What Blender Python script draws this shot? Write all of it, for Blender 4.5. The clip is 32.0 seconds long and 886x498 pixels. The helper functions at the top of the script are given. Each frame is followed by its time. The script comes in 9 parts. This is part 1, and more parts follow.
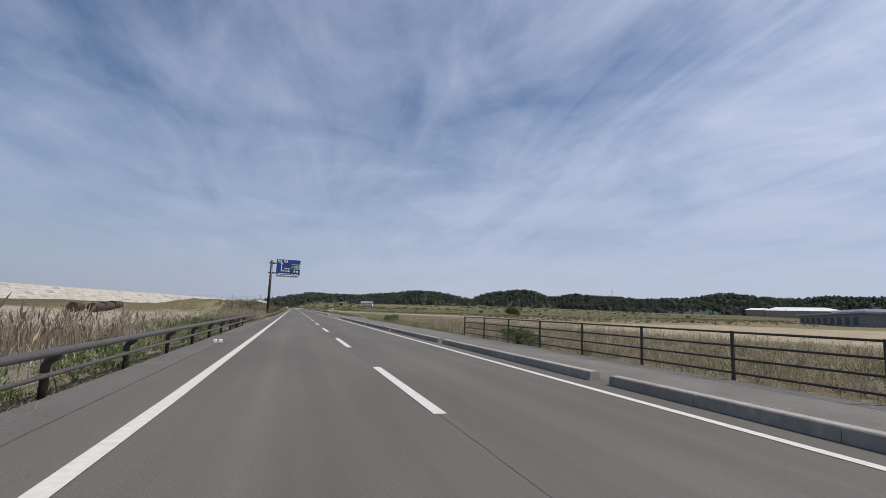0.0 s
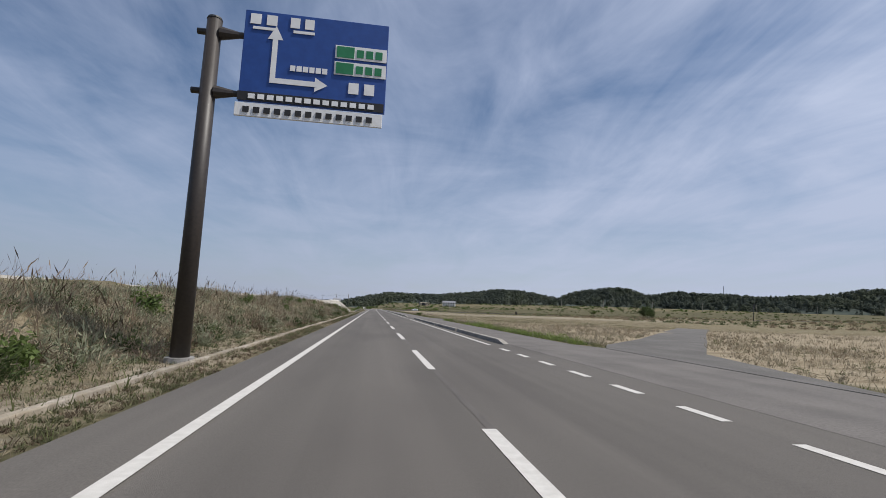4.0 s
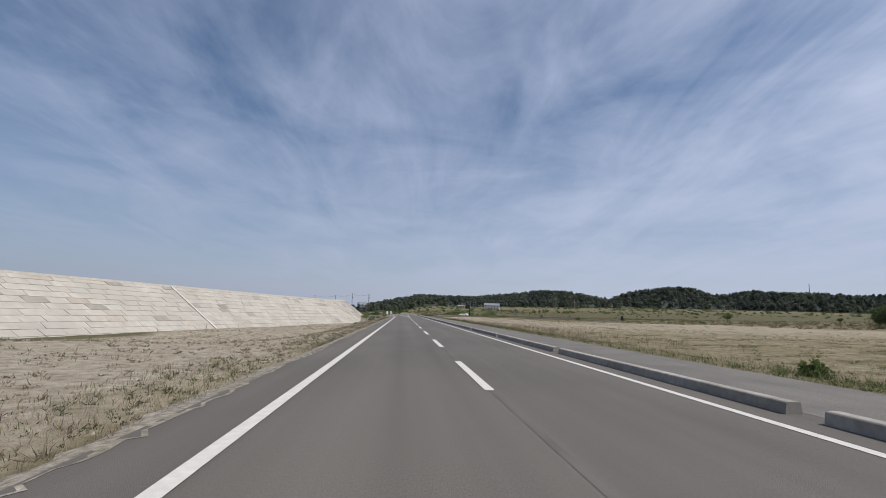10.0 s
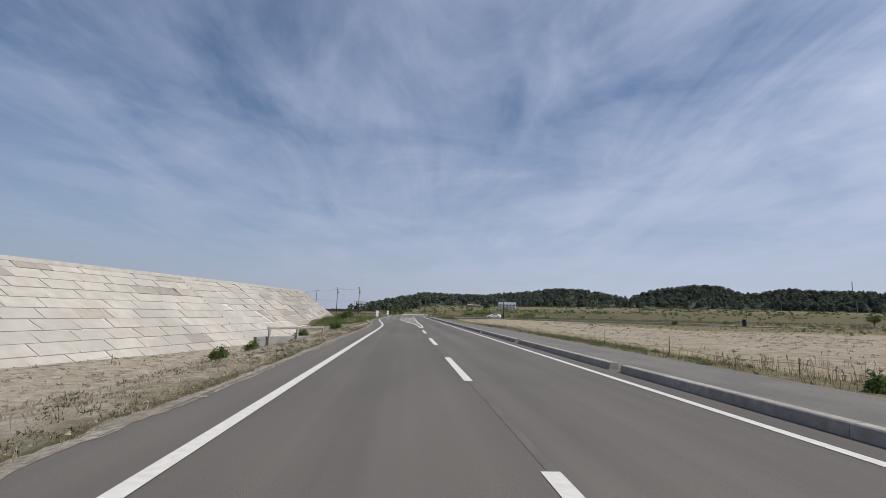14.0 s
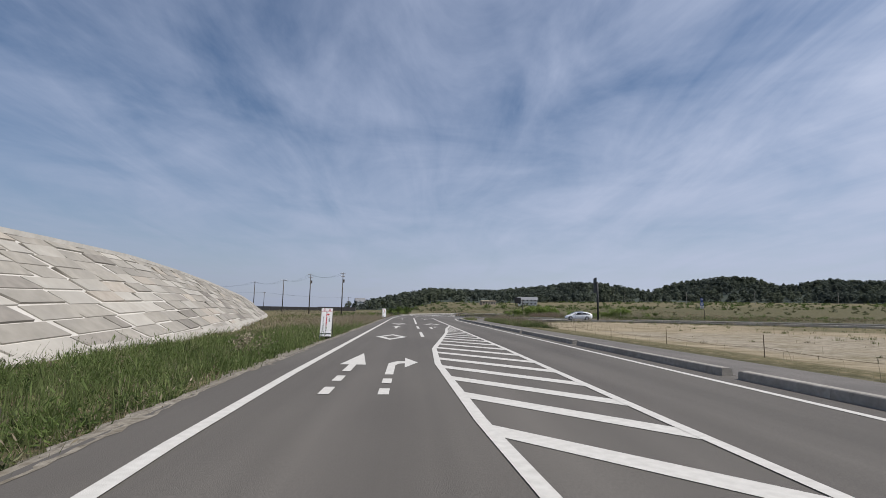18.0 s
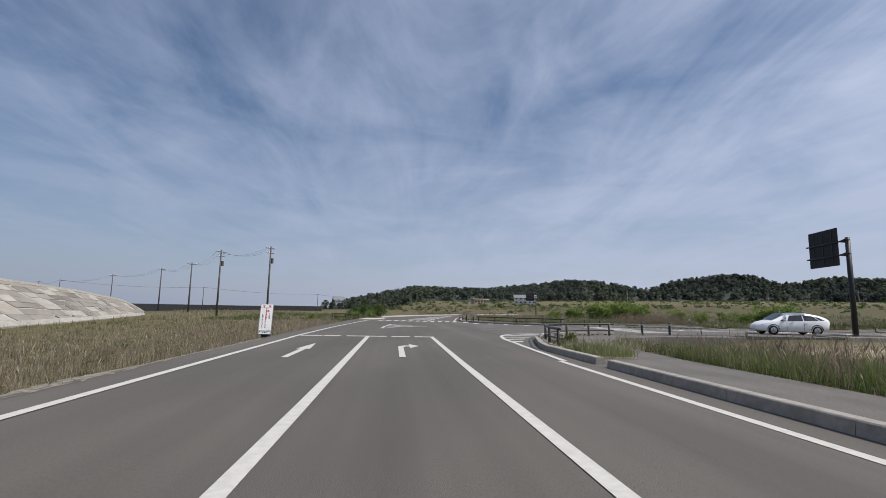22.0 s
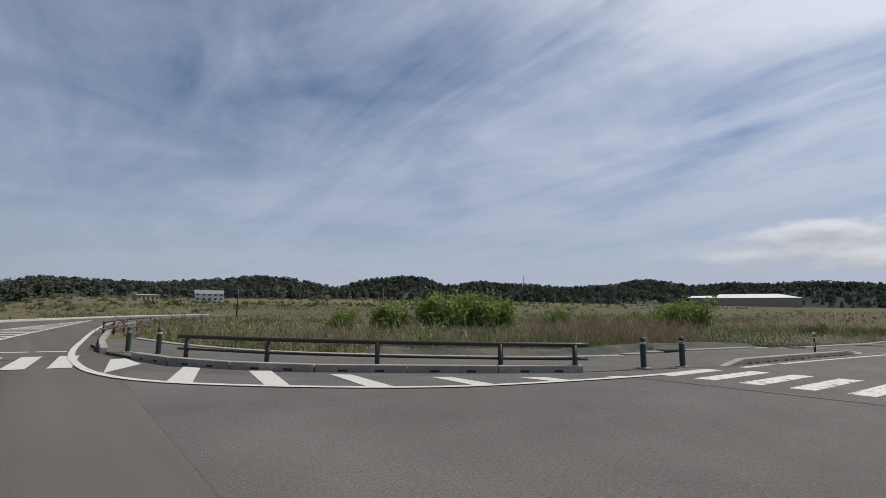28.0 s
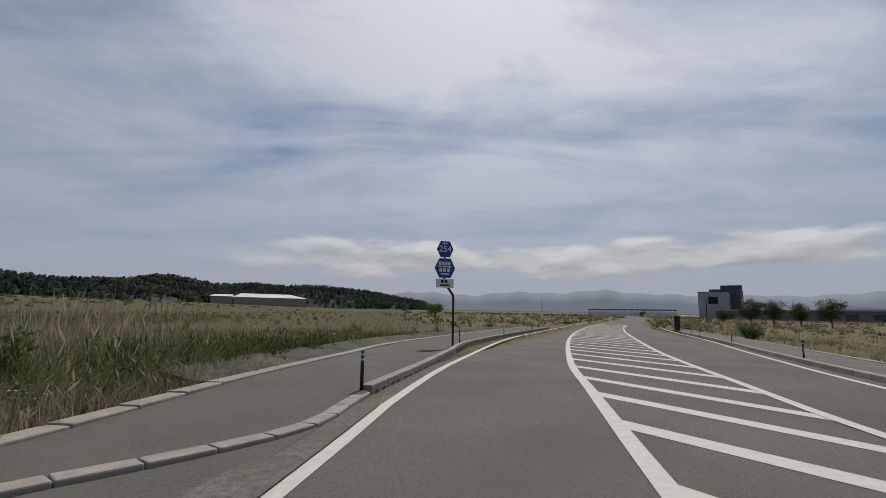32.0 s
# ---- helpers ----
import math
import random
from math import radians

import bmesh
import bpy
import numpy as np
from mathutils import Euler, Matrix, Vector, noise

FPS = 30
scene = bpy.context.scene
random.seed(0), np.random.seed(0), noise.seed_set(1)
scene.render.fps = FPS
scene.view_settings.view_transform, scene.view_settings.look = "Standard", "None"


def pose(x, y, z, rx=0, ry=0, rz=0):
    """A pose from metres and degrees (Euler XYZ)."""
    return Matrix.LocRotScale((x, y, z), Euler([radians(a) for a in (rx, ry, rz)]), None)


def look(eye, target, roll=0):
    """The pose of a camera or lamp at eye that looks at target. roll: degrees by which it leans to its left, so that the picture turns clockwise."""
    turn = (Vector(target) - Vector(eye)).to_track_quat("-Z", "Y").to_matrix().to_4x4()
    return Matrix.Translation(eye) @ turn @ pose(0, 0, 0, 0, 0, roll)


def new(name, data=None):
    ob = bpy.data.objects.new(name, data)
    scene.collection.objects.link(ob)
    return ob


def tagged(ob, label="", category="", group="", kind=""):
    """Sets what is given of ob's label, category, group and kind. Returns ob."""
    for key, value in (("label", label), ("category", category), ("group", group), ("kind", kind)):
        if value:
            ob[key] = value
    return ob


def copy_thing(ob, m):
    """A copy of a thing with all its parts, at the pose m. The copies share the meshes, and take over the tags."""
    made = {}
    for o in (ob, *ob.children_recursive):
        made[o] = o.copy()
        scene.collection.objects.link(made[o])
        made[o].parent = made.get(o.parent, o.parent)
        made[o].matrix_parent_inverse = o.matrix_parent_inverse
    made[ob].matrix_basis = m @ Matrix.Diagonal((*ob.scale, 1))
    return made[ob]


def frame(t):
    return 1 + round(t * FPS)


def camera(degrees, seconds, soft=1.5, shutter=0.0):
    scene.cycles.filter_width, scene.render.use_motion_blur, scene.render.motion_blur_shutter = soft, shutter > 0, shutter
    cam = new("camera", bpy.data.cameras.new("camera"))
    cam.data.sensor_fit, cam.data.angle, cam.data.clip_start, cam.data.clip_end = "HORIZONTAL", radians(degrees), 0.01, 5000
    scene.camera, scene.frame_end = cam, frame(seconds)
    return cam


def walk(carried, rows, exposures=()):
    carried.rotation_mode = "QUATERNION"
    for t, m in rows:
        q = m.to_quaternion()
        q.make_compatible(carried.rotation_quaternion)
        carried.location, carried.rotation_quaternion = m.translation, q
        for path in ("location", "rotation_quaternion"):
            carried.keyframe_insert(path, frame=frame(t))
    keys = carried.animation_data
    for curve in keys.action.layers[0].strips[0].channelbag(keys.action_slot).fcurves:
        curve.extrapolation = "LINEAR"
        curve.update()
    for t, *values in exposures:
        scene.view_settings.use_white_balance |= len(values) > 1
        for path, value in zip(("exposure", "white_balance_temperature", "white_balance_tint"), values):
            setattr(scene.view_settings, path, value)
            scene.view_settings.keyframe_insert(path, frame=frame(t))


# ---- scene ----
cam = camera(85.6, 32.0, soft=0.85)
# seconds, place, heading to the left of +y, tilt, lean to the left
DRIVE = [
    (0, -1.78, -9.84, 1.205, -16.89, 7.62, 2.32),
    (0.5, -1.73, -2.11, 1.256, -15.16, 7.57, 1.97),
    (1, -1.62, 5.92, 1.253, -13.82, 7.45, 1.82),
    (1.5, -1.51, 14.10, 1.264, -12.44, 7.46, 1.90),
    (2, -1.47, 22.32, 1.285, -11.29, 7.41, 2.13),
    (2.5, -1.46, 30.51, 1.322, -10.39, 7.19, 2.66),
    (4.5, -1.31, 63.58, 1.287, -7.32, 7.33, 1.89),
    (5, -1.28, 72.08, 1.272, -6.76, 7.45, 1.69),
    (5.5, -1.31, 80.47, 1.274, -6.27, 7.44, 1.55),
    (6, -1.43, 88.89, 1.285, -6.05, 7.45, 1.72),
    (6.5, -1.40, 97.42, 1.269, -5.55, 7.51, 1.75),
    (7, -1.47, 105.66, 1.271, -5.00, 7.52, 1.74),
    (7.5, -1.42, 114.25, 1.277, -4.71, 7.55, 1.77),
    (8, -1.47, 122.89, 1.278, -4.49, 7.50, 1.78),
    (8.5, -1.48, 131.56, 1.272, -4.55, 7.51, 1.81),
    (9, -1.57, 140.26, 1.275, -4.77, 7.45, 1.84),
    (9.5, -1.51, 148.96, 1.271, -4.48, 7.58, 1.80),
    (10, -1.52, 157.65, 1.270, -4.55, 7.60, 1.79),
    (10.5, -1.48, 166.23, 1.271, -4.40, 7.60, 1.78),
    (11, -1.43, 174.80, 1.271, -4.42, 7.56, 1.76),
    (11.5, -1.35, 183.49, 1.273, -4.43, 7.53, 1.72),
    (12, -1.33, 192.19, 1.273, -4.42, 7.65, 1.77),
    (12.5, -1.24, 200.97, 1.275, -4.33, 7.53, 1.70),
    (13, -1.25, 209.75, 1.296, -4.35, 7.46, 1.74),
    (13.5, -1.19, 218.21, 1.275, -4.13, 7.53, 1.76),
    (14, -1.25, 226.51, 1.283, -4.15, 7.58, 1.87),
    (14.5, -1.41, 234.87, 1.278, -4.01, 7.46, 1.86),
    (16.5, -1.48, 269.67, 1.233, -3.59, 7.37, 1.51),
    (17, -2.16, 278.42, 1.265, -3.32, 7.42, 1.53),
    (17.5, -2.72, 286.56, 1.270, -3.72, 7.44, 1.38),
    (18, -2.90, 294.16, 1.300, -3.95, 7.26, 1.15),
    (18.5, -2.82, 301.45, 1.270, -4.32, 7.45, 1.25),
    (19, -2.75, 307.43, 1.228, -4.59, 7.36, 1.21),
    (19.5, -2.46, 313.50, 1.257, -5.04, 7.41, 1.22),
    (20, -2.13, 319.68, 1.262, -5.32, 7.35, 1.27),
    (20.5, -1.80, 325.80, 1.276, -5.44, 7.50, 1.28),
    (21, -1.48, 332.12, 1.253, -5.86, 7.32, 1.14),
    (21.5, -1.16, 337.98, 1.245, -5.64, 7.21, 1.12),
    (22, -1.00, 343.87, 1.247, -5.74, 7.24, 1.10),
    (22.5, -0.88, 349.05, 1.260, -5.61, 7.36, 1.48),
    (23, -0.77, 353.77, 1.256, -5.40, 7.42, 1.49),
    (23.5, -0.67, 358.18, 1.269, -4.93, 7.34, 1.34),
    (24, -0.75, 361.76, 1.297, -5.12, 7.35, 1.34),
    (24.5, -0.69, 365.19, 1.276, -5.10, 7.28, 1.36),
    (26.5, 0.32, 374.33, 1.269, -14.68, 7.57, 1.13),
    (27, 1.20, 376.30, 1.260, -23.24, 7.53, 1.27),
    (27.5, 2.52, 378.02, 1.274, -32.36, 7.58, 1.00),
    (28, 4.27, 379.56, 1.278, -42.13, 7.62, 0.74),
    (28.5, 6.41, 380.88, 1.253, -52.80, 7.68, 0.71),
    (29, 9.01, 381.89, 1.242, -63.74, 7.70, 0.96),
    (29.5, 11.76, 382.28, 1.256, -74.17, 7.78, 0.97),
    (30, 14.65, 382.25, 1.254, -82.69, 7.93, 0.91),
    (30.5, 17.95, 381.89, 1.266, -87.44, 8.04, 0.89),
    (31.0, 21.65, 381.27, 1.255, -89.75, 8.08, 0.98),
    (31.5, 25.92, 380.49, 1.250, -92.15, 8.14, 1.02),
    (32, 30.72, 379.50, 1.260, -94.36, 8.26, 1.01),
]
PATH = []
for t, x, y, z, yaw, tilt, lean in DRIVE:
    a, b = radians(yaw), radians(tilt)
    way = Vector((-math.sin(a) * math.cos(b), math.cos(a) * math.cos(b), math.sin(b)))
    PATH.append((t, look((x, y, z), Vector((x, y, z)) + way, lean)))
walk(cam, PATH, exposures=((0.0, 0.04, 6430, 11), (24.5, 0.0, 6430, 11), (27.0, -0.02, 6500, 10), (28.0, -0.18, 6600, 10), (29.0, -0.30, 6700, 10), (30.0, -0.42, 6750, 10), (32.0, -0.50, 6750, 10)))

# ---- sky and sun ----
SUN_EL, SUN_AZ = 56.0, Vector((0.947, -0.321, 0.0))
sun = new("sun", bpy.data.lights.new("sun", "SUN"))
sun.data.energy, sun.data.angle, sun.data.color = 4.2, radians(0.8), (1.0, 0.955, 0.89)
to_sun = SUN_AZ.normalized() * math.cos(radians(SUN_EL)) + Vector((0, 0, math.sin(radians(SUN_EL))))
sun.matrix_world = look(to_sun * 100, (0, 0, 0))
world = bpy.data.worlds.new("sky")
scene.world = world
world.use_nodes = True
wn, wl = world.node_tree.nodes, world.node_tree.links
wn.clear()


def wnode(kind, **kw):
    n = wn.new(kind)
    for k, v in kw.items():
        n.inputs[k].default_value = v
    return n


def wmath(op, a, b=None, c=None, clamp=False):
    n = wn.new("ShaderNodeMath")
    n.operation, n.use_clamp = op, clamp
    for i, v in enumerate((a, b, c)):
        if v is None:
            continue
        if isinstance(v, (int, float)):
            n.inputs[i].default_value = v
        else:
            wl.new(v, n.inputs[i])
    return n.outputs[0]


out = wn.new("ShaderNodeOutputWorld")
sky = wn.new("ShaderNodeTexSky")
sky.sky_type, sky.sun_disc = "NISHITA", False
sky.sun_elevation, sky.sun_rotation = radians(SUN_EL), math.atan2(SUN_AZ.x, SUN_AZ.y)
sky.air_density, sky.dust_density, sky.ozone_density = 1.0, 0.35, 3.0
coord = wn.new("ShaderNodeTexCoord")
sep = wn.new("ShaderNodeSeparateXYZ")
wl.new(coord.outputs["Generated"], sep.inputs[0])
X, Y, Z = sep.outputs
zz = wmath("MAXIMUM", Z, 0.0)
flat = wmath("ADD", zz, 0.11)
comb = wn.new("ShaderNodeCombineXYZ")
wl.new(wmath("DIVIDE", X, flat), comb.inputs[0])
wl.new(wmath("DIVIDE", Y, flat), comb.inputs[1])
# thin high cloud: streaks drawn out along one wind direction
turn = wn.new("ShaderNodeMapping")
turn.inputs["Rotation"].default_value = (0, 0, radians(-12))
turn.inputs["Scale"].default_value = (1.0, 0.30, 1.0)
wl.new(comb.outputs[0], turn.inputs[0])
n1 = wnode("ShaderNodeTexNoise", Scale=2.1, Detail=10.0, Roughness=0.60, Distortion=0.75)
wl.new(turn.outputs[0], n1.inputs["Vector"])
n2 = wnode("ShaderNodeTexNoise", Scale=1.15, Detail=6.0, Roughness=0.55, Distortion=0.5)
wl.new(comb.outputs[0], n2.inputs["Vector"])
streak = wmath("ADD", wmath("MULTIPLY", n1.outputs["Fac"], 0.55), wmath("MULTIPLY", n2.outputs["Fac"], 0.62))
veil = wmath("MULTIPLY", wmath("ADD", wmath("SUBTRACT", streak, 0.440), wmath("MULTIPLY", X, 0.075)), 3.3, clamp=True)
# more veil towards the sun's side of the sky
veil = wmath("MULTIPLY", veil, wmath("MULTIPLY_ADD", X, 0.26, 1.0))
low = wmath("SUBTRACT", 1.0, wmath("MULTIPLY", zz, 2.2), clamp=True)
veil = wmath("MULTIPLY", veil, 0.68)
low = wmath("MULTIPLY", wmath("POWER", low, 1.6), 0.92)
# heaped cloud low over the hills in the east: bright tops, grey undersides
def heap_noise(dz):
    mp = wn.new("ShaderNodeMapping")
    mp.inputs["Location"].default_value = (0, 0, dz)
    mp.inputs["Scale"].default_value = (4.2, 4.2, 15.0)
    wl.new(coord.outputs["Generated"], mp.inputs[0])
    n = wnode("ShaderNodeTexNoise", Scale=1.0, Detail=7.0, Roughness=0.52)
    wl.new(mp.outputs[0], n.inputs["Vector"])
    return n.outputs["Fac"]


band = wmath("SUBTRACT", 1.0, wmath("MULTIPLY", wmath("ABSOLUTE", wmath("SUBTRACT", Z, 0.118)), 19.0), clamp=True)
south = wmath("MULTIPLY", wmath("SUBTRACT", X, wmath("MULTIPLY_ADD", Y, 0.75, 0.55)), 2.6, clamp=True)
puff = heap_noise(0.0)
heap = wmath("MULTIPLY", wmath("SUBTRACT", wmath("ADD", puff, wmath("MULTIPLY", band, 0.28)), 0.60), 9.0, clamp=True)
heap = wmath("MULTIPLY", wmath("MULTIPLY", heap, south), wmath("MULTIPLY", band, 4.0, clamp=True))
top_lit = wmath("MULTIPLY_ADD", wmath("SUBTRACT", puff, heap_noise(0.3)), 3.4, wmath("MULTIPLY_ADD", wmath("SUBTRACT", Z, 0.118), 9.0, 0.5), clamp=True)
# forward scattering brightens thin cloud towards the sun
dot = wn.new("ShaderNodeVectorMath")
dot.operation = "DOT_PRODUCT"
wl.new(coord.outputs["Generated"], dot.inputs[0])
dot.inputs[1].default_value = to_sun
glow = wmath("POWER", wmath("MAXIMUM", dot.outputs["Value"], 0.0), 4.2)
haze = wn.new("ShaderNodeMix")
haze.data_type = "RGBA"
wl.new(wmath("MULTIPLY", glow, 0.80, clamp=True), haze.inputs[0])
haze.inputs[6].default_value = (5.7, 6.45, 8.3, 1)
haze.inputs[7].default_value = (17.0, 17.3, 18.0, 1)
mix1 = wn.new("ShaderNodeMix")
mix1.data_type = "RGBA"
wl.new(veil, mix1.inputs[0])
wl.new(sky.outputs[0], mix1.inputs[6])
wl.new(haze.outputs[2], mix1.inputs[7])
heap_col = wn.new("ShaderNodeMix")
heap_col.data_type = "RGBA"
wl.new(top_lit, heap_col.inputs[0])
heap_col.inputs[6].default_value = (5.2, 5.5, 6.1, 1)
heap_col.inputs[7].default_value = (10.0, 10.2, 10.5, 1)
murk = wn.new("ShaderNodeMix")
murk.data_type = "RGBA"
wl.new(low, murk.inputs[0])
wl.new(mix1.outputs[2], murk.inputs[6])
murk_col = wn.new("ShaderNodeMix")
murk_col.data_type = "RGBA"
wl.new(wmath("MULTIPLY_ADD", X, -0.9, 0.3, clamp=True), murk_col.inputs[0])
murk_col.inputs[6].default_value = (5.1, 5.65, 7.1, 1)
murk_col.inputs[7].default_value = (2.75, 3.25, 4.45, 1)
wl.new(murk_col.outputs[2], murk.inputs[7])
mix2 = wn.new("ShaderNodeMix")
mix2.data_type = "RGBA"
wl.new(wmath("MULTIPLY", heap, 0.88), mix2.inputs[0])
wl.new(murk.outputs[2], mix2.inputs[6])
wl.new(heap_col.outputs[2], mix2.inputs[7])
bg = wn.new("ShaderNodeBackground")
bg.inputs[1].default_value = 0.088
wl.new(mix2.outputs[2], bg.inputs[0])
wl.new(bg.outputs[0], out.inputs[0])

# ---- materials ----
def material(name, dark, light, scale=4.0, rough=0.85, bump=0.0, bump_scale=60.0, stretch=(1, 1, 1), metal=0.0, big=None, big_scale=0.25, big_mix=0.5, island=0.0, random_object=0.0, spec=0.3, detail=6.0, wear=None, wear_at=0.62, thin=0.0):
    m = bpy.data.materials.new(name)
    m.use_nodes = True
    nt = m.node_tree
    b = nt.nodes["Principled BSDF"]
    b.inputs["Roughness"].default_value, b.inputs["Metallic"].default_value = rough, metal
    b.inputs["Specular IOR Level"].default_value = spec
    tc, mp = nt.nodes.new("ShaderNodeTexCoord"), nt.nodes.new("ShaderNodeMapping")
    geo = nt.nodes.new("ShaderNodeNewGeometry")
    nt.links.new(geo.outputs["Position"], mp.inputs[0])
    mp.inputs["Scale"].default_value = stretch
    n = nt.nodes.new("ShaderNodeTexNoise")
    n.inputs["Scale"].default_value, n.inputs["Detail"].default_value = scale, detail
    nt.links.new(mp.outputs[0], n.inputs["Vector"])
    ramp = nt.nodes.new("ShaderNodeValToRGB")
    ramp.color_ramp.elements[0].position, ramp.color_ramp.elements[1].position = 0.3, 0.7
    ramp.color_ramp.elements[0].color, ramp.color_ramp.elements[1].color = (*dark, 1), (*light, 1)
    nt.links.new(n.outputs["Fac"], ramp.inputs[0])
    col = ramp.outputs[0]

    def blend(fac, a, bcol, how="MIX"):
        mx = nt.nodes.new("ShaderNodeMix")
        mx.data_type, mx.blend_type = "RGBA", how
        if isinstance(fac, float):
            mx.inputs[0].default_value = fac
        else:
            nt.links.new(fac, mx.inputs[0])
        nt.links.new(a, mx.inputs[6])
        if isinstance(bcol, tuple):
            mx.inputs[7].default_value = (*bcol, 1)
        else:
            nt.links.new(bcol, mx.inputs[7])
        return mx.outputs[2]

    if big:
        n2 = nt.nodes.new("ShaderNodeTexNoise")
        n2.inputs["Scale"].default_value, n2.inputs["Detail"].default_value = big_scale, 5.0
        nt.links.new(mp.outputs[0], n2.inputs["Vector"])
        r2 = nt.nodes.new("ShaderNodeValToRGB")
        r2.color_ramp.elements[0].position, r2.color_ramp.elements[1].position = 0.42, 0.62
        r2.color_ramp.elements[1].color = (big_mix, big_mix, big_mix, 1)
        nt.links.new(n2.outputs["Fac"], r2.inputs[0])
        col = blend(r2.outputs[0], col, big)
    if wear:
        n4 = nt.nodes.new("ShaderNodeTexNoise")
        n4.inputs["Scale"].default_value, n4.inputs["Detail"].default_value, n4.inputs["Roughness"].default_value = 5.0, 8.0, 0.7
        nt.links.new(geo.outputs["Position"], n4.inputs["Vector"])
        r4 = nt.nodes.new("ShaderNodeValToRGB")
        r4.color_ramp.elements[0].position, r4.color_ramp.elements[1].position = wear_at, wear_at + 0.05
        nt.links.new(n4.outputs["Fac"], r4.inputs[0])
        col = blend(r4.outputs[0], col, wear)
    for source, amount in ((geo.outputs["Random Per Island"], island), (None, random_object)):
        if amount:
            if source is None:
                source = nt.nodes.new("ShaderNodeObjectInfo").outputs["Random"]
            h = nt.nodes.new("ShaderNodeHueSaturation")
            mm = nt.nodes.new("ShaderNodeMapRange")
            mm.inputs["To Min"].default_value, mm.inputs["To Max"].default_value = 1 - amount, 1 + amount
            nt.links.new(source, mm.inputs[0])
            nt.links.new(mm.outputs[0], h.inputs["Value"])
            nt.links.new(col, h.inputs["Color"])
            col = h.outputs[0]
    nt.links.new(col, b.inputs["Base Color"])
    if bump:
        n3 = nt.nodes.new("ShaderNodeTexNoise")
        n3.inputs["Scale"].default_value, n3.inputs["Detail"].default_value = bump_scale, 4.0
        nt.links.new(mp.outputs[0], n3.inputs["Vector"])
        bp = nt.nodes.new("ShaderNodeBump")
        bp.inputs["Strength"].default_value, bp.inputs["Distance"].default_value = bump, 0.02
        nt.links.new(n3.outputs["Fac"], bp.inputs["Height"])
        nt.links.new(bp.outputs[0], b.inputs["Normal"])
    if thin:
        # light passes through leaves and blades
        tr, ms = nt.nodes.new("ShaderNodeBsdfTranslucent"), nt.nodes.new("ShaderNodeMixShader")
        nt.links.new(col, tr.inputs["Color"])
        ms.inputs[0].default_value = thin
        nt.links.new(b.outputs[0], ms.inputs[1])
        nt.links.new(tr.outputs[0], ms.inputs[2])
        nt.links.new(ms.outputs[0], nt.nodes["Material Output"].inputs["Surface"])
    return m


ASPHALT = material("asphalt", (0.092, 0.083, 0.073), (0.128, 0.117, 0.103), scale=80, rough=0.88, bump=0.35, bump_scale=200, big=(0.091, 0.082, 0.073), big_scale=0.4, big_mix=0.8, stretch=(1, 0.3, 1), detail=8)
ASPHALT_OLD = material("asphalt_worn", (0.103, 0.097, 0.089), (0.153, 0.144, 0.132), scale=30, rough=0.92, bump=0.8, bump_scale=90, big=(0.103, 0.096, 0.087), big_scale=0.35, big_mix=0.7, detail=10)
WALK_DARK = material("dusty_dark_asphalt", (0.083, 0.077, 0.070), (0.124, 0.116, 0.105), scale=26, rough=0.92, bump=0.6, bump_scale=110, big=(0.136, 0.125, 0.111), big_scale=0.7, big_mix=0.55, detail=10)
ASPHALT_WALK = material("asphalt_walk", (0.122, 0.111, 0.101), (0.169, 0.156, 0.141), scale=20, rough=0.92, bump=0.5, bump_scale=110, big=(0.107, 0.099, 0.091), big_scale=0.6, big_mix=0.6)
PAINT = material("road_paint", (0.465, 0.447, 0.408), (0.560, 0.540, 0.498), scale=9, rough=0.7, bump=0.25, bump_scale=120, wear=(0.345, 0.325, 0.291), wear_at=0.70)
PAINT_WORN = material("road_paint_worn", (0.517, 0.494, 0.445), (0.620, 0.599, 0.551), scale=9, rough=0.75, bump=0.3, bump_scale=120, wear=(0.130, 0.118, 0.105), wear_at=0.55)
CONCRETE = material("concrete", (0.238, 0.233, 0.220), (0.352, 0.343, 0.326), scale=7, rough=0.9, bump=0.35, bump_scale=70, big=(0.211, 0.202, 0.189), big_scale=1.1, big_mix=0.5, random_object=0.08)
KERB = material("kerb_concrete", (0.251, 0.231, 0.201), (0.361, 0.334, 0.295), scale=8, rough=0.9, bump=0.4, bump_scale=80, big=(0.220, 0.201, 0.172), big_scale=1.4, big_mix=0.5, random_object=0.08)
DIKE_BLOCK = material("sea_wall_concrete", (0.323, 0.301, 0.262), (0.395, 0.370, 0.326), scale=1.4, rough=0.93, bump=0.3, bump_scale=30, big=(0.302, 0.284, 0.250), big_scale=0.30, big_mix=0.7, island=0.055, random_object=0.055)
DIKE_GREY = material("sea_wall_concrete_grey", (0.253, 0.233, 0.198), (0.314, 0.290, 0.250), scale=2.2, rough=0.93, bump=0.3, bump_scale=30, big=(0.211, 0.198, 0.176), big_scale=0.5, big_mix=0.5, island=0.07, random_object=0.07)
DIKE_DARK = material("sea_wall_concrete_dark", (0.185, 0.169, 0.146), (0.239, 0.218, 0.190), scale=2.2, rough=0.93, bump=0.3, bump_scale=30, island=0.15, random_object=0.15)
DIKE_PINK = material("sea_wall_concrete_buff", (0.302, 0.267, 0.223), (0.370, 0.332, 0.281), scale=2.2, rough=0.93, bump=0.3, bump_scale=30, island=0.1, random_object=0.1)
DIKE_CAP = material("sea_wall_cap", (0.414, 0.392, 0.351), (0.522, 0.495, 0.450), scale=2.0, rough=0.93, bump=0.25, bump_scale=30)
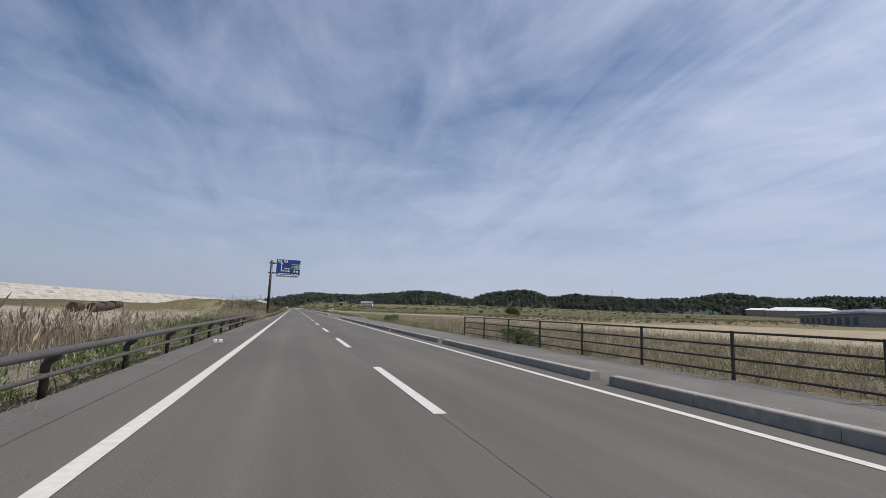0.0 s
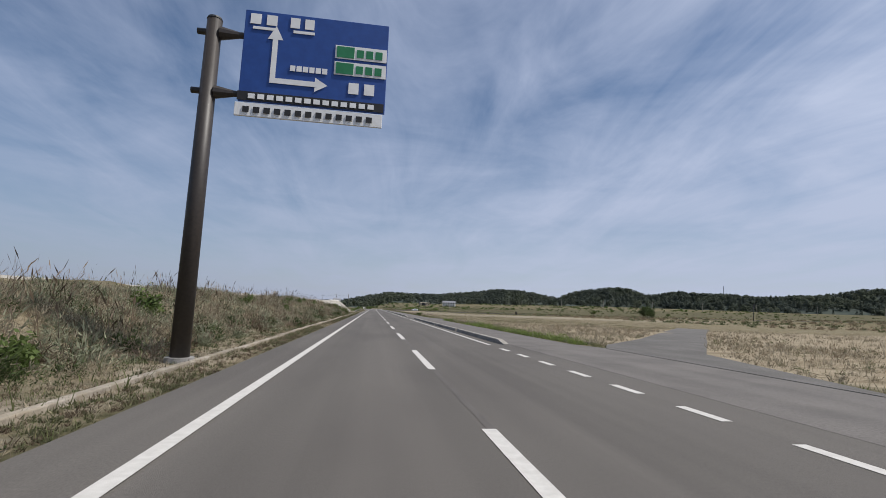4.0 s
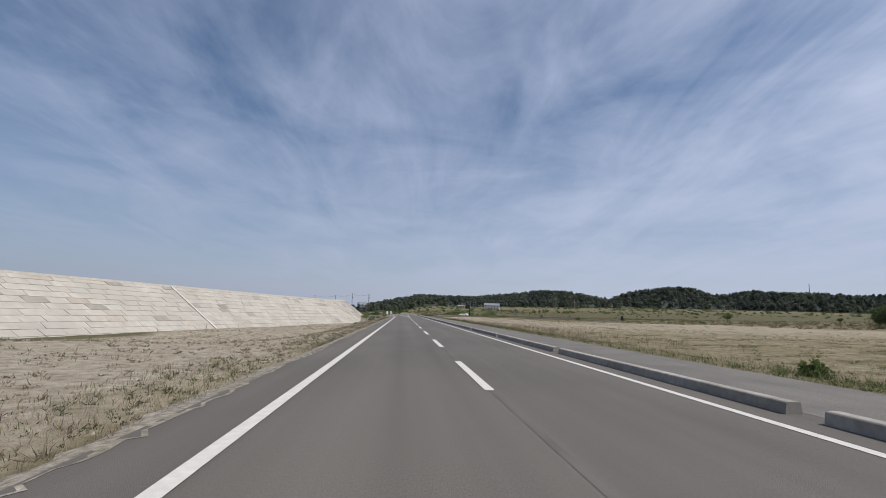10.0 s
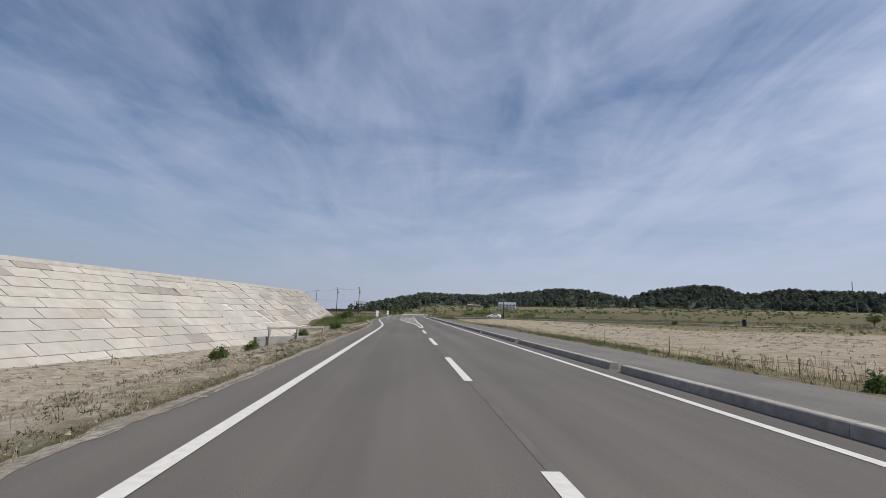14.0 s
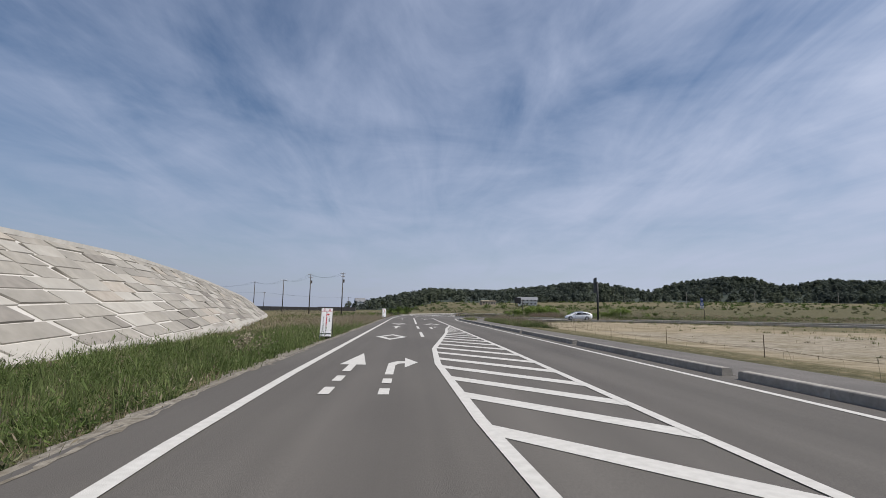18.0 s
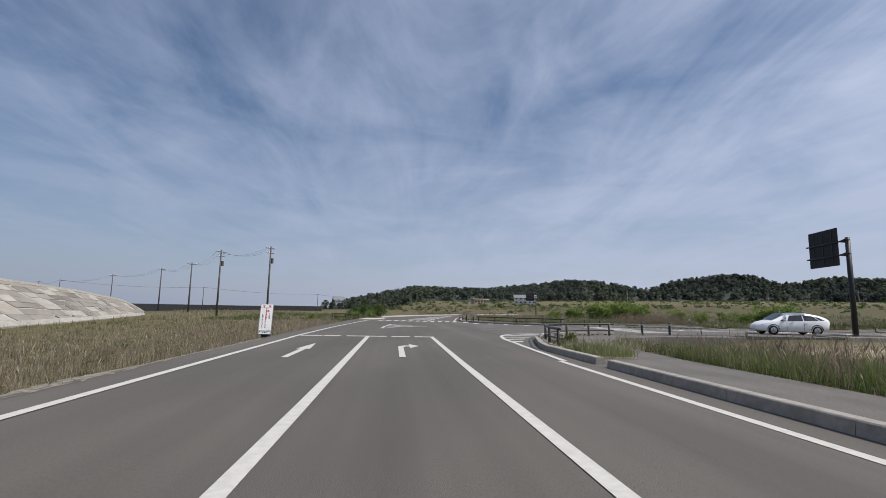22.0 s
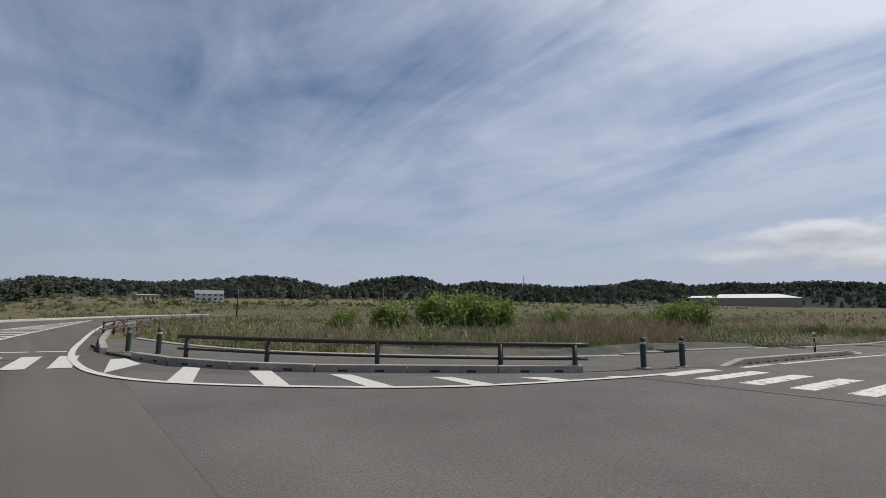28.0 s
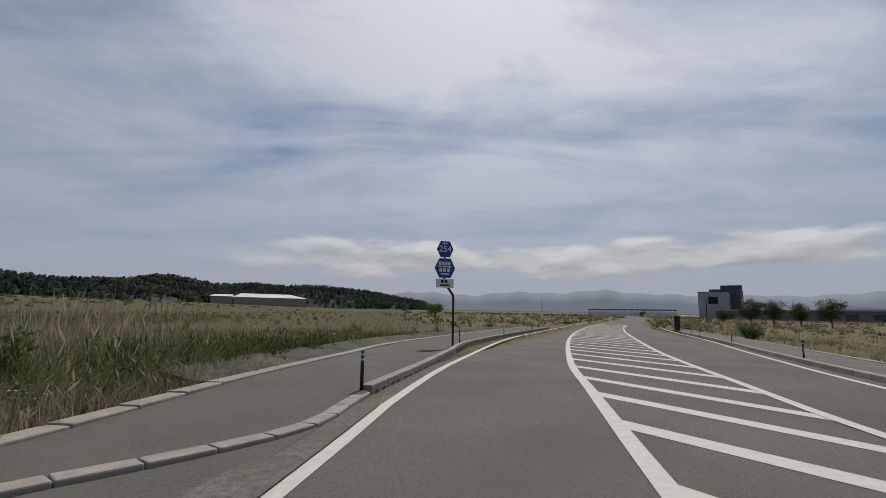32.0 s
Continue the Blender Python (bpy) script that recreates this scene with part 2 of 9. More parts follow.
DIRT = material("bare_earth", (0.17, 0.145, 0.11), (0.30, 0.26, 0.205), scale=3.0, rough=0.97, bump=0.9, bump_scale=9, big=(0.30, 0.27, 0.16), big_scale=0.12, big_mix=0.8, detail=10)
SAND = material("pale_sandy_dirt", (0.115, 0.098, 0.074), (0.345, 0.312, 0.258), scale=9.0, rough=0.97, bump=0.9, bump_scale=30, big=(0.150, 0.128, 0.092), big_scale=0.8, big_mix=0.6, detail=12)
BROWN_METAL = material("brown_painted_steel", (0.022, 0.017, 0.014), (0.036, 0.028, 0.022), scale=14, rough=0.5, bump=0.08, spec=0.5)
RAIL_GREY = material("grey_brown_rail", (0.052, 0.043, 0.039), (0.080, 0.068, 0.062), scale=10, rough=0.42, spec=0.5)
BLACK_METAL = material("black_painted_steel", (0.010, 0.011, 0.012), (0.018, 0.019, 0.02), scale=12, rough=0.55, spec=0.45)
GREEN_BLACK = material("dark_green_bollard_paint", (0.014, 0.024, 0.022), (0.024, 0.038, 0.034), scale=10, rough=0.45, spec=0.5)
YELLOW = material("yellow_reflective_band", (0.62, 0.40, 0.03), (0.72, 0.50, 0.06), scale=10, rough=0.5)
WHITE_BAND = material("white_reflective_band", (0.62, 0.63, 0.63), (0.74, 0.75, 0.75), scale=10, rough=0.5)
SIGN_BLUE = material("blue_sign_sheet", (0.012, 0.05, 0.22), (0.016, 0.065, 0.27), scale=5, rough=0.45, spec=0.5)
SIGN_WHITE = material("white_sign_sheet", (0.68, 0.68, 0.67), (0.78, 0.78, 0.77), scale=4, rough=0.5)
SIGN_RED = material("red_sign_sheet", (0.42, 0.03, 0.035), (0.50, 0.045, 0.05), scale=4, rough=0.5)
SIGN_INK = material("black_sign_ink", (0.02, 0.02, 0.022), (0.03, 0.03, 0.032), scale=4, rough=0.6)
SIGN_BACK = material("dark_sign_board", (0.010, 0.011, 0.013), (0.016, 0.017, 0.02), scale=6, rough=0.6)
RUST = material("rusty_steel", (0.030, 0.019, 0.014), (0.061, 0.037, 0.026), scale=3, rough=0.8, bump=0.3, bump_scale=20, big=(0.088, 0.061, 0.047), big_scale=0.8, big_mix=0.6)
GRAVEL = material("grey_gravel", (0.125, 0.110, 0.088), (0.200, 0.179, 0.145), scale=14, rough=0.95, bump=0.9, bump_scale=30, big=(0.150, 0.122, 0.084), big_scale=0.5, big_mix=0.6)
TAR = material("tar_seam", (0.080, 0.072, 0.064), (0.117, 0.107, 0.095), scale=3.0, rough=0.8, bump=0.2, stretch=(1, 0.3, 1))
EDGE_OLD = material("dirty_buried_concrete", (0.22, 0.19, 0.15), (0.36, 0.325, 0.27), scale=5, rough=0.95, bump=0.6, bump_scale=40, big=(0.22, 0.18, 0.12), big_scale=1.2, big_mix=0.85, random_object=0.15)
BRUSH = material("grey_green_brush", (0.10, 0.11, 0.055), (0.21, 0.21, 0.12), scale=1.1, rough=0.9, island=0.4, spec=0.15, thin=0.4)
BRUSH_BROWN = material("brown_brush", (0.15, 0.115, 0.075), (0.30, 0.24, 0.165), scale=1.1, rough=0.9, island=0.4, spec=0.1, thin=0.4)
WOOD_POLE = material("concrete_pole_grey", (0.075, 0.068, 0.062), (0.125, 0.115, 0.105), scale=6, rough=0.9, bump=0.2)
GRASS_DRY = material("dry_grass", (0.215, 0.178, 0.118), (0.43, 0.375, 0.275), scale=0.8, rough=0.9, island=0.35, spec=0.15, thin=0.4)
GRASS_GREEN = material("green_grass", (0.071, 0.090, 0.030), (0.195, 0.204, 0.090), scale=0.7, rough=0.85, island=0.35, spec=0.2, thin=0.4)
REED_BROWN = material("brown_reed", (0.180, 0.138, 0.100), (0.332, 0.261, 0.195), scale=0.9, rough=0.9, island=0.35, spec=0.15, thin=0.4)
LEAF = material("shrub_leaf", (0.055, 0.088, 0.022), (0.135, 0.180, 0.052), scale=1.5, rough=0.7, island=0.4, spec=0.3, thin=0.4)
LEAF_BRIGHT = material("bright_shrub_leaf", (0.115, 0.165, 0.036), (0.23, 0.30, 0.080), scale=1.2, rough=0.7, island=0.35, spec=0.3, thin=0.4)
TWIG = material("twig_bark", (0.10, 0.075, 0.05), (0.17, 0.13, 0.09), scale=8, rough=0.9)
# crown and floor colours are lightened and blued to stand for distance haze
FOREST = material("far_forest_haze_tint", (0.058, 0.070, 0.062), (0.092, 0.108, 0.084), scale=0.05, rough=0.95, big=(0.115, 0.130, 0.082), big_scale=0.018, big_mix=0.55, island=0.10, thin=0.35, spec=0.05)
FOREST_FLOOR = material("forest_floor_haze_tint", (0.052, 0.063, 0.057), (0.076, 0.088, 0.074), scale=0.05, rough=1.0, spec=0.0)
# distance haze is painted into the mountains' pale blue-grey base colour
MOUNTAIN = material("far_mountain_haze_tint", (0.21, 0.24, 0.28), (0.25, 0.28, 0.32), scale=0.002, rough=1.0, spec=0.0)
SEA = material("sea_water", (0.05, 0.085, 0.12), (0.07, 0.11, 0.15), scale=0.02, rough=0.25, bump=0.3, bump_scale=0.6, spec=0.5)


def add_bands(mat, scale, stretch, low, high):
    """Long worn bands along a road: a slow variation of the colour's value."""
    nt = mat.node_tree
    base = nt.nodes["Principled BSDF"].inputs["Base Color"]
    source = base.links[0].from_socket
    geo, mp = nt.nodes.new("ShaderNodeNewGeometry"), nt.nodes.new("ShaderNodeMapping")
    mp.inputs["Scale"].default_value = stretch
    nt.links.new(geo.outputs["Position"], mp.inputs[0])
    n = nt.nodes.new("ShaderNodeTexNoise")
    n.inputs["Scale"].default_value, n.inputs["Detail"].default_value, n.inputs["Roughness"].default_value = scale, 4.0, 0.55
    nt.links.new(mp.outputs[0], n.inputs["Vector"])
    mr = nt.nodes.new("ShaderNodeMapRange")
    mr.inputs["From Min"].default_value, mr.inputs["From Max"].default_value = 0.32, 0.68
    mr.inputs["To Min"].default_value, mr.inputs["To Max"].default_value = low, high
    nt.links.new(n.outputs["Fac"], mr.inputs[0])
    hsv = nt.nodes.new("ShaderNodeHueSaturation")
    nt.links.new(mr.outputs[0], hsv.inputs["Value"])
    nt.links.new(source, hsv.inputs["Color"])
    nt.links.new(hsv.outputs[0], base)


add_bands(ASPHALT, 1.0, (1.15, 0.012, 1), 0.86, 1.14)
add_bands(ASPHALT_WALK, 1.0, (1.4, 0.05, 1), 0.90, 1.10)
add_bands(ASPHALT_OLD, 1.0, (0.4, 0.4, 1), 0.88, 1.12)


def ground_material():
    """Grass, straw and bare soil by large patches, with soil along the sea wall."""
    m = bpy.data.materials.new("field_ground")
    m.use_nodes = True
    nt = m.node_tree
    b = nt.nodes["Principled BSDF"]
    b.inputs["Roughness"].default_value, b.inputs["Specular IOR Level"].default_value = 0.97, 0.1
    geo = nt.nodes.new("ShaderNodeNewGeometry")

    def noise_of(scale, detail=6.0, rough=0.6, stretch=(1, 1, 1)):
        mp = nt.nodes.new("ShaderNodeMapping")
        mp.inputs["Scale"].default_value = stretch
        nt.links.new(geo.outputs["Position"], mp.inputs[0])
        n = nt.nodes.new("ShaderNodeTexNoise")
        n.inputs["Scale"].default_value, n.inputs["Detail"].default_value, n.inputs["Roughness"].default_value = scale, detail, rough
        nt.links.new(mp.outputs[0], n.inputs["Vector"])
        return n.outputs["Fac"]

    def ramp(fac, stops):
        r = nt.nodes.new("ShaderNodeValToRGB")
        while len(r.color_ramp.elements) < len(stops):
            r.color_ramp.elements.new(0.5)
        for e, (p, c) in zip(r.color_ramp.elements, stops):
            e.position, e.color = p, (*c, 1)
        nt.links.new(fac, r.inputs[0])
        return r.outputs[0]

    def mix(fac, a, c):
        mx = nt.nodes.new("ShaderNodeMix")
        mx.data_type = "RGBA"
        nt.links.new(fac, mx.inputs[0])
        nt.links.new(a, mx.inputs[6])
        nt.links.new(c, mx.inputs[7])
        return mx.outputs[2]

    grass = ramp(noise_of(1.6, 12, 0.76), [(0.3, (0.034, 0.038, 0.019)), (0.45, (0.074, 0.070, 0.036)), (0.58, (0.122, 0.108, 0.062)), (0.72, (0.22, 0.188, 0.122))])
    # the straw's darkest stop paints in the shade between lying stubble
    straw = ramp(noise_of(0.9, 12, 0.78, (0.22, 1.3, 1)), [(0.32, (0.12, 0.095, 0.058)), (0.46, (0.26, 0.212, 0.142)), (0.58, (0.335, 0.283, 0.20)), (0.72, (0.45, 0.39, 0.285))])
    soil = ramp(noise_of(2.2, 14, 0.80), [(0.34, (0.085, 0.067, 0.046)), (0.44, (0.235, 0.200, 0.150)), (0.56, (0.335, 0.295, 0.232)), (0.72, (0.46, 0.415, 0.34))])
    scrub = ramp(noise_of(3.2, 12, 0.78), [(0.30, (0.040, 0.042, 0.020)), (0.44, (0.10, 0.092, 0.046)), (0.56, (0.19, 0.155, 0.092)), (0.70, (0.33, 0.275, 0.185))])
    kinds = nt.nodes.new("ShaderNodeVertexColor")
    kinds.layer_name = "kind"
    sp = nt.nodes.new("ShaderNodeSeparateColor")
    nt.links.new(kinds.outputs[0], sp.inputs[0])

    def patch(channel, n):
        ad = nt.nodes.new("ShaderNodeMath")
        ad.operation = "ADD"
        nt.links.new(channel, ad.inputs[0])
        nt.links.new(n, ad.inputs[1])
        mr = nt.nodes.new("ShaderNodeMapRange")
        mr.inputs["From Min"].default_value, mr.inputs["From Max"].default_value = 0.86, 1.14
        nt.links.new(ad.outputs[0], mr.inputs[0])
        return mr.outputs[0]

    col = mix(patch(sp.outputs[0], noise_of(0.07, 8, 0.65, (0.4, 1, 1))), grass, straw)
    col = mix(patch(sp.outputs[1], noise_of(0.22, 9, 0.7)), col, soil)
    col = mix(patch(sp.outputs[2], noise_of(0.5, 10, 0.75)), col, scrub)
    nt.links.new(col, b.inputs["Base Color"])
    bp = nt.nodes.new("ShaderNodeBump")
    bp.inputs["Strength"].default_value, bp.inputs["Distance"].default_value = 0.8, 0.12
    nt.links.new(noise_of(5.0, 9, 0.7), bp.inputs["Height"])
    nt.links.new(bp.outputs[0], b.inputs["Normal"])
    return m


FIELD = ground_material()

# ---- building blocks ----
def mesh_from(name, verts, faces, mat=None, smooth=False):
    me = bpy.data.meshes.new(name)
    me.from_pydata(verts, [], faces)
    if mat:
        me.materials.append(mat)
    if smooth:
        me.polygons.foreach_set("use_smooth", [True] * len(me.polygons))
    me.update()
    return me


def big_mesh(name, verts, tris, mat):
    """A large triangle mesh from numpy arrays."""
    me = bpy.data.meshes.new(name)
    n, m = len(verts), len(tris)
    me.vertices.add(n)
    me.vertices.foreach_set("co", np.asarray(verts, np.float32).ravel())
    me.loops.add(3 * m)
    me.loops.foreach_set("vertex_index", np.asarray(tris, np.int32).ravel())
    me.polygons.add(m)
    me.polygons.foreach_set("loop_start", np.arange(0, 3 * m, 3, dtype=np.int32))
    me.update(calc_edges=True)
    me.materials.append(mat)
    return me


def put(name, me, parent=None, m=None, label=""):
    ob = new(name, me)
    if parent:
        ob.parent = parent
    if m is not None:
        ob.matrix_basis = m
    if label:
        ob["label"] = label
    return ob


def part(name, bm, mat, parent=None, label="", m=None, smooth=False):
    me = bpy.data.meshes.new(name)
    bm.to_mesh(me)
    bm.free()
    me.materials.append(mat)
    if smooth:
        me.polygons.foreach_set("use_smooth", [True] * len(me.polygons))
    return put(name, me, parent, m, label)


def box(x0, x1, y0, y1, z0, z1, bevel=0.0, bm=None):
    bm = bm or bmesh.new()
    got = bmesh.ops.create_cube(bm, size=1, matrix=Matrix.Translation(((x0 + x1) / 2, (y0 + y1) / 2, (z0 + z1) / 2)) @ Matrix.Diagonal((x1 - x0, y1 - y0, z1 - z0, 1)))
    if bevel:
        edges = list({e for v in got["verts"] for e in v.link_edges})
        bmesh.ops.bevel(bm, geom=edges, offset=bevel, segments=2, affect="EDGES", profile=0.5)
    return bm


def rod(a, b, r0, r1=None, sides=10, bm=None):
    """A tapered round bar from a to b."""
    bm = bm or bmesh.new()
    a, b = Vector(a), Vector(b)
    q = (b - a).to_track_quat("Z", "Y").to_matrix().to_4x4()
    bmesh.ops.create_cone(bm, cap_ends=True, segments=sides, radius1=r0, radius2=r0 if r1 is None else r1, depth=(b - a).length, matrix=Matrix.Translation((a + b) / 2) @ q)
    return bm


def tube(points, r, sides=10):
    """A bent round bar along points, as one mesh."""
    bm = bmesh.new()
    pts = [Vector(p) for p in points]
    rings = []
    for i, p in enumerate(pts):
        d = (pts[min(i + 1, len(pts) - 1)] - pts[max(i - 1, 0)]).normalized()
        q = d.to_track_quat("Z", "Y")
        rings.append([bm.verts.new(p + q @ Vector((r * math.cos(k * math.tau / sides), r * math.sin(k * math.tau / sides), 0))) for k in range(sides)])
    for u, v in zip(rings, rings[1:]):
        for k in range(sides):
            bm.faces.new((u[k], u[(k + 1) % sides], v[(k + 1) % sides], v[k]))
    bm.faces.new(rings[0][::-1])
    bm.faces.new(rings[-1])
    return bm


def smoothstep(x):
    x = np.clip(x, 0, 1)
    return x * x * (3 - 2 * x)


def window(y, a, b, c, d):
    return smoothstep((y - a) / (b - a)) * (1 - smoothstep((y - c) / (d - c)))


def wave(x, y, s, seed):
    """Cheap smooth noise between -1 and 1 on arrays."""
    r = np.random.RandomState(seed)
    v = 0
    for k in range(7):
        a, p = r.uniform(0, math.tau, 2)
        f = s * (1.0 + 0.45 * k)
        v = v + np.sin((x * math.cos(a) + y * math.sin(a)) * f + p) / (1 + 0.5 * k)
    return v / 2.6


# ---- lie of the land ----
def rise(x):
    """The gentle rise of the land to the east, which the east road follows."""
    x = np.asarray(x, float)
    u = np.clip(x - 40, 0, None)
    return np.where(u < 87, 0.00011 * u * u, 0.00011 * 87 * 87 + 0.0192 * (u - 87))


CREST = [(-66.0, 79.0, 3.7), (-53.2, 130.0, 3.68), (-43.2, 170.0, 3.66), (-35.6, 200.0, 3.6), (-29.4, 225.0, 3.5), (-24.4, 245.0, 3.4), (-21.2, 258.0, 3.4), (-18.9, 268.0, 3.4), (-17.4, 281.0, 3.5), (-17.7, 291.0, 3.65), (-18.9, 302.0, 4.0), (-20.4, 315.0, 4.3), (-22.8, 329.0, 4.6), (-26.0, 343.0, 4.6), (-28.8, 357.0, 4.3), (-31.4, 372.0, 3.6), (-35.4, 390.0, 3.1), (-39.8, 407.0, 2.7), (-44.0, 425.0, 1.8), (-48.5, 440.0, 0.2), (-51.0, 448.0, -1.0)]


def crest_x(y):
    return np.interp(y, [c[1] for c in CREST], [c[0] for c in CREST])


def land(x, y):
    x, y = np.asarray(x, float), np.asarray(y, float)
    h = np.full(np.broadcast(x, y).shape, -0.06)
    x, y = np.broadcast_arrays(x, y)
    left, right = np.clip(-x - 4.6, 0, None), np.clip(x - 7.9, 0, None)
    # the left verge, the low ground before the sea wall, the spoil bank
    h = h - 0.22 * smoothstep(left / 5) * (1 - window(y, 55, 62, 300, 340))
    h = h - 1.45 * smoothstep((left - 0.5) / 6.5) * window(y, 172, 195, 268, 288)
    h = h - 0.3 * smoothstep(left / 4) * window(y, 290, 300, 420, 440)
    rough = 0.28 * wave(x, y, 0.55, 1) + 0.22 * wave(x, y, 1.3, 2)
    bank = smoothstep((left - 1.3) / 5.2) * (1 - 0.6 * smoothstep((left - 12) / 9)) * (1 - 0.16 * smoothstep((y - 118) / 14))
    h = h + (1.70 + 0.30 * smoothstep((y - 96) / 22) + rough) * bank * window(y, 56, 74, 138, 160)
    # the field on the right
    east_y = np.interp(x, [14, 45, 80, 130, 240, 320], [378.2, 371.6, 357.4, 333.4, 276, 238])
    beside = (1 - smoothstep((np.abs(y - east_y) - 10) / 10)) * smoothstep((x - 16) / 8)
    h = h - 0.28 * smoothstep(right / 5) * (1 - np.maximum(beside, window(y, 370, 378, 398, 430) * smoothstep((x - 9) / 4)))
    h = h + np.where(x > 0, rise(x), -0.6 * smoothstep((-x - 55) / 40))
    h = h + 0.03 * np.clip(y - 505, 0, 480) * smoothstep((x + 20) / 60)
    paved = (1 - smoothstep((np.abs(y - east_y) - 10.5) / 5)) * smoothstep((x - 7) / 5)
    h = h + (0.10 * wave(x, y, 0.35, 3) + 0.06 * wave(x, y, 1.1, 4)) * smoothstep((np.maximum(left, right) - 2) / 8) * (1 - paved) - 0.05 * paved
    # the sea bed behind the wall
    h = np.where(x < crest_x(y) - 6, h - 3.5 * smoothstep((crest_x(y) - 6 - x) / 40), h)
    return h


def spaced(fine, start, grow, far):
    out, step = [], start
    v = fine
    while v < far:
        out.append(v)
        v += step
        step *= grow
    return out + [far]


gx = sorted({-v for v in spaced(8.0, 0.8, 1.09, 4200)} | set(spaced(8.0, 0.8, 1.09, 4600)) | set(np.arange(-8, 8.1, 0.8).round(2)))
gy = sorted({-v for v in spaced(30, 2, 1.25, 1500)} | set(np.arange(-30, 440, 1.6).round(2)) | set(spaced(440, 2, 1.12, 4600)))
GX, GY = np.meshgrid(gx, gy)
GZ = land(GX, GY)
nx, ny = len(gx), len(gy)
idx = np.arange(nx * ny).reshape(ny, nx)
quads = np.stack([idx[:-1, :-1], idx[:-1, 1:], idx[1:, 1:], idx[1:, :-1]], -1).reshape(-1, 4)
tris = np.concatenate([quads[:, :3], quads[:, [0, 2, 3]]])
ground_me = big_mesh("ground", np.stack([GX, GY, GZ], -1).reshape(-1, 3), tris, FIELD)
ground_me.polygons.foreach_set("use_smooth", [True] * len(ground_me.polygons))
# land cover: red is straw, green is bare soil
straw = np.clip(0.25 + 0.55 * window(GX, 9, 14, 900, 1200) * window(GY, -200, -60, 355, 375) + 0.12 * window(GX, 5, 60, 900, 1400) * window(GY, 400, 470, 1000, 1200), 0, 1)
straw = np.maximum(straw, 0.78 * window(GX, -20, -9, -5, -4) * window(GY, 50, 60, 170, 180))
soil = 0.78 * window(GX, -30, -22, -5.5, -4.2) * window(GY, 150, 172, 268, 292)
soil = np.maximum(soil, 0.45 * window(GX, -16, -14, -5, -4.2) * window(GY, 50, 60, 165, 180))
soil = np.maximum(soil, 0.52 * window(GX, -7.5, -6.5, -4.6, -4.1) * window(GY, -60, -40, 300, 320))
soil = np.maximum(soil, 0.86 * window(GX, -60, -45, -5.6, -4.8) * window(GY, 4, 16, 56, 66))
soil = np.maximum(soil, (0.50 + 0.14 * smoothstep((GY - 200) / 60)) * window(GX, 10, 16, 180, 260) * window(GY, 118, 135, 330, 350))
soil = np.maximum(soil, 0.52 * window(GX, 60, 70, 110, 150) * window(GY, 280, 300, 350, 360))
scrub = 0.52 * window(GX, -40, -30, -6.2, -5.2) * window(GY, 50, 60, 150, 168)
scrub = np.maximum(scrub, 0.44 * window(GX, -6.6, -5.6, -4.3, -3.6) * window(GY, -60, -40, 300, 310))
scrub = np.maximum(scrub, 0.58 * window(GX, -60, -40, -5.6, -5.0) * window(GY, 276, 300, 440, 480))
scrub = np.maximum(scrub, 0.55 * window(GX, 7.4, 7.8, 10, 13) * window(GY, -60, -40, 360, 370))
scrub = np.maximum(scrub, 0.55 * window(GX, 8, 10, 90, 130) * window(GY, 376, 386, 412, 440))
scrub = np.maximum(scrub, (0.58 - 0.18 * smoothstep((GY - 190) / 60)) * window(GX, 8, 10, 180, 240) * window(GY, 112, 125, 360, 370))
scrub = np.maximum(scrub, 0.40 * window(GX, -60, -40, -5, -4.4) * window(GY, -80, -60, 4, 14))
scrub = np.maximum(scrub, 0.60 * window(GX, 7, 9, 30, 60) * window(GY, -80, -60, 50, 66))
green_side = window(GX, 30, 55, 900, 1200) * window(GY, 285, 318, 372, 390)
green_side = np.maximum(green_side, window(GX, 75, 120, 900, 1200) * window(GY, 225, 270, 372, 390))
green_side = np.maximum(green_side, window(GX, 115, 170, 900, 1200) * window(GY, 20, 110, 372, 390))
east_side = window(GX, 40, 80, 900, 1200) * window(GY, 372, 385, 640, 700)
straw = straw * (1 - 0.8 * east_side) * (1 - 0.35 * window(GX, 7, 10, 40, 70) * window(GY, -80, -60, 55, 70))
straw = straw * (1 - 0.45 * green_side)
soil = soil * (1 - 0.6 * green_side)
scrub = np.maximum(scrub, 0.5 * window(GX, -60, -30, 900, 1100) * window(GY, 385, 405, 900, 1000))
scrub = np.maximum(scrub, 0.62 * green_side) * (1 - 0.3 * east_side)
kind = ground_me.color_attributes.new("kind", "FLOAT_COLOR", "POINT")
kind.data.foreach_set("color", np.stack([straw, soil, scrub, 0 * soil + 1], -1).astype(np.float32).ravel())
def ground_at(x, y):
    """Height of the ground sheet itself at places, between its corners."""
    x, y = np.asarray(x, float), np.asarray(y, float)
    i = np.clip(np.searchsorted(gx, x) - 1, 0, nx - 2)
    j = np.clip(np.searchsorted(gy, y) - 1, 0, ny - 2)
    ax_, ay_ = np.asarray(gx), np.asarray(gy)
    u, w = (x - ax_[i]) / (ax_[i + 1] - ax_[i]), (y - ay_[j]) / (ay_[j + 1] - ay_[j])
    a, b, c, d = GZ[j, i], GZ[j, i + 1], GZ[j + 1, i + 1], GZ[j + 1, i]
    return np.where(u > w, a + (b - a) * u + (c - b) * w, a + (c - d) * u + (d - a) * w)


ground = tagged(new("ground", ground_me), "dry grass and sandy soil of open coastal fields", "ground", kind="structure")
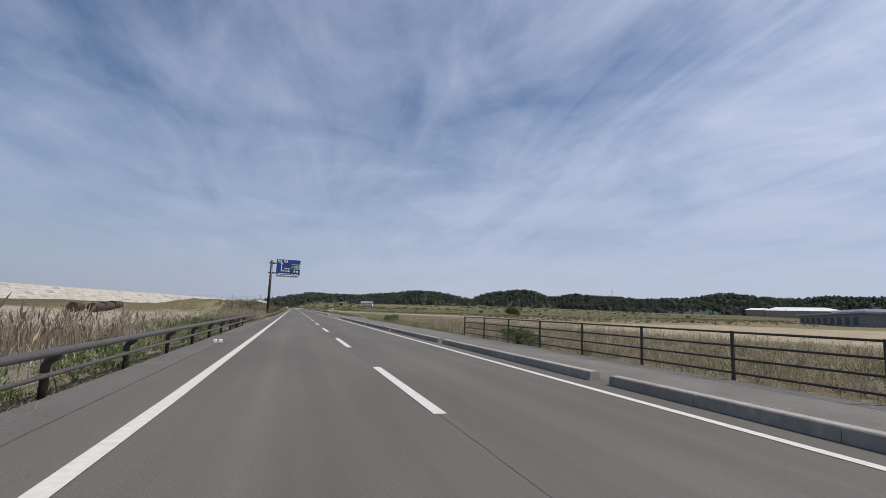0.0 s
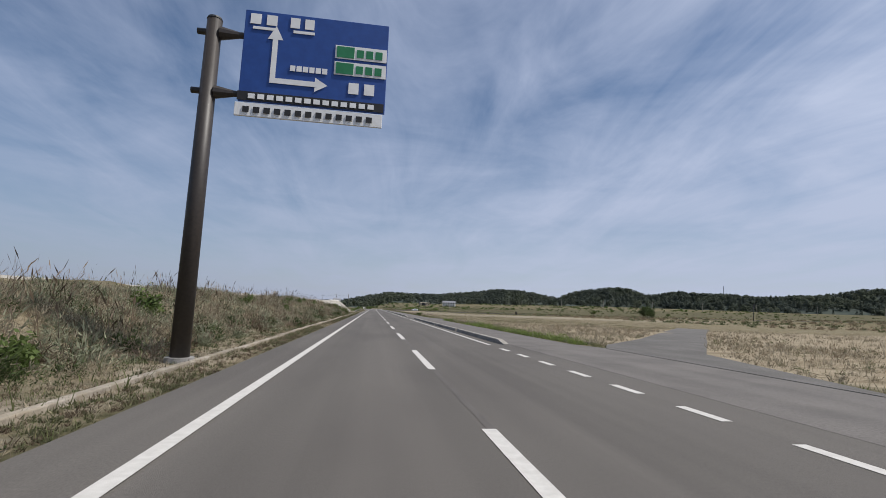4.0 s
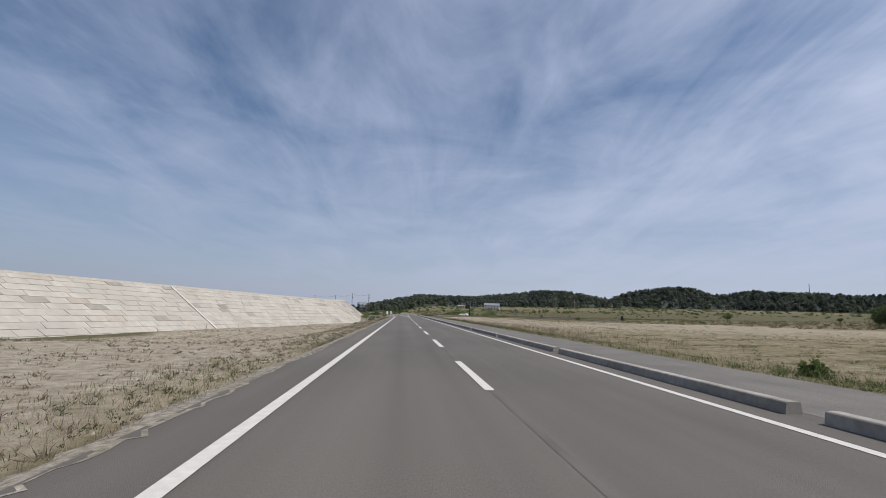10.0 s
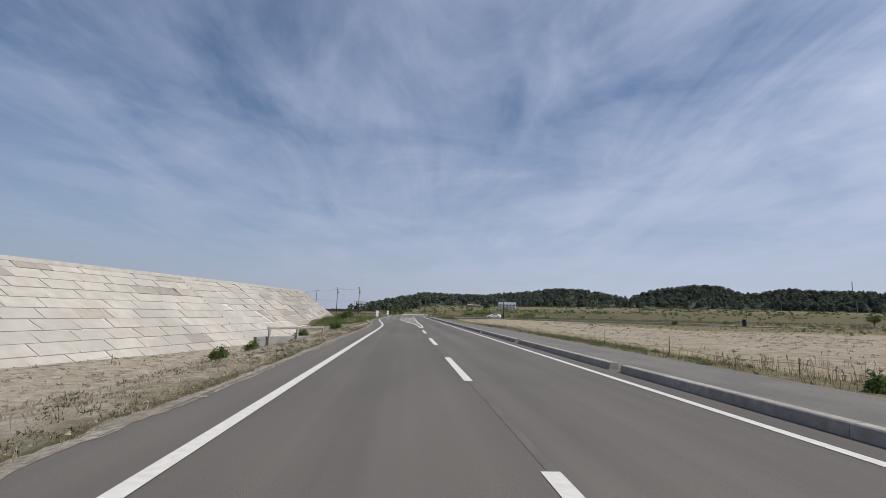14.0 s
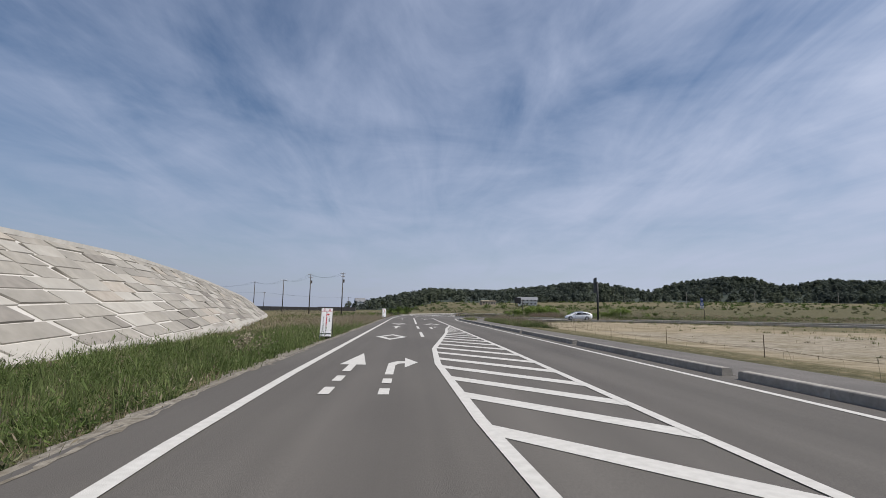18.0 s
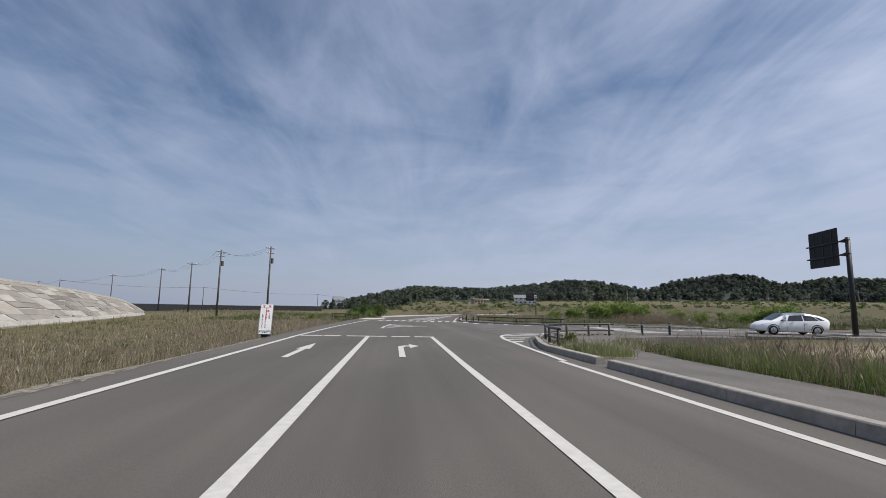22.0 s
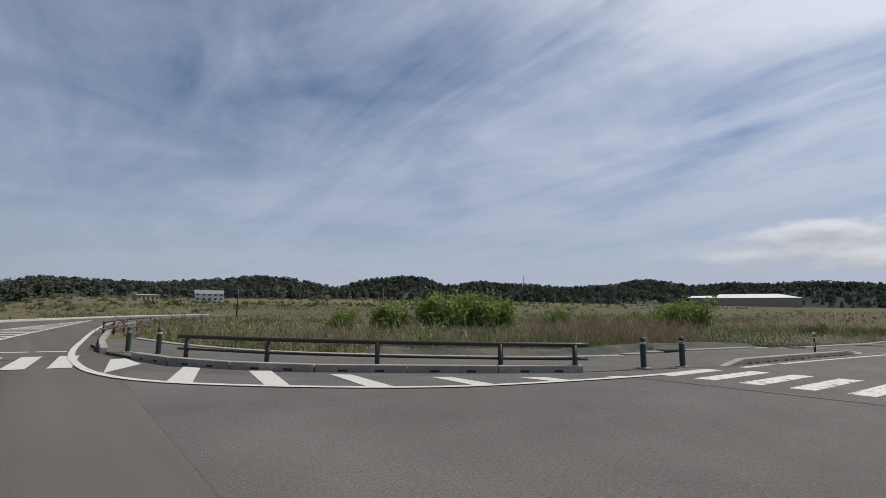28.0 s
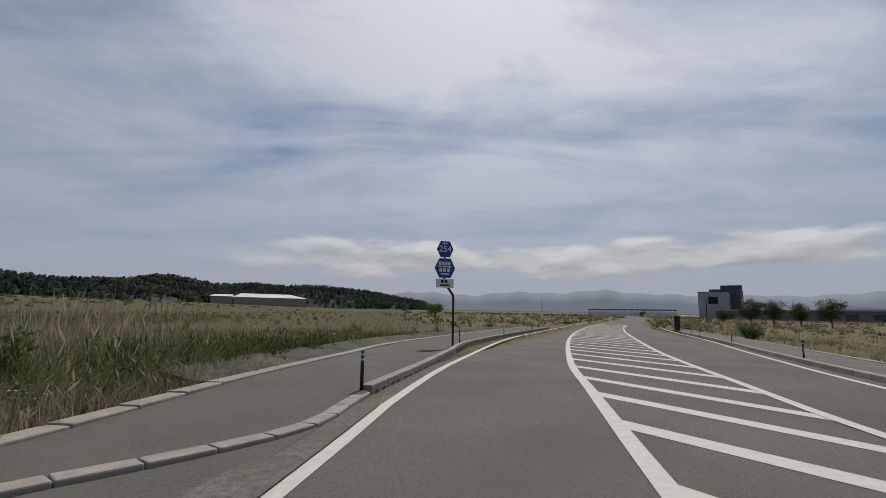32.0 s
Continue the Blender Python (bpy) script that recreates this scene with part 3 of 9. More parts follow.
sea = tagged(new("water", mesh_from("water", [(-4500, -1500, -2.6), (-70, -1500, -2.6), (-70, 4500, -2.6), (-4500, 4500, -2.6)], [(0, 1, 2, 3)], SEA)), "calm grey-blue sea behind the concrete sea wall", "sea", kind="structure")


# ---- roads ----
def slab(name, outline, mat, z=0.0, depth=0.5, follow=None):
    """A flat paved sheet with the given outline and a skirt that goes into the ground."""
    bm = bmesh.new()
    top = [bm.verts.new((x, y, z + (float(follow(x)) if follow else 0))) for x, y in outline]
    f = bm.faces.new(top)
    if f.normal.z < 0 or sum((a[0] * b[1] - b[0] * a[1]) for a, b in zip(outline, outline[1:] + outline[:1])) < 0:
        bmesh.ops.reverse_faces(bm, faces=[f])
    got = bmesh.ops.extrude_face_region(bm, geom=[f])
    for v in got["geom"]:
        if isinstance(v, bmesh.types.BMVert):
            v.co.z -= depth
    bmesh.ops.recalc_face_normals(bm, faces=bm.faces)
    bmesh.ops.triangulate(bm, faces=bm.faces)
    return part(name, bm, mat)


def offset_line(line, d):
    """A polyline moved d to the left of its direction."""
    out = []
    for i, p in enumerate(line):
        a, b = Vector(line[max(i - 1, 0)][:2]), Vector(line[min(i + 1, len(line) - 1)][:2])
        n = (b - a).normalized()
        k = d[i] if isinstance(d, (list, tuple)) else d
        out.append((p[0] - n.y * k, p[1] + n.x * k))
    return out


def resample(line, step):
    """Points at even steps along a smooth curve through the given points."""
    pts = [Vector((*p[:2], 0)) for p in line]
    fine = []
    for i in range(len(pts) - 1):
        p0, p1, p2, p3 = pts[max(i - 1, 0)], pts[i], pts[i + 1], pts[min(i + 2, len(pts) - 1)]
        for k in range(12):
            t = k / 12
            fine.append(0.5 * ((2 * p1) + (p2 - p0) * t + (2 * p0 - 5 * p1 + 4 * p2 - p3) * t * t + (3 * p1 - p0 - 3 * p2 + p3) * t ** 3))
    fine.append(pts[-1])
    d = np.concatenate([[0], np.cumsum([(b - a).length for a, b in zip(fine, fine[1:])])])
    n = max(2, int(round(d[-1] / step)) + 1)
    s = np.linspace(0, d[-1], n)
    return list(zip(np.interp(s, d, [p.x for p in fine]), np.interp(s, d, [p.y for p in fine])))


def strip(line, width, z, follow=None, lift=0.0):
    """Verts and faces of a painted line of a width along points."""
    l, r = offset_line(line, width / 2), offset_line(line, -width / 2)
    f = follow or (lambda x: 0.0)
    v = [(x, y, z + float(f(x))) for x, y in l] + [(x, y, z + float(f(x))) for x, y in r]
    n = len(line)
    return v, [(i + n, i + 1 + n, i + 1, i) for i in range(n - 1)]


def mark(name, verts, faces, parent, mat=None, label=""):
    return put(name, mesh_from(name, verts, faces, mat or PAINT), parent, None, label)


def poly_mark(name, outline, parent, z=0.009, mat=None, follow=None, label=""):
    v = [(x, y, z + (float(follow(x)) if follow else 0)) for x, y in outline]
    bm = bmesh.new()
    f = bm.faces.new([bm.verts.new(p) for p in v])
    f.normal_update()
    if f.normal.z < 0:
        f.normal_flip()
    bmesh.ops.triangulate(bm, faces=bm.faces)
    return part(name, bm, mat or PAINT, parent, label)


main_left = [(-4.15, -120), (-4.15, 266), (-4.55, 274), (-5.2, 284), (-5.75, 294), (-6.1, 304), (-6.1, 372)]
road = tagged(slab("road", [(4.3, -120), (4.3, 372)] + main_left[::-1], ASPHALT, 0.0), "grey asphalt two-lane coastal road with white lines", "road", kind="structure")
corner_ne = [(6.3, 398), (6.5, 395), (7.1, 392), (8.6, 389.6), (11.2, 387.4), (13.9, 385.8), (16.0, 384.9), (19.5, 384.3)]
corner_se = [(4.3, 360), (4.75, 362.4), (5.2, 364.2), (5.7, 365.6), (6.6, 367.3), (8.0, 369.0), (10.0, 370.1), (13, 371.0), (19.5, 371.6)]
crossing = tagged(slab("road_junction", corner_se + corner_ne[::-1] + [(6.3, 400), (-5.2, 400), (-5.6, 390), (-6.1, 372), (-6.1, 360)], ASPHALT, 0.0006), "grey asphalt junction with painted islands", "road", kind="structure")
EAST = resample([(14, 378.2), (20, 377.9), (32, 375.6), (45, 371.6), (60, 366.0), (80, 357.4), (100, 348.2), (130, 333.4), (170, 312.6), (240, 276), (320, 238)], 3.0)
east_half = [float(np.interp(x, [14, 22, 40, 60, 110, 130], [6.3, 6.6, 6.5, 5.6, 4.1, 4.0])) for x, y in EAST]
road_east = tagged(slab("road_east", offset_line(EAST, [-h for h in east_half]) + offset_line(EAST, east_half)[::-1], ASPHALT_OLD, 0.008, follow=rise), "worn lighter asphalt of the side road curving away east", "road", kind="structure")
# the worn surface reaches into the junction with a slanting seam
poly_mark("asphalt_seam", [(5.06, 378.2), (5.5, 383.3), (5.75, 387.2), (6.02, 390.5), (6.3, 391.6), (7.0, 390.6), (8.6, 388.6), (11.2, 386.9), (14.5, 385.2), (14.5, 372.0), (9.0, 370.2), (6.6, 368.6), (5.2, 368.2), (4.9, 369.3), (4.82, 371.4), (4.87, 373.6)], road_east, 0.0022, ASPHALT_OLD)
NORTH = resample([(0.4, 396), (1.6, 404), (4.0, 416), (8.2, 432), (14.5, 450), (24, 472), (38, 498), (58, 530), (84, 568)], 3.0)
north_half = [float(np.interp(y, [396, 420, 450], [5.6, 5.2, 4.2])) for x, y in NORTH]
road_north = tagged(slab("road_north", offset_line(NORTH, [-h for h in north_half]) + offset_line(NORTH, north_half)[::-1], ASPHALT, 0.0075, follow=rise), "grey asphalt road curving away north past the junction", "road", kind="structure")
# footway on the right, with the mouth of a lane and of a field entrance
footway = tagged(slab("pavement", [(4.3, -120), (7.55, -120), (7.55, 53), (8.4, 60), (8.3, 74), (7.55, 76), (7.55, 117), (8.6, 121), (8.4, 130), (7.55, 133), (7.55, 274), (7.1, 284), (6.8, 300), (6.7, 344), (6.8, 350), (7.0, 356), (7.4, 360.5), (8.6, 364.6), (10.6, 367.3), (13.4, 368.7), (19.0, 369.6), (19.0, 371.2), (13, 370.7), (10.0, 369.9), (8.1, 368.85), (6.7, 367.1), (5.8, 365.4), (5.3, 364.0), (4.85, 362.3), (4.45, 360.8), (4.3, 358)], ASPHALT_WALK, 0.003), "grey asphalt footway along the road", "pavement", kind="structure")
lane = tagged(slab("road_lane", [(8.1, 73.8), (10.0, 77.5), (18.5, 89.0), (34, 110), (52, 134), (56, 131), (37, 106.5), (21, 85.0), (14.2, 76.0), (12.0, 70), (8.2, 62)], ASPHALT_OLD, 0.0, follow=lambda x: 0.015 - 0.29 * float(smoothstep((x - 8.3) / 5))), "narrow asphalt farm lane between fields", "road", kind="structure")
apron = tagged(slab("field_entrance", [(8.2, 121), (8.2, 130), (12, 131), (15, 128), (14, 122)], ASPHALT_OLD, 0.0, follow=lambda x: 0.015 - 0.29 * float(smoothstep((x - 8.3) / 5))), "short worn asphalt entrance to a field", "road", kind="structure")

# centre dashes
dash_me = mesh_from("lane_dash", [(-0.085, 0, 0), (0.085, 0, 0), (0.085, 4.75, 0), (-0.085, 4.75, 0)], [(0, 1, 2, 3)], PAINT)
for k in range(-7, 27):
    put("lane_dash", dash_me, road, pose(0, -4.145 + 10 * k, 0.006))
short_me = mesh_from("lane_dash", [(-0.08, 0, 0), (0.08, 0, 0), (0.08, 4.6, 0), (-0.08, 4.6, 0)], [(0, 1, 2, 3)], PAINT)
for y in (317.4, 327.2):
    put("lane_dash", short_me, road, pose(-2.18, y, 0.006))
# dark seam between the lanes, and dust blown over the left edge
seam_r = random.Random(31)
for k in range(-7, 26):
    y0 = -4.145 + 10 * k + 4.75
    pts = [(0.03 + seam_r.uniform(-0.006, 0.006), y0 + 0.35 * j) for j in range(16)]
    v, f = strip(pts, 0.10, 0.0035)
    mark("tar_seam", v, f, road, TAR)
dust_v = []
for k in range(1830):
    y0 = -20 + 0.21 * k
    xe = float(np.interp(y0, [p[1] for p in main_left], [p[0] for p in main_left]))
    wide = 0.42 + 0.12 * math.sin(y0 * 0.31) + 0.08 * math.sin(y0 * 1.3 + 1) + seam_r.uniform(-0.08, 0.08)
    dust_v += [(xe - wide, y0, -0.085), (xe - 0.12, y0, -0.012 + seam_r.uniform(-0.012, 0.012)), (xe + 0.05 + abs(seam_r.gauss(0, 0.05)) + 0.05 * math.sin(y0 * 0.7), y0 + seam_r.uniform(-0.08, 0.08), 0.005)]
dust_f = [q for k in range(1829) if not 46 < -20 + 0.21 * k < 157 for q in ((3 * k, 3 * k + 1, 3 * k + 4, 3 * k + 3), (3 * k + 1, 3 * k + 2, 3 * k + 5, 3 * k + 4))]
tagged(new("verge_dust", mesh_from("verge_dust", dust_v, dust_f, SAND)), "pale sandy dirt along the road's ragged edge", "dirt", kind="stuff")
# edge lines
v, f = strip([(-3.25, -120), (-3.19, -7), (-3.15, -3), (-3.13, 12), (-3.13, 100), (-3.13, 263), (-3.2, 268), (-3.42, 273), (-3.72, 278), (-4.08, 282.5), (-4.46, 287.5), (-4.82, 293), (-5.08, 299), (-5.15, 304), (-5.15, 312), (-5.15, 366), (-4.85, 376), (-4.3, 386), (-3.5, 398)], 0.17, 0.0125)
mark("edge_line", v, f, road)
for a, b in ((-120, 53.5), (74.0, 118.2), (131.5, 356)):
    v, f = strip([(3.29, a), (3.29, b)], 0.16, 0.006)
    mark("edge_line", v, f, road)
for a, n, step in ((54.9, 9, 2.05), (119.7, 6, 1.995)):
    for k in range(n):
        v, f = strip([(3.30, a + step * k), (3.30, a + 0.98 + step * k)], 0.17, 0.006)
        mark("edge_dash", v, f, road)
v, f = strip([(-2.18, 337.2), (-2.12, 350), (-2.1, 365.8)], 0.17, 0.006)
mark("lane_line", v, f, road)
v, f = strip([(0.6, 334.6), (0.62, 345), (0.66, 355), (0.78, 365.8)], 0.17, 0.0085)
mark("lane_line", v, f, road)


def hatch(left, right, start, stop, step, width, slant, parent, line=0.16, z=0.007, follow=None, across=1):
    """A painted island: two border lines and slanting bars between them, given as x by y."""
    ly, lx = [p[1] for p in left], [p[0] for p in left]
    ry, rx = [p[1] for p in right], [p[0] for p in right]
    for border in (left, right):
        v, f = strip(border, line, z + 0.003, follow)
        mark("island_border", v, f, parent)
    y = start
    while y < stop:
        outline = []
        for yy in (y, y + width):
            xl = np.interp(yy, ly, lx)
            yr = yy - slant * (np.interp(yy - 1, ry, rx) - xl)
            xr = np.interp(yr, ry, rx)
            outline.append(((xl, yy), (xr, yr)))
        (a, b), (c, d) = outline
        if b[0] - a[0] > 0.12:
            poly_mark("island_bar", [a, b, d, c], parent, z, follow=follow)
        y += step or (2.19 if y < 301.4 else 1.845 if y < 312.4 else 1.795 if y < 323 else 1.72)


hatch([(0.0, 266), (-0.12, 273), (-0.33, 277), (-0.62, 280), (-0.92, 283), (-1.15, 287), (-1.36, 290.5), (-1.65, 294), (-2.0, 300), (-2.15, 306), (-2.0, 310.5), (-1.4, 315.7), (-0.7, 321.8), (-0.25, 327.5), (0.6, 334.6)], [(0.15, 266), (0.3, 272), (0.26, 278), (0.22, 285), (0.3, 300), (0.5, 312), (0.6, 334.6)], 275.24, 333.0, None, 0.55, 1.03, road)


def arrow(x, y, scale, turn, parent, broken=False, head=(2.6, 0.3, 4.5)):
    """A lane arrow painted on the road: straight on, or bent to the right."""
    def at(pts):
        return [(x + px, y + py * scale) for px, py in pts]
    w = 0.085
    if broken:
        for a, b in ((0.0, 0.45), (0.9, 1.35)):
            poly_mark("arrow_dash", at([(-w, a), (w, a), (w, b), (-w, b)]), parent)
    low = 1.8 if broken else 0.0
    if turn:
        poly_mark("lane_arrow", at([(-w, low), (w, low), (w, 3.05), (0.16, 3.35), (0.3, 3.4), (0.3, 2.75), (0.62, 3.6), (0.3, 4.45), (0.3, 3.8), (0.1, 3.75), (-w, 3.4)]), parent)
    else:
        base, half, tip = head
        poly_mark("lane_arrow", at([(-w, low), (w, low), (w, base), (half, base), (0.0, tip), (-half, base), (-w, base)]), parent)


arrow(-4.15, 301.7, 1.5, False, road, True)
arrow(-3.25, 301.7, 1.25, True, road, True)
arrow(-3.72, 327.0, 1.0, False, road)
arrow(-1.25, 327.0, 1.0, True, road)
arrow(-3.66, 356.3, 1.0, False, road, head=(2.58, 0.205, 5.0))
arrow(-0.72, 356.6, 1.06, True, road)


def diamond(x, y, parent):
    for sx, sy in ((1, 1), (-1, 1), (-1, -1), (1, -1)):
        poly_mark("diamond_side", [(x + 0.72 * sx, y), (x, y + 2.2 * sy), (x, y + 1.32 * sy), (x + 0.42 * sx, y)], parent)


diamond(-3.65, 317.0, road)
diamond(-3.68, 337.1, road)
diamond(-0.82, 337.2, road)
for a, b in ((-5.05, -4.12), (-4.05, -3.3), (-3.05, -1.27), (-1.05, -0.22), (0.0, 0.88)):
    poly_mark("stop_dash", [(a, 365.7), (b, 365.7), (b, 366.2), (a, 366.2)], crossing, 0.0095)
# island in the middle of the junction
for lift, line in enumerate(([(-1.7, 374.9), (-1.57, 378.3), (-1.44, 379.6), (-1.36, 381.1), (-1.1, 383.4)], [(-1.7, 374.9), (-0.75, 377.2), (-0.08, 378.15), (0.49, 378.87), (0.81, 379.1), (1.47, 379.5)], [(-1.1, 383.4), (-1.02, 382.68), (-0.44, 381.62), (0.39, 380.46), (0.94, 379.87), (1.47, 379.5)])):
    v, f = strip(line, 0.17, 0.0135 + 0.004 * lift)
    mark("island_border", v, f, crossing)
poly_mark("island_bar", [(-1.21, 381.41), (-1.29, 380.83), (0.51, 378.87), (0.84, 379.12)], crossing, 0.0105)
poly_mark("island_bar", [(-1.38, 379.5), (-1.42, 378.89), (-0.67, 378.09), (-0.2, 378.21)], crossing, 0.0105)
# zebra crossing of the north road
for k in range(11):
    x, y = -2.62 + 0.765 * k, 394.5 - 0.17 * k
    poly_mark("crossing_bar", [(x, y), (x + 0.42, y - 0.06), (x + 0.85, y + 3.15), (x + 0.43, y + 3.2)], crossing, 0.0115)
for a, b in (((2.7, 398.45), (3.9, 398.05)), ((4.1, 398.0), (4.85, 397.75)), ((5.02, 397.7), (5.72, 397.45))):
    poly_mark("stop_dash", [a, b, (b[0] + 0.05, b[1] + 0.28), (a[0] + 0.05, a[1] + 0.28)], crossing, 0.0165)
hatch([(0.7, 399.5), (2.2, 408), (5.0, 420), (11.0, 443)], [(2.9, 397.4), (4.6, 408), (7.0, 421), (11.2, 443)], 401.5, 440.0, 1.9, 0.55, 0.5, road_north, 0.17, 0.008, rise)
# border of the corner, with bars towards the kerb
CORNER = resample([(15.1, 444.8), (11.9, 434), (8.6, 416.2), (6.6, 403), (5.8, 397), (5.6, 393.2), (5.8, 390.9), (6.55, 389.1), (8.3, 387.15), (10.3, 385.7), (13.2, 384.7), (15.0, 384.25)], 0.6)
v, f = strip(CORNER, 0.16, 0.0205)
mark("edge_line", v, f, crossing)
for bar in ([(6.36, 394.35), (6.7, 394.47), (6.75, 392.76), (5.84, 391.34)], [(7.36, 391.61), (7.59, 391.17), (6.84, 388.94), (6.5, 389.3)], [(8.23, 390.06), (8.61, 389.79), (8.0, 387.48), (7.68, 387.8)], [(9.32, 388.56), (9.63, 388.22), (9.37, 386.33), (8.99, 386.6)], [(10.7, 387.0), (11.02, 386.72), (11.0, 385.45), (10.6, 385.65)], [(12.1, 385.88), (12.55, 385.58), (12.65, 384.85), (12.2, 385.02)], [(13.7, 384.9), (14.05, 384.68), (14.25, 384.42), (13.75, 384.58)]):
    poly_mark("corner_bar", bar, crossing, 0.0095)
# worn zebra crossing of the east road
for k in range(13):
    y = 384.38 - 0.81 * k
    e = 17.05 if k == 0 else 17.5
    poly_mark("crossing_bar", [(14.9, y), (14.92, y - 0.39), (e, y - 0.39 - 0.13 * (e - 14.92)), (e - 0.03, y - 0.13 * (e - 14.92))], road_east, 0.0125, PAINT if k == 0 else PAINT_WORN)
EAST_L = resample([(20.2, 383.26), (22.2, 382.9), (25.2, 382.28), (26.5, 382.02), (30.8, 381.13), (34.8, 380.29), (39, 379.5), (46, 377.7), (62, 372.6), (80, 365.0), (100, 356), (130, 341.5), (170, 320.5), (240, 284)], 2.0)
v, f = strip(EAST_L, 0.17, 0.0145, rise)
mark("edge_line", v, f, road_east, PAINT)
poly_mark("edge_line", [(18.15, 383.7), (18.2, 383.52), (19.75, 383.3), (19.72, 383.47)], road_east, 0.0145, PAINT_WORN)
GRIT_DUST = material("road_edge_grit", (0.10, 0.092, 0.08), (0.20, 0.185, 0.16), scale=16, rough=0.97, bump=0.9, bump_scale=60, big=(0.13, 0.115, 0.09), big_scale=1.5, big_mix=0.7, detail=12)
dust_in = [p for p in EAST_L if 20.3 < p[0] < 38.6]
jag = random.Random(12)
near_side = offset_line(dust_in, [0.055 + 0.03 * jag.random() for _ in dust_in])
far_side = offset_line(dust_in, [(0.30 if p[0] < 26 else 0.52) + 0.1 * jag.random() for p in dust_in])
poly_mark("grit_strip", near_side + far_side[::-1], road_east, 0.031, GRIT_DUST, label="dark grit washed along the road's edge")
EAST_R = resample([(22, 373.2), (30, 372.6), (36, 371.2), (41, 369.3), (51, 364.5), (64, 358.0), (84, 349.0), (110, 336.5), (150, 316), (220, 280)], 2.0)
v, f = strip(EAST_R, 0.17, 0.0145, rise)
mark("edge_line", v, f, road_east)
HL = resample([(20.4, 380.5), (25.5, 379.5), (32, 378.1), (39.4, 376.1), (46, 374.2), (60, 369.4), (76, 363.2), (94, 355.4), (110, 347.8), (131, 336.4)], 1.0)
HR = resample([(20.3, 378.4), (27.3, 376.2), (35.6, 374.1), (40.6, 372.4), (50, 369.0), (64, 363.2), (80, 356.4), (98, 348.2), (112, 341.4), (131, 336.0)], 1.0)
for lift, line in enumerate((HL, HR, [HL[0], HR[0]])):
    v, f = strip(line, 0.2, 0.0155 + 0.004 * lift, rise)
    mark("island_border", v, f, road_east)
hx, hy, gx2, gy2 = [p[0] for p in HL], [p[1] for p in HL], [p[0] for p in HR], [p[1] for p in HR]
BAR_AT = [21.6, 23.4, 25.2, 27.3, 29.5, 31.7, 34.1, 36.5, 38.9, 41.3, 43.8] + [46.3 + 2.45 * k for k in range(30)]
for x in BAR_AT:
    outline = []
    for xx in (x, x + 0.55):
        yl = np.interp(xx, hx, hy)
        xr = max(gx2[0] + 0.1, xx - 1.33 * (yl - np.interp(xx, gx2, gy2)))
        outline.append(((xx, yl), (xr, np.interp(xr, gx2, gy2))))
    (a, b), (c, d) = outline
    poly_mark("island_bar", [a, b, d, c], road_east, 0.0125, PAINT_WORN if int(x) % 7 == 0 else PAINT, rise)
# rounded painted island at the south-east corner
SE_BORDER = resample([(11.1, 372.0), (9.6, 371.7), (7.8, 371.25), (6.1, 370.2), (5.0, 369.0), (4.4, 367.6), (4.1, 366.1), (3.88, 364.4), (3.8, 362.5), (3.65, 360.5), (3.4, 356)], 0.7)
v, f = strip(SE_BORDER, 0.17, 0.0125)
mark("edge_line", v, f, crossing)
for bar in ([(4.0, 365.17), (5.03, 365.6), (4.84, 365.04), (3.97, 364.67)], [(3.92, 363.56), (4.46, 363.8), (4.31, 363.26), (3.88, 363.07)], [(4.2, 366.77), (5.82, 367.12), (5.49, 366.6), (4.14, 366.38)], [(4.7, 368.37), (6.64, 368.34), (6.33, 367.87), (4.53, 367.95)], [(5.81, 369.79), (7.77, 369.52), (7.43, 369.06), (5.61, 369.48)], [(7.54, 370.98), (9.04, 370.39), (8.6, 369.91), (7.32, 370.55)]):
    poly_mark("corner_bar", bar, crossing, 0.0095)

# ---- sea wall ----
sea_wall = tagged(new("sea_wall"), "long sloping sea wall of pale concrete blocks", "sea wall", kind="structure")
CREST_LINE = [(*p, float(np.interp(p[1], [c[1] for c in CREST], [c[2] for c in CREST]))) for p in resample(CREST, 2.05)]
SLOPE_OUT, SLOPE_DOWN, ROWS = 7.6, 5.6, 11
toe = offset_line(CREST_LINE, -SLOPE_OUT)
back = offset_line(CREST_LINE, 4.0)
sv, sf = [], []
n = len(CREST_LINE)
for (cx, cy, cz), (tx, ty), (bx, by) in zip(CREST_LINE, toe, back):
    sv += [(tx, ty, cz - SLOPE_DOWN - 0.01), (cx, cy, cz - 0.01), (bx, by, cz - 0.05), (2 * bx - cx - 2, by, cz - SLOPE_DOWN)]
for i in range(n - 1):
    for k in range(3):
        sf.append((4 * i + k, 4 * (i + 1) + k, 4 * (i + 1) + k + 1, 4 * i + k + 1))
put("core", mesh_from("core", sv, sf, DIKE_CAP), sea_wall)
# blocks of the slope, in courses that break joint, some standing a little proud
rng = random.Random(5)
SHADES = (DIKE_BLOCK, DIKE_GREY, DIKE_DARK, DIKE_PINK)
joined = [([], []) for _ in SHADES]
near = 0
L = np.array(CREST_LINE)
T = np.array(toe)
dist = np.arange(n) * 2.05


def on_slope(s, u, lift):
    """A point s along the crest and u down the slope, lifted off the core."""
    c = np.array([np.interp(s, dist, L[:, k]) for k in range(3)])
    t = np.array([np.interp(s, dist, T[:, k]) for k in range(2)])
    p = np.array([c[0] + (t[0] - c[0]) * u, c[1] + (t[1] - c[1]) * u, c[2] - SLOPE_DOWN * u])
    out = np.array([*(t - c[:2]), SLOPE_OUT * SLOPE_OUT / SLOPE_DOWN])
    return p + out / np.linalg.norm(out) * lift


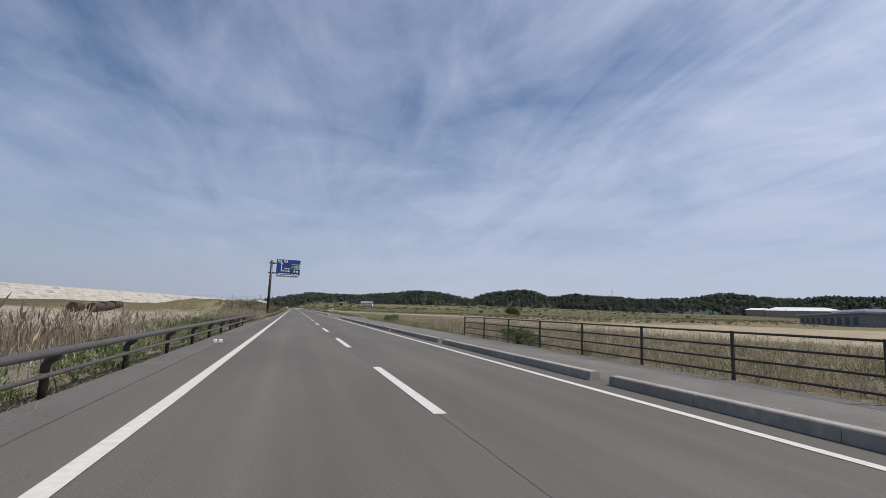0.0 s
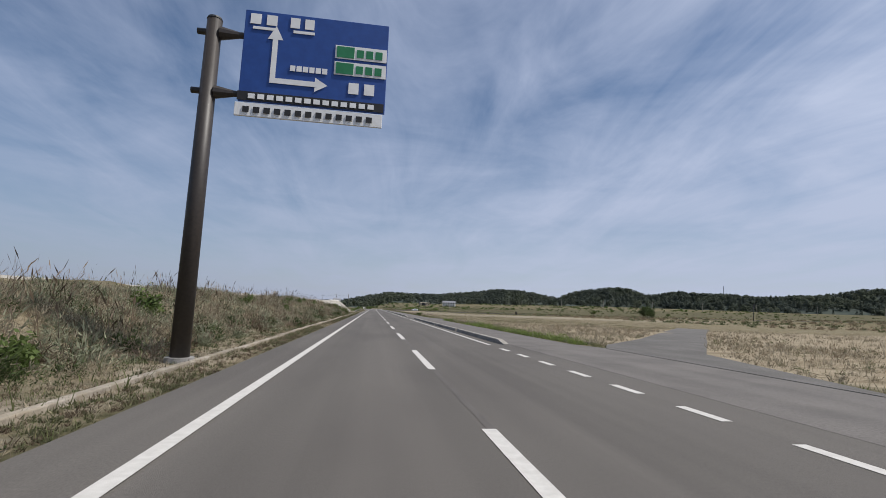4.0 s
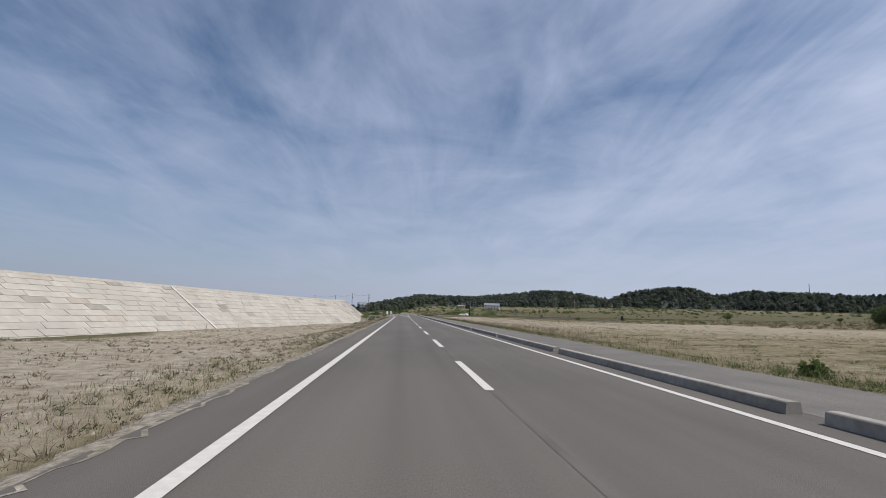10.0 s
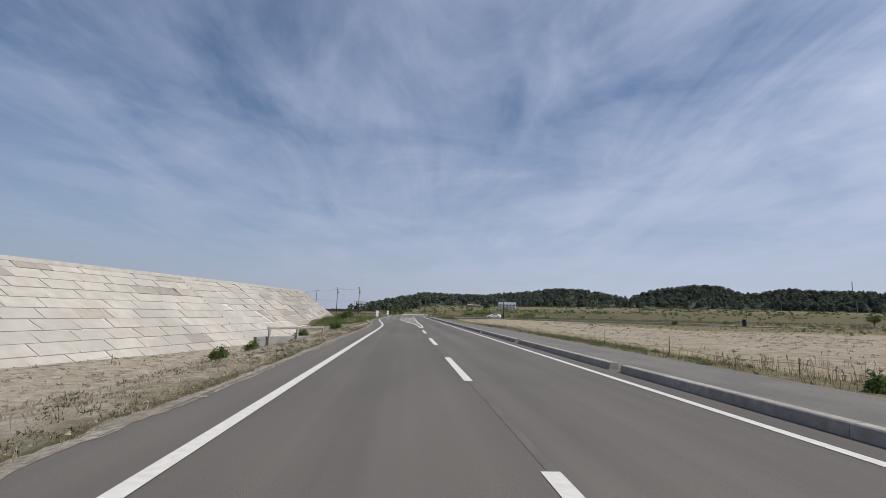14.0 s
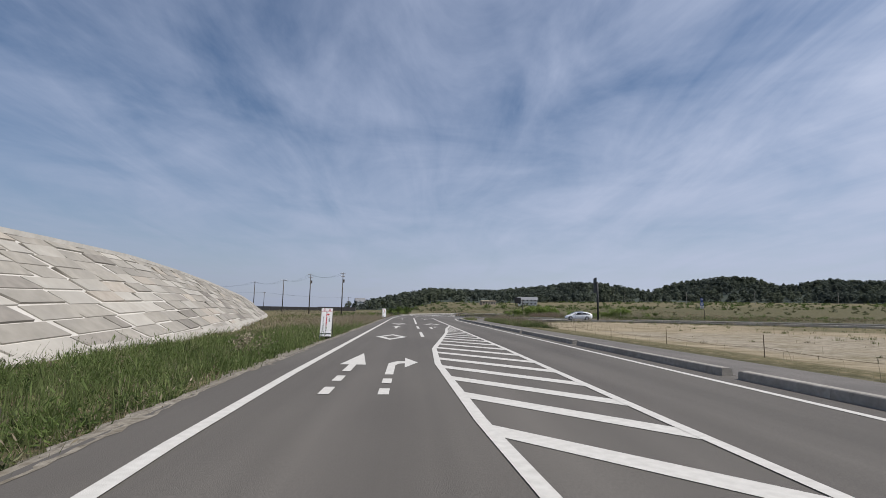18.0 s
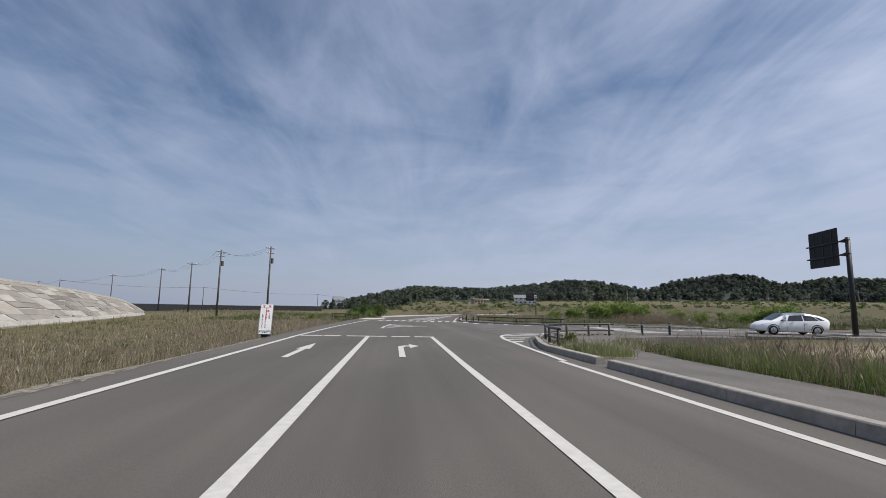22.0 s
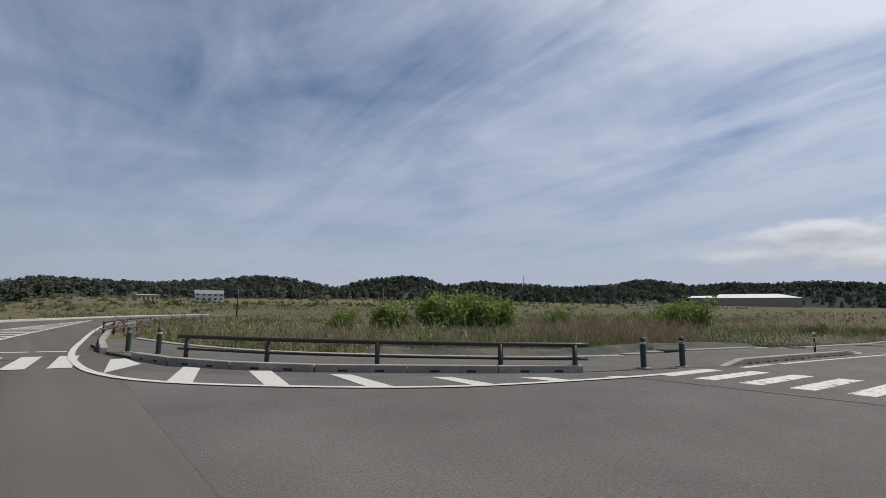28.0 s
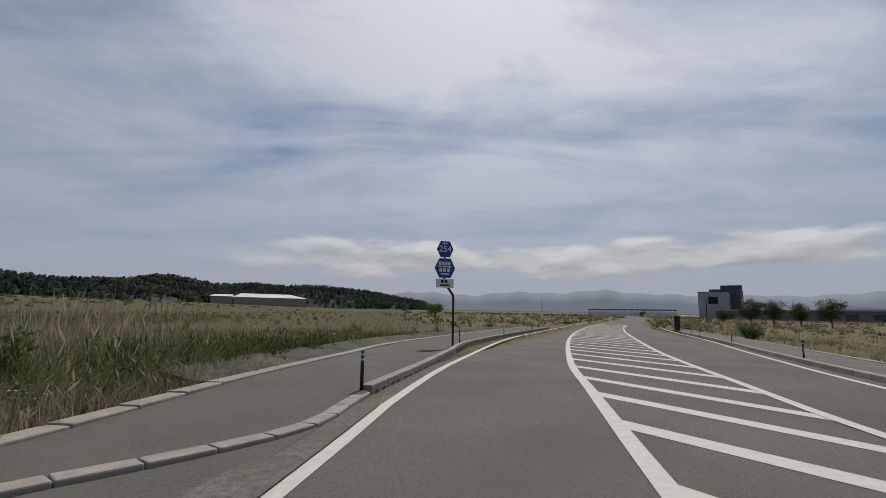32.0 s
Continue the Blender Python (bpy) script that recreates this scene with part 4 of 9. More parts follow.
total = dist[-1]
for r in range(ROWS):
    s = -((r * 0.62) % 2.0)
    while s < total:
        step = 2.0 if s < 190 else rng.uniform(2.3, 3.9)
        rib = math.ceil((s + 0.4) / 8.4) * 8.4
        if s > 190 and s + step > rib - 0.9:
            step = rib - s
        s0, s1 = max(s, 0) + 0.012, min(s + step, total) - 0.015
        if s1 - s0 > 0.3:
            s1 -= rng.choice((0.0, 0.0, 0.005, 0.01, 0.02, 0.05) if s0 < 192 else (0.03, 0.08, 0.14, 0.22, 0.42) if abs(s + step - rib) > 0.01 else (0.34, 0.42))
            u0, u1 = r / ROWS + 0.0005, (r + 1) / ROWS - rng.choice((0.0005, 0.0005, 0.001, 0.003) if s0 < 192 else (0.001, 0.003, 0.006, 0.012))
            h = rng.choice((0.03, 0.035, 0.04) if on_slope(s0, u0, 0)[1] < 275 else (0.03, 0.035, 0.045, 0.07)) + rng.random() * 0.008
            skew = -0.2 + rng.uniform(-0.12, 0.12) - (rng.uniform(0.1, 0.5) if s0 > 192 else 0.0)
            shade = rng.choices(range(4), (0.24, 0.58, 0.10, 0.08) if on_slope(s0, u0, 0)[1] > 275 else (0.88, 0.06, 0.0, 0.06))[0]
            low = [on_slope(s0 + skew, u0, -0.03), on_slope(s1 + skew, u0, -0.03), on_slope(s1, u1, -0.03), on_slope(s0, u1, -0.03)]
            high = [on_slope(s0 + 0.012 + skew, u0 + 0.002, h), on_slope(s1 - 0.012 + skew, u0 + 0.002, h), on_slope(s1 - 0.012, u1 - 0.002, h), on_slope(s0 + 0.012, u1 - 0.002, h)]
            calm = 0.35 if s0 < 190 else 1.0
            if rng.random() < 0.4 * calm:
                high[1] = on_slope(s1 - 0.012 + skew, u0 + 0.012, h + calm * rng.uniform(0.06, 0.15))
            if rng.random() < 0.2 * calm:
                high[0] = on_slope(s0 + 0.012 + skew, u0 + 0.012, h + calm * rng.uniform(0.04, 0.10))
            pts = low + high
            faces = [(4, 7, 6, 5), (0, 4, 5, 1), (1, 5, 6, 2), (2, 6, 7, 3), (3, 7, 4, 0)]
            yc = high[0][1]
            if 262 < yc < 335 and near < 300:
                near += 1
                put("block", mesh_from("block", [tuple(p) for p in pts], faces, SHADES[shade]), sea_wall)
            else:
                jv, jf = joined[shade]
                k = len(jv)
                jv += [tuple(p) for p in pts]
                jf += [tuple(q + k for q in g) for g in faces]
        s += step
for (jv, jf), shade_mat in zip(joined, SHADES):
    tagged(put("block_courses", mesh_from("block_courses", jv, jf, shade_mat), sea_wall), kind="stuff")
cap_v, cap_f = [], []
inner, outer = offset_line(CREST_LINE, -0.25), offset_line(CREST_LINE, 4.0)
for (cx, cy, cz), (ix, iy), (ox, oy) in zip(CREST_LINE, inner, outer):
    cap_v += [(ix, iy, cz - 0.12), (ix, iy, cz + 0.12), (ox, oy, cz + 0.12)]
for i in range(n - 1):
    for k in range(2):
        cap_f.append((3 * i + k, 3 * (i + 1) + k, 3 * (i + 1) + k + 1, 3 * i + k + 1))
put("coping", mesh_from("coping", cap_v, cap_f, DIKE_CAP), sea_wall, None, "pale concrete coping along the crest")

# pale beam along the foot of the slope
for i in range(int(np.argmin(np.abs(L[:, 1] - 150))), n - 1):
    u = min(1.0, max(0.3, (L[i, 2] + 0.42) / SLOPE_DOWN))
    u2 = min(1.0, max(0.3, (L[i + 1, 2] + 0.42) / SLOPE_DOWN))
    if L[i, 1] < 284:
        continue
    a, b, c, d = on_slope(dist[i] + 0.01, u - 0.03, 0.12), on_slope(dist[i + 1] - 0.01, u2 - 0.03, 0.12), on_slope(dist[i + 1] - 0.01, u2 + 0.03, 0.14), on_slope(dist[i] + 0.01, u + 0.03, 0.14)
    pts = [tuple(p) for p in (a, b, c, d)] + [(p[0], p[1], p[2] - 0.4) for p in (a, b, c, d)]
    put("foot_beam", mesh_from("foot_beam", pts, [(0, 3, 2, 1), (3, 7, 6, 2), (0, 4, 7, 3), (1, 2, 6, 5), (0, 1, 5, 4)], DIKE_BLOCK), sea_wall)

# steps up the sea wall
def wall_steps(y_top, width, group_label):
    i = int(np.argmin(np.abs(L[:, 1] - y_top)))
    s0 = dist[i]
    for k in range(24):
        u0, u1 = k / 24, (k + 1) / 24
        a, b = on_slope(s0, u0, 0.12), on_slope(s0 + width, u0, 0.12)
        c, d = on_slope(s0 + width, u1, 0.12), on_slope(s0, u1, 0.12)
        zt = d[2] + 0.02
        pts = [(a[0], a[1], zt), (b[0], b[1], zt), (c[0], c[1], zt), (d[0], d[1], zt), (c[0], c[1], zt - 0.5), (d[0], d[1], zt - 0.5), (a[0], a[1], zt - 0.5), (b[0], b[1], zt - 0.5)]
        put("step", mesh_from("step", pts, [(0, 3, 2, 1), (3, 5, 4, 2), (0, 6, 5, 3), (1, 2, 4, 7)], DIKE_CAP), sea_wall, None, group_label)


wall_steps(265.6, 1.2, "concrete step of the stair up the slope")
for yj, w in ((219.0, 0.28),):
    i = int(np.argmin(np.abs(L[:, 1] - yj)))
    pts = []
    for u in (0.0, 1.0):
        pts += [tuple(on_slope(dist[i], u, 0.16)), tuple(on_slope(dist[i] + w, u, 0.16)), tuple(on_slope(dist[i], u, 0.0)), tuple(on_slope(dist[i] + w, u, 0.0))]
    put("joint_rib", mesh_from("joint_rib", pts, [(0, 4, 5, 1), (0, 2, 6, 4), (1, 5, 7, 3)], DIKE_CAP), sea_wall)

# ---- wooded hills, mountains ----
RIDGE = [(-60, 985, 10), (-31, 981, 17), (20, 981, 28), (67, 978, 28), (92, 995, 28), (129, 1029, 29), (165, 1042, 35), (209, 1050, 40), (254, 1056, 47), (300, 1060, 47), (337, 1065, 43), (371, 1070, 36), (407, 1108, 28), (429, 1107, 42), (461, 1087, 54), (494, 1065, 59), (518, 1047, 63), (546, 1025, 60), (572, 1004, 47), (586, 991, 48), (622, 963, 56), (655, 926, 51), (680, 895, 50), (713, 849, 45), (738, 809, 48), (790, 815, 50), (870, 790, 66), (940, 752, 58), (1000, 728, 58), (1045, 694, 66), (1060, 645, 62), (1064, 569, 64), (1126, 479, 60), (1180, 349, 40)]
TREE = 11.0
ridge = resample(RIDGE, 10)
cum = np.concatenate([[0], np.cumsum(np.hypot(np.diff([p[0] for p in RIDGE]), np.diff([p[1] for p in RIDGE])))])
rz = 5 + np.interp(np.linspace(0, cum[-1], len(ridge)), cum, [p[2] for p in RIDGE])
cross = [(-110, 0.0), (-80, 0.30), (-50, 0.62), (-22, 0.90), (0, 1.0), (30, 0.92), (70, 0.5), (120, 0.0)]
hv, hf = [], []
for j, (d, k) in enumerate(cross):
    line = offset_line(ridge, d * -1)
    for i, (x, y) in enumerate(line):
        base = float(land(x, y))
        top = rz[i] - TREE
        hv.append((x, y, base - 1 + max(top - base, 0) * k))
m = len(ridge)
for j in range(len(cross) - 1):
    for i in range(m - 1):
        hf.append((j * m + i, (j + 1) * m + i, (j + 1) * m + i + 1, j * m + i + 1))
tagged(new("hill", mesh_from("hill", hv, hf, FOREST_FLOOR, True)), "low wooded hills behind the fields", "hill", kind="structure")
hill_grid = np.array(hv).reshape(len(cross), m, 3)


def crowns(name, places, mat, seed, conifer=0.5, pieces=50):
    """Many tree crowns, each a ragged mass of small leafy pieces, as one mesh."""
    r = np.random.RandomState(seed)
    P = np.array(places)
    k = np.repeat(np.arange(len(P)), pieces)
    n = len(k)
    pointed = (r.rand(len(P)) < conifer)[k]
    h = r.rand(n) ** 0.8
    prof = np.where(pointed, 1.02 - h * 0.94, np.sqrt(np.clip(1.02 - (2 * h - 0.9) ** 2 / 1.25, 0.02, 1)))
    a = r.uniform(0, math.tau, n)
    lump = 0.72 + 0.4 * np.sin(3 * a + k * 2.1) * np.sin(5 * h + k)
    rad = P[k, 4] * prof * lump * r.uniform(0.7, 1.1, n)
    c = np.stack([P[k, 0] + np.cos(a) * rad, P[k, 1] + np.sin(a) * rad, P[k, 2] + P[k, 3] * h], -1)
    out = np.stack([np.cos(a), np.sin(a), 0.35 + 1.3 * h], -1) + r.normal(0, 0.3, (n, 3))
    out /= np.linalg.norm(out, axis=1)[:, None]
    u = np.cross(out, r.normal(0, 1, (n, 3)))
    u /= np.linalg.norm(u, axis=1)[:, None]
    v = np.cross(out, u)
    s = (P[k, 3] * 0.128 * r.uniform(0.6, 1.4, n))[:, None]
    V = np.stack([c - u * s - v * s * 0.7, c + u * s - v * s * 0.6, c + v * s * 1.1 + out * s * 0.2], 1).reshape(-1, 3)
    return big_mesh(name, V, np.arange(3 * n).reshape(-1, 3), mat)


r = np.random.RandomState(3)
places = []
for i in range(m - 1):
    for j in range(2, 7):
        for _ in range(2 if j < 3 else 8):
            u, w = r.rand(), r.rand()
            p = (hill_grid[j, i] * (1 - u) + hill_grid[j, i + 1] * u) * (1 - w) + (hill_grid[min(j + 1, 7), i] * (1 - u) + hill_grid[min(j + 1, 7), i + 1] * u) * w
            hgt = TREE * r.uniform(0.62, 1.12)
            places.append((p[0], p[1], p[2] - 1.0, hgt, hgt * r.uniform(0.34, 0.66)))
flat_grid = hill_grid.reshape(-1, 3)
for _ in range(260):
    x, y = r.uniform(630, 800), r.uniform(720, 840)
    z = flat_grid[np.argmin(np.hypot(flat_grid[:, 0] - x, flat_grid[:, 1] - y)), 2]
    hgt = TREE * r.uniform(0.62, 1.0)
    places.append((x, y, z - 1.0, hgt, hgt * r.uniform(0.4, 0.66)))
tagged(new("woods", crowns("woods", places, FOREST, 4, 0.45)), "dark mixed forest covering the hills", "woods", kind="stuff")
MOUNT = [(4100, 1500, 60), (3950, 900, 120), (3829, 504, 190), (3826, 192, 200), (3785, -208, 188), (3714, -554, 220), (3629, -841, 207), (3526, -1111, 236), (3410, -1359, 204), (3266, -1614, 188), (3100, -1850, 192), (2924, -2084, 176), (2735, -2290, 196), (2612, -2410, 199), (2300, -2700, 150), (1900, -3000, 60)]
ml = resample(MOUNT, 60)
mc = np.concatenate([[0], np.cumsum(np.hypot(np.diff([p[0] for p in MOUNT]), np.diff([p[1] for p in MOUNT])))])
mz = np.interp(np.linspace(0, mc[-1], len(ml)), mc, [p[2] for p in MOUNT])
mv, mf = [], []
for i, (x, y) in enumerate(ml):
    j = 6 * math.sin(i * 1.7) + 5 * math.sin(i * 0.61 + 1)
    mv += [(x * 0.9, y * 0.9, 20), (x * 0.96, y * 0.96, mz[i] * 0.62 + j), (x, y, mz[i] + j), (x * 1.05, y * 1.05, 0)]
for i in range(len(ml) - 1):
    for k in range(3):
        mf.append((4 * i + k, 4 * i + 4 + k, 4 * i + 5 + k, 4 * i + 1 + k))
tagged(new("backdrop_mountains", mesh_from("backdrop_mountains", mv, mf, MOUNTAIN, True)), "mountain range on the horizon, coloured blue-grey for distance haze", "mountains", kind="structure")

# ---- things ----
def thing(name, label, category, group="", m=None):
    ob = tagged(new(name), label, category, group)
    if m is not None:
        ob.matrix_basis = m
    return ob


def words(name, text, size, mat, parent, m, label="", spacing=1.0, bold=0.004):
    c = bpy.data.curves.new("words", "FONT")
    c.offset = bold
    c.body, c.size, c.align_x, c.align_y, c.space_line = text, size, "CENTER", "CENTER", spacing
    t = bpy.data.objects.new("words", c)
    scene.collection.objects.link(t)
    bpy.context.view_layer.update()
    me = bpy.data.meshes.new_from_object(t)
    bpy.data.objects.remove(t)
    me.materials.clear()
    me.materials.append(mat)
    return put(name, me, parent, m, label)


def ground_z(x, y):
    return float(ground_at(x, y))


# kerb of separate concrete blocks between road and footway
kerb = tagged(new("kerb"), "long precast concrete kerb blocks with gaps", "kerb", kind="structure")


def kerb_block(length):
    bm = bmesh.new()
    prof = [(0.0, 0.0), (0.022, 0.155), (0.04, 0.172), (0.22, 0.172), (0.238, 0.155), (0.26, 0.0)]
    a = [bm.verts.new((x, 0.004, z)) for x, z in prof]
    b = [bm.verts.new((x, length - 0.004, z)) for x, z in prof]
    for i in range(len(prof) - 1):
        bm.faces.new((a[i], b[i], b[i + 1], a[i + 1]))
    bm.faces.new(a)
    bm.faces.new(b[::-1])
    bmesh.ops.recalc_face_normals(bm, faces=bm.faces)
    me = bpy.data.meshes.new("kerb_block")
    bm.to_mesh(me)
    bm.free()
    me.materials.append(KERB)
    return me


block_me = kerb_block(2.0)
starts = [-1.4 + 10.6 * k for k in range(-4, 5)] + [75.3 + 10.6 * k for k in range(4)] + [132.37 + 10.616 * k for k in range(14)] + [323.46, 334.07, 344.69, 355.3]
runs = [(s, s + 10.0) for s in starts] + [(280.99, 292.35), (292.85, 303.85), (304.35, 313.45), (313.95, 322.85)]
for s, e in runs:
    for k in range(5):
        if s + 2.0 * k + 2 < 361:
            put("kerb_block", block_me, kerb, pose(3.93, s + (e - s) * k / 5, 0.0) @ Matrix.Diagonal((1, (e - s) / 10, 1, 1)))
# low tapered stones where the kerb ends at the side entrances
for y, way in ((132.37, -1), (117.1, 1), (75.3, -1), (53.4, 1)):
    taper = bmesh.new()
    tv = [taper.verts.new(p) for p in ((0, 0, -0.1), (0.26, 0, -0.1), (0.26, way, -0.1), (0, way, -0.1), (0.02, 0, 0.17), (0.24, 0, 0.17), (0.24, way, 0.03), (0.02, way, 0.03))]
    for fi in ((4, 5, 6, 7), (0, 1, 5, 4), (1, 2, 6, 5), (2, 3, 7, 6), (3, 0, 4, 7)):
        taper.faces.new([tv[i] for i in fi])
    bmesh.ops.recalc_face_normals(taper, faces=taper.faces)
    part("tapered_stone", taper, KERB, kerb, m=pose(3.93, y, 0))


def kerb_run(name, line, height, width, mat, parent, piece=1.0, z=0.0, follow=None, slots=False):
    """Kerb stones along a curve, each its own stone."""
    pts = resample(line, piece)
    for a, b in zip(pts, pts[1:]):
        d = Vector((b[0] - a[0], b[1] - a[1], 0))
        bm = box(0.008, d.length - 0.008, -width / 2, width / 2, -0.2, height, 0.018)
        zf = z + (float(follow((a[0] + b[0]) / 2)) if follow else 0)
        part(name, bm, mat, parent, m=pose(a[0], a[1], zf, 0, 0, math.degrees(math.atan2(d.y, d.x))))
        if slots:
            for q in (0.3, 0.7):
                part("drain_slot", box(d.length * q - 0.1, d.length * q + 0.1, -width / 2 - 0.004, -width / 2 + 0.03, 0.015, 0.06), BLACK_METAL, parent, m=pose(a[0], a[1], zf, 0, 0, math.degrees(math.atan2(d.y, d.x))))


kerb_ne = tagged(new("kerb_corner_north"), "curved concrete kerb round the junction corner", "kerb", kind="structure")
kerb_run("kerb_stone", [(13, 430), (9.8, 418), (7.4, 404), (6.55, 397)], 0.14, 0.2, KERB, kerb_ne, 1.2)
kerb_run("kerb_stone", [(6.9, 394.4), (7.3, 392.5), (8.7, 389.8), (11.35, 387.48), (12.4, 386.66), (13.55, 385.85), (14.0, 385.6)], 0.16, 0.2, KERB, kerb_ne, 1.9, slots=True)
ramp_bm = bmesh.new()
rv = [ramp_bm.verts.new(p) for p in ((0, -0.1, -0.2), (1.0, -0.1, -0.2), (1.0, 0.1, -0.2), (0, 0.1, -0.2), (0, -0.1, 0.02), (1.0, -0.1, 0.17), (1.0, 0.1, 0.17), (0, 0.1, 0.02))]
for fi in ((0, 3, 2, 1), (4, 5, 6, 7), (0, 1, 5, 4), (1, 2, 6, 5), (2, 3, 7, 6), (3, 0, 4, 7)):
    ramp_bm.faces.new([rv[i] for i in fi])
ramp_stone = part("ramp_stone", ramp_bm, KERB, kerb_ne, m=pose(18.0, 384.02, 0, 0, 0, -7))
put("ramp_stone", ramp_stone.data, kerb_ne, pose(26.47, 382.51, 0, 0, 0, 169.5) @ Matrix.Diagonal((1.12, 1, 1, 1)))
kerb_run("kerb_stone", [(19.0, 383.92), (22.6, 383.30), (25.35, 382.72)], 0.17, 0.2, KERB, kerb_ne, 1.0, slots=True)
kerb_run("low_kerb_stone", [(26.5, 382.5), (27.4, 382.5), (27.95, 382.75), (28.4, 383.1), (28.78, 383.6), (28.92, 384.3)], 0.05, 0.22, KERB, kerb_ne, 0.6)
kerb_run("low_kerb_stone", [(33.55, 383.4), (33.85, 382.7), (34.55, 382.05), (35.2, 381.4), (36.0, 380.75), (36.7, 380.45), (37.8, 380.28), (38.7, 380.12)], 0.08, 0.22, KERB, kerb_ne, 0.6)
kerb_run("kerb_stone", [(38.8, 380.1), (41, 379.55), (43.2, 379.0), (48, 377.9), (55, 376.2), (70, 370.4), (90, 361.6)], 0.17, 0.2, KERB, kerb_ne, 1.0, follow=rise, slots=True)
kerb_se = tagged(new("kerb_corner_south"), "curved concrete kerb with drain slots round the corner", "kerb", kind="structure")
kerb_run("kerb_stone", [(4.06, 359.36), (4.35, 361.0), (4.72, 362.4), (5.18, 364.2), (5.7, 365.6), (6.6, 367.25), (8.0, 368.95), (10, 370.0), (11.6, 370.5)], 0.17, 0.2, KERB, kerb_se, 1.0, slots=True)
gutter = offset_line(resample([(4.06, 359.36), (4.35, 361.0), (4.72, 362.4), (5.18, 364.2), (5.7, 365.6), (6.6, 367.25), (8.0, 368.95)], 0.5), 0.34)
gv, gf = strip(gutter, 0.05, 0.0115)
mark("gutter_joint", gv, gf, kerb_se, BLACK_METAL, "dark joint along the gutter")
kerb_run("kerb_stone", offset_line(EAST_R, -0.55)[2:32], 0.16, 0.2, KERB, kerb_se, 1.0, follow=rise, slots=True)

# footway of the corner and the east road
edge_n = [(8.6, 404), (9.2, 398.5), (10.4, 394.6), (12.2, 391.9), (14.6, 389.4), (17.2, 387.6), (21.4, 386.4), (25.2, 385.5), (29.4, 384.5), (32.4, 383.98), (36, 383.2), (40.3, 382.5), (45.7, 381.45), (55, 379.3), (75, 371.6), (94, 363.2)]
inner_n = [(6.7, 404), (6.6, 397), (7.0, 394.4), (7.5, 392.3), (8.8, 390.1), (11.4, 387.9), (13.9, 385.6), (16.2, 384.75), (18.0, 384.0), (22.6, 383.3), (27.6, 382.25), (29, 381.85), (31, 381.5), (34.6, 380.75), (36.5, 380.4), (38.7, 380.05), (41, 379.5), (43.2, 378.95), (48, 377.85), (55, 376.2), (70, 370.5), (90, 361.8)]
def walk_level(x):
    """The footway rises behind the kerb and dips at the crossing and the driveway."""
    return float(rise(x)) + float(np.interp(x, [18.2, 20.5, 25.2, 26.8, 36, 39.5, 46], [0.0, 0.095, 0.095, 0.01, 0.015, 0.09, 0.09]))


walk_n = tagged(slab("pavement_north", inner_n + edge_n[::-1], WALK_DARK, 0.014, follow=walk_level), "dusty asphalt footway round the corner", "pavement", kind="structure")
edging = tagged(new("trim_edging"), "pale concrete edging strip along the footway", "edging", kind="structure")
kerb_run("edging_stone", edge_n, 0.055, 0.3, KERB, edging, 1.0, follow=walk_level)
wv, wf = [], []
rngs = np.random.RandomState(8)
for sheet_line, reach in ((resample(edge_n[3:8] + [(27.2, 385.05)], 0.8), (0.1, 0.35, 0.65, 0.95, 1.25)), (resample([(39.5, 382.65)] + edge_n[12:], 0.8), (0.1, 0.4, 0.7, 1.0, 1.35))):
    cols = [offset_line(sheet_line, d) for d in reach]
    q0, q = len(wv), len(sheet_line)
    for j, col in enumerate(cols):
        for x, y in col:
            wv.append((x, y, walk_level(x) + 0.02 + 0.03 * rngs.rand() + (0.05 * (j - 1) if j > 1 else 0)))
    for j in range(len(cols) - 1):
        for i in range(q - 1):
            wf.append((q0 + j * q + i, q0 + (j + 1) * q + i, q0 + (j + 1) * q + i + 1, q0 + j * q + i + 1)[::-1])
WEED_SHEET = material("weed_control_sheet", (0.048, 0.053, 0.043), (0.085, 0.090, 0.076), scale=4, rough=0.95, spec=0.08, bump=0.5, bump_scale=14, big=(0.15, 0.13, 0.10), big_scale=0.8, big_mix=0.6)
tagged(new("weed_sheet", mesh_from("weed_sheet", wv, wf, WEED_SHEET, True)), "grey-green weed control sheet beside the footway", "ground sheet", kind="structure")
tagged(slab("concrete_pad", [(-4.9, 399.4), (-3.4, 399.6), (-1.9, 403.2), (-2.4, 407.2), (-4.3, 406.6)], DIKE_CAP, 0.05), "pale concrete pad beside the north road", "pavement", kind="structure")
kerb_nw = tagged(new("kerb_north_road"), "pale kerb stones along the curving north road", "kerb", kind="structure")
kerb_run("kerb_stone", [(x, y) for x, y in offset_line(NORTH, [h + 0.25 for h in north_half]) if 409 < y < 520], 0.2, 0.25, DIKE_CAP, kerb_nw, 2.4, follow=rise)
walk_s = tagged(slab("pavement_south", offset_line(EAST_R, -0.65)[2:40] + offset_line(EAST_R, -2.9)[2:40][::-1], ASPHALT_WALK, 0.05, follow=rise), "pale asphalt footway with weeds in its joints", "pavement", kind="structure")
edging_s = tagged(new("trim_edging_south"), "pale concrete edging of the southern footway", "edging", kind="structure")
kerb_run("edging_stone", offset_line(EAST_R, -3.0)[2:34], 0.09, 0.2, KERB, edging_s, 1.2, follow=rise)
grate = thing("drain_grate", "rusty steel drain grate set in the edging", "drain grate", "drain grates in the edging", pose(28.3, 384.66, walk_level(28.3) + 0.058, 0, 0, -12))
for k in range(6):
    part("bar", box(-0.5, 0.5, -0.2 + 0.07 * k, -0.165 + 0.07 * k, 0, 0.02), RAIL_GREY, grate)
part("frame", box(-0.52, 0.52, -0.22, 0.2, -0.03, 0.006), BLACK_METAL, grate)
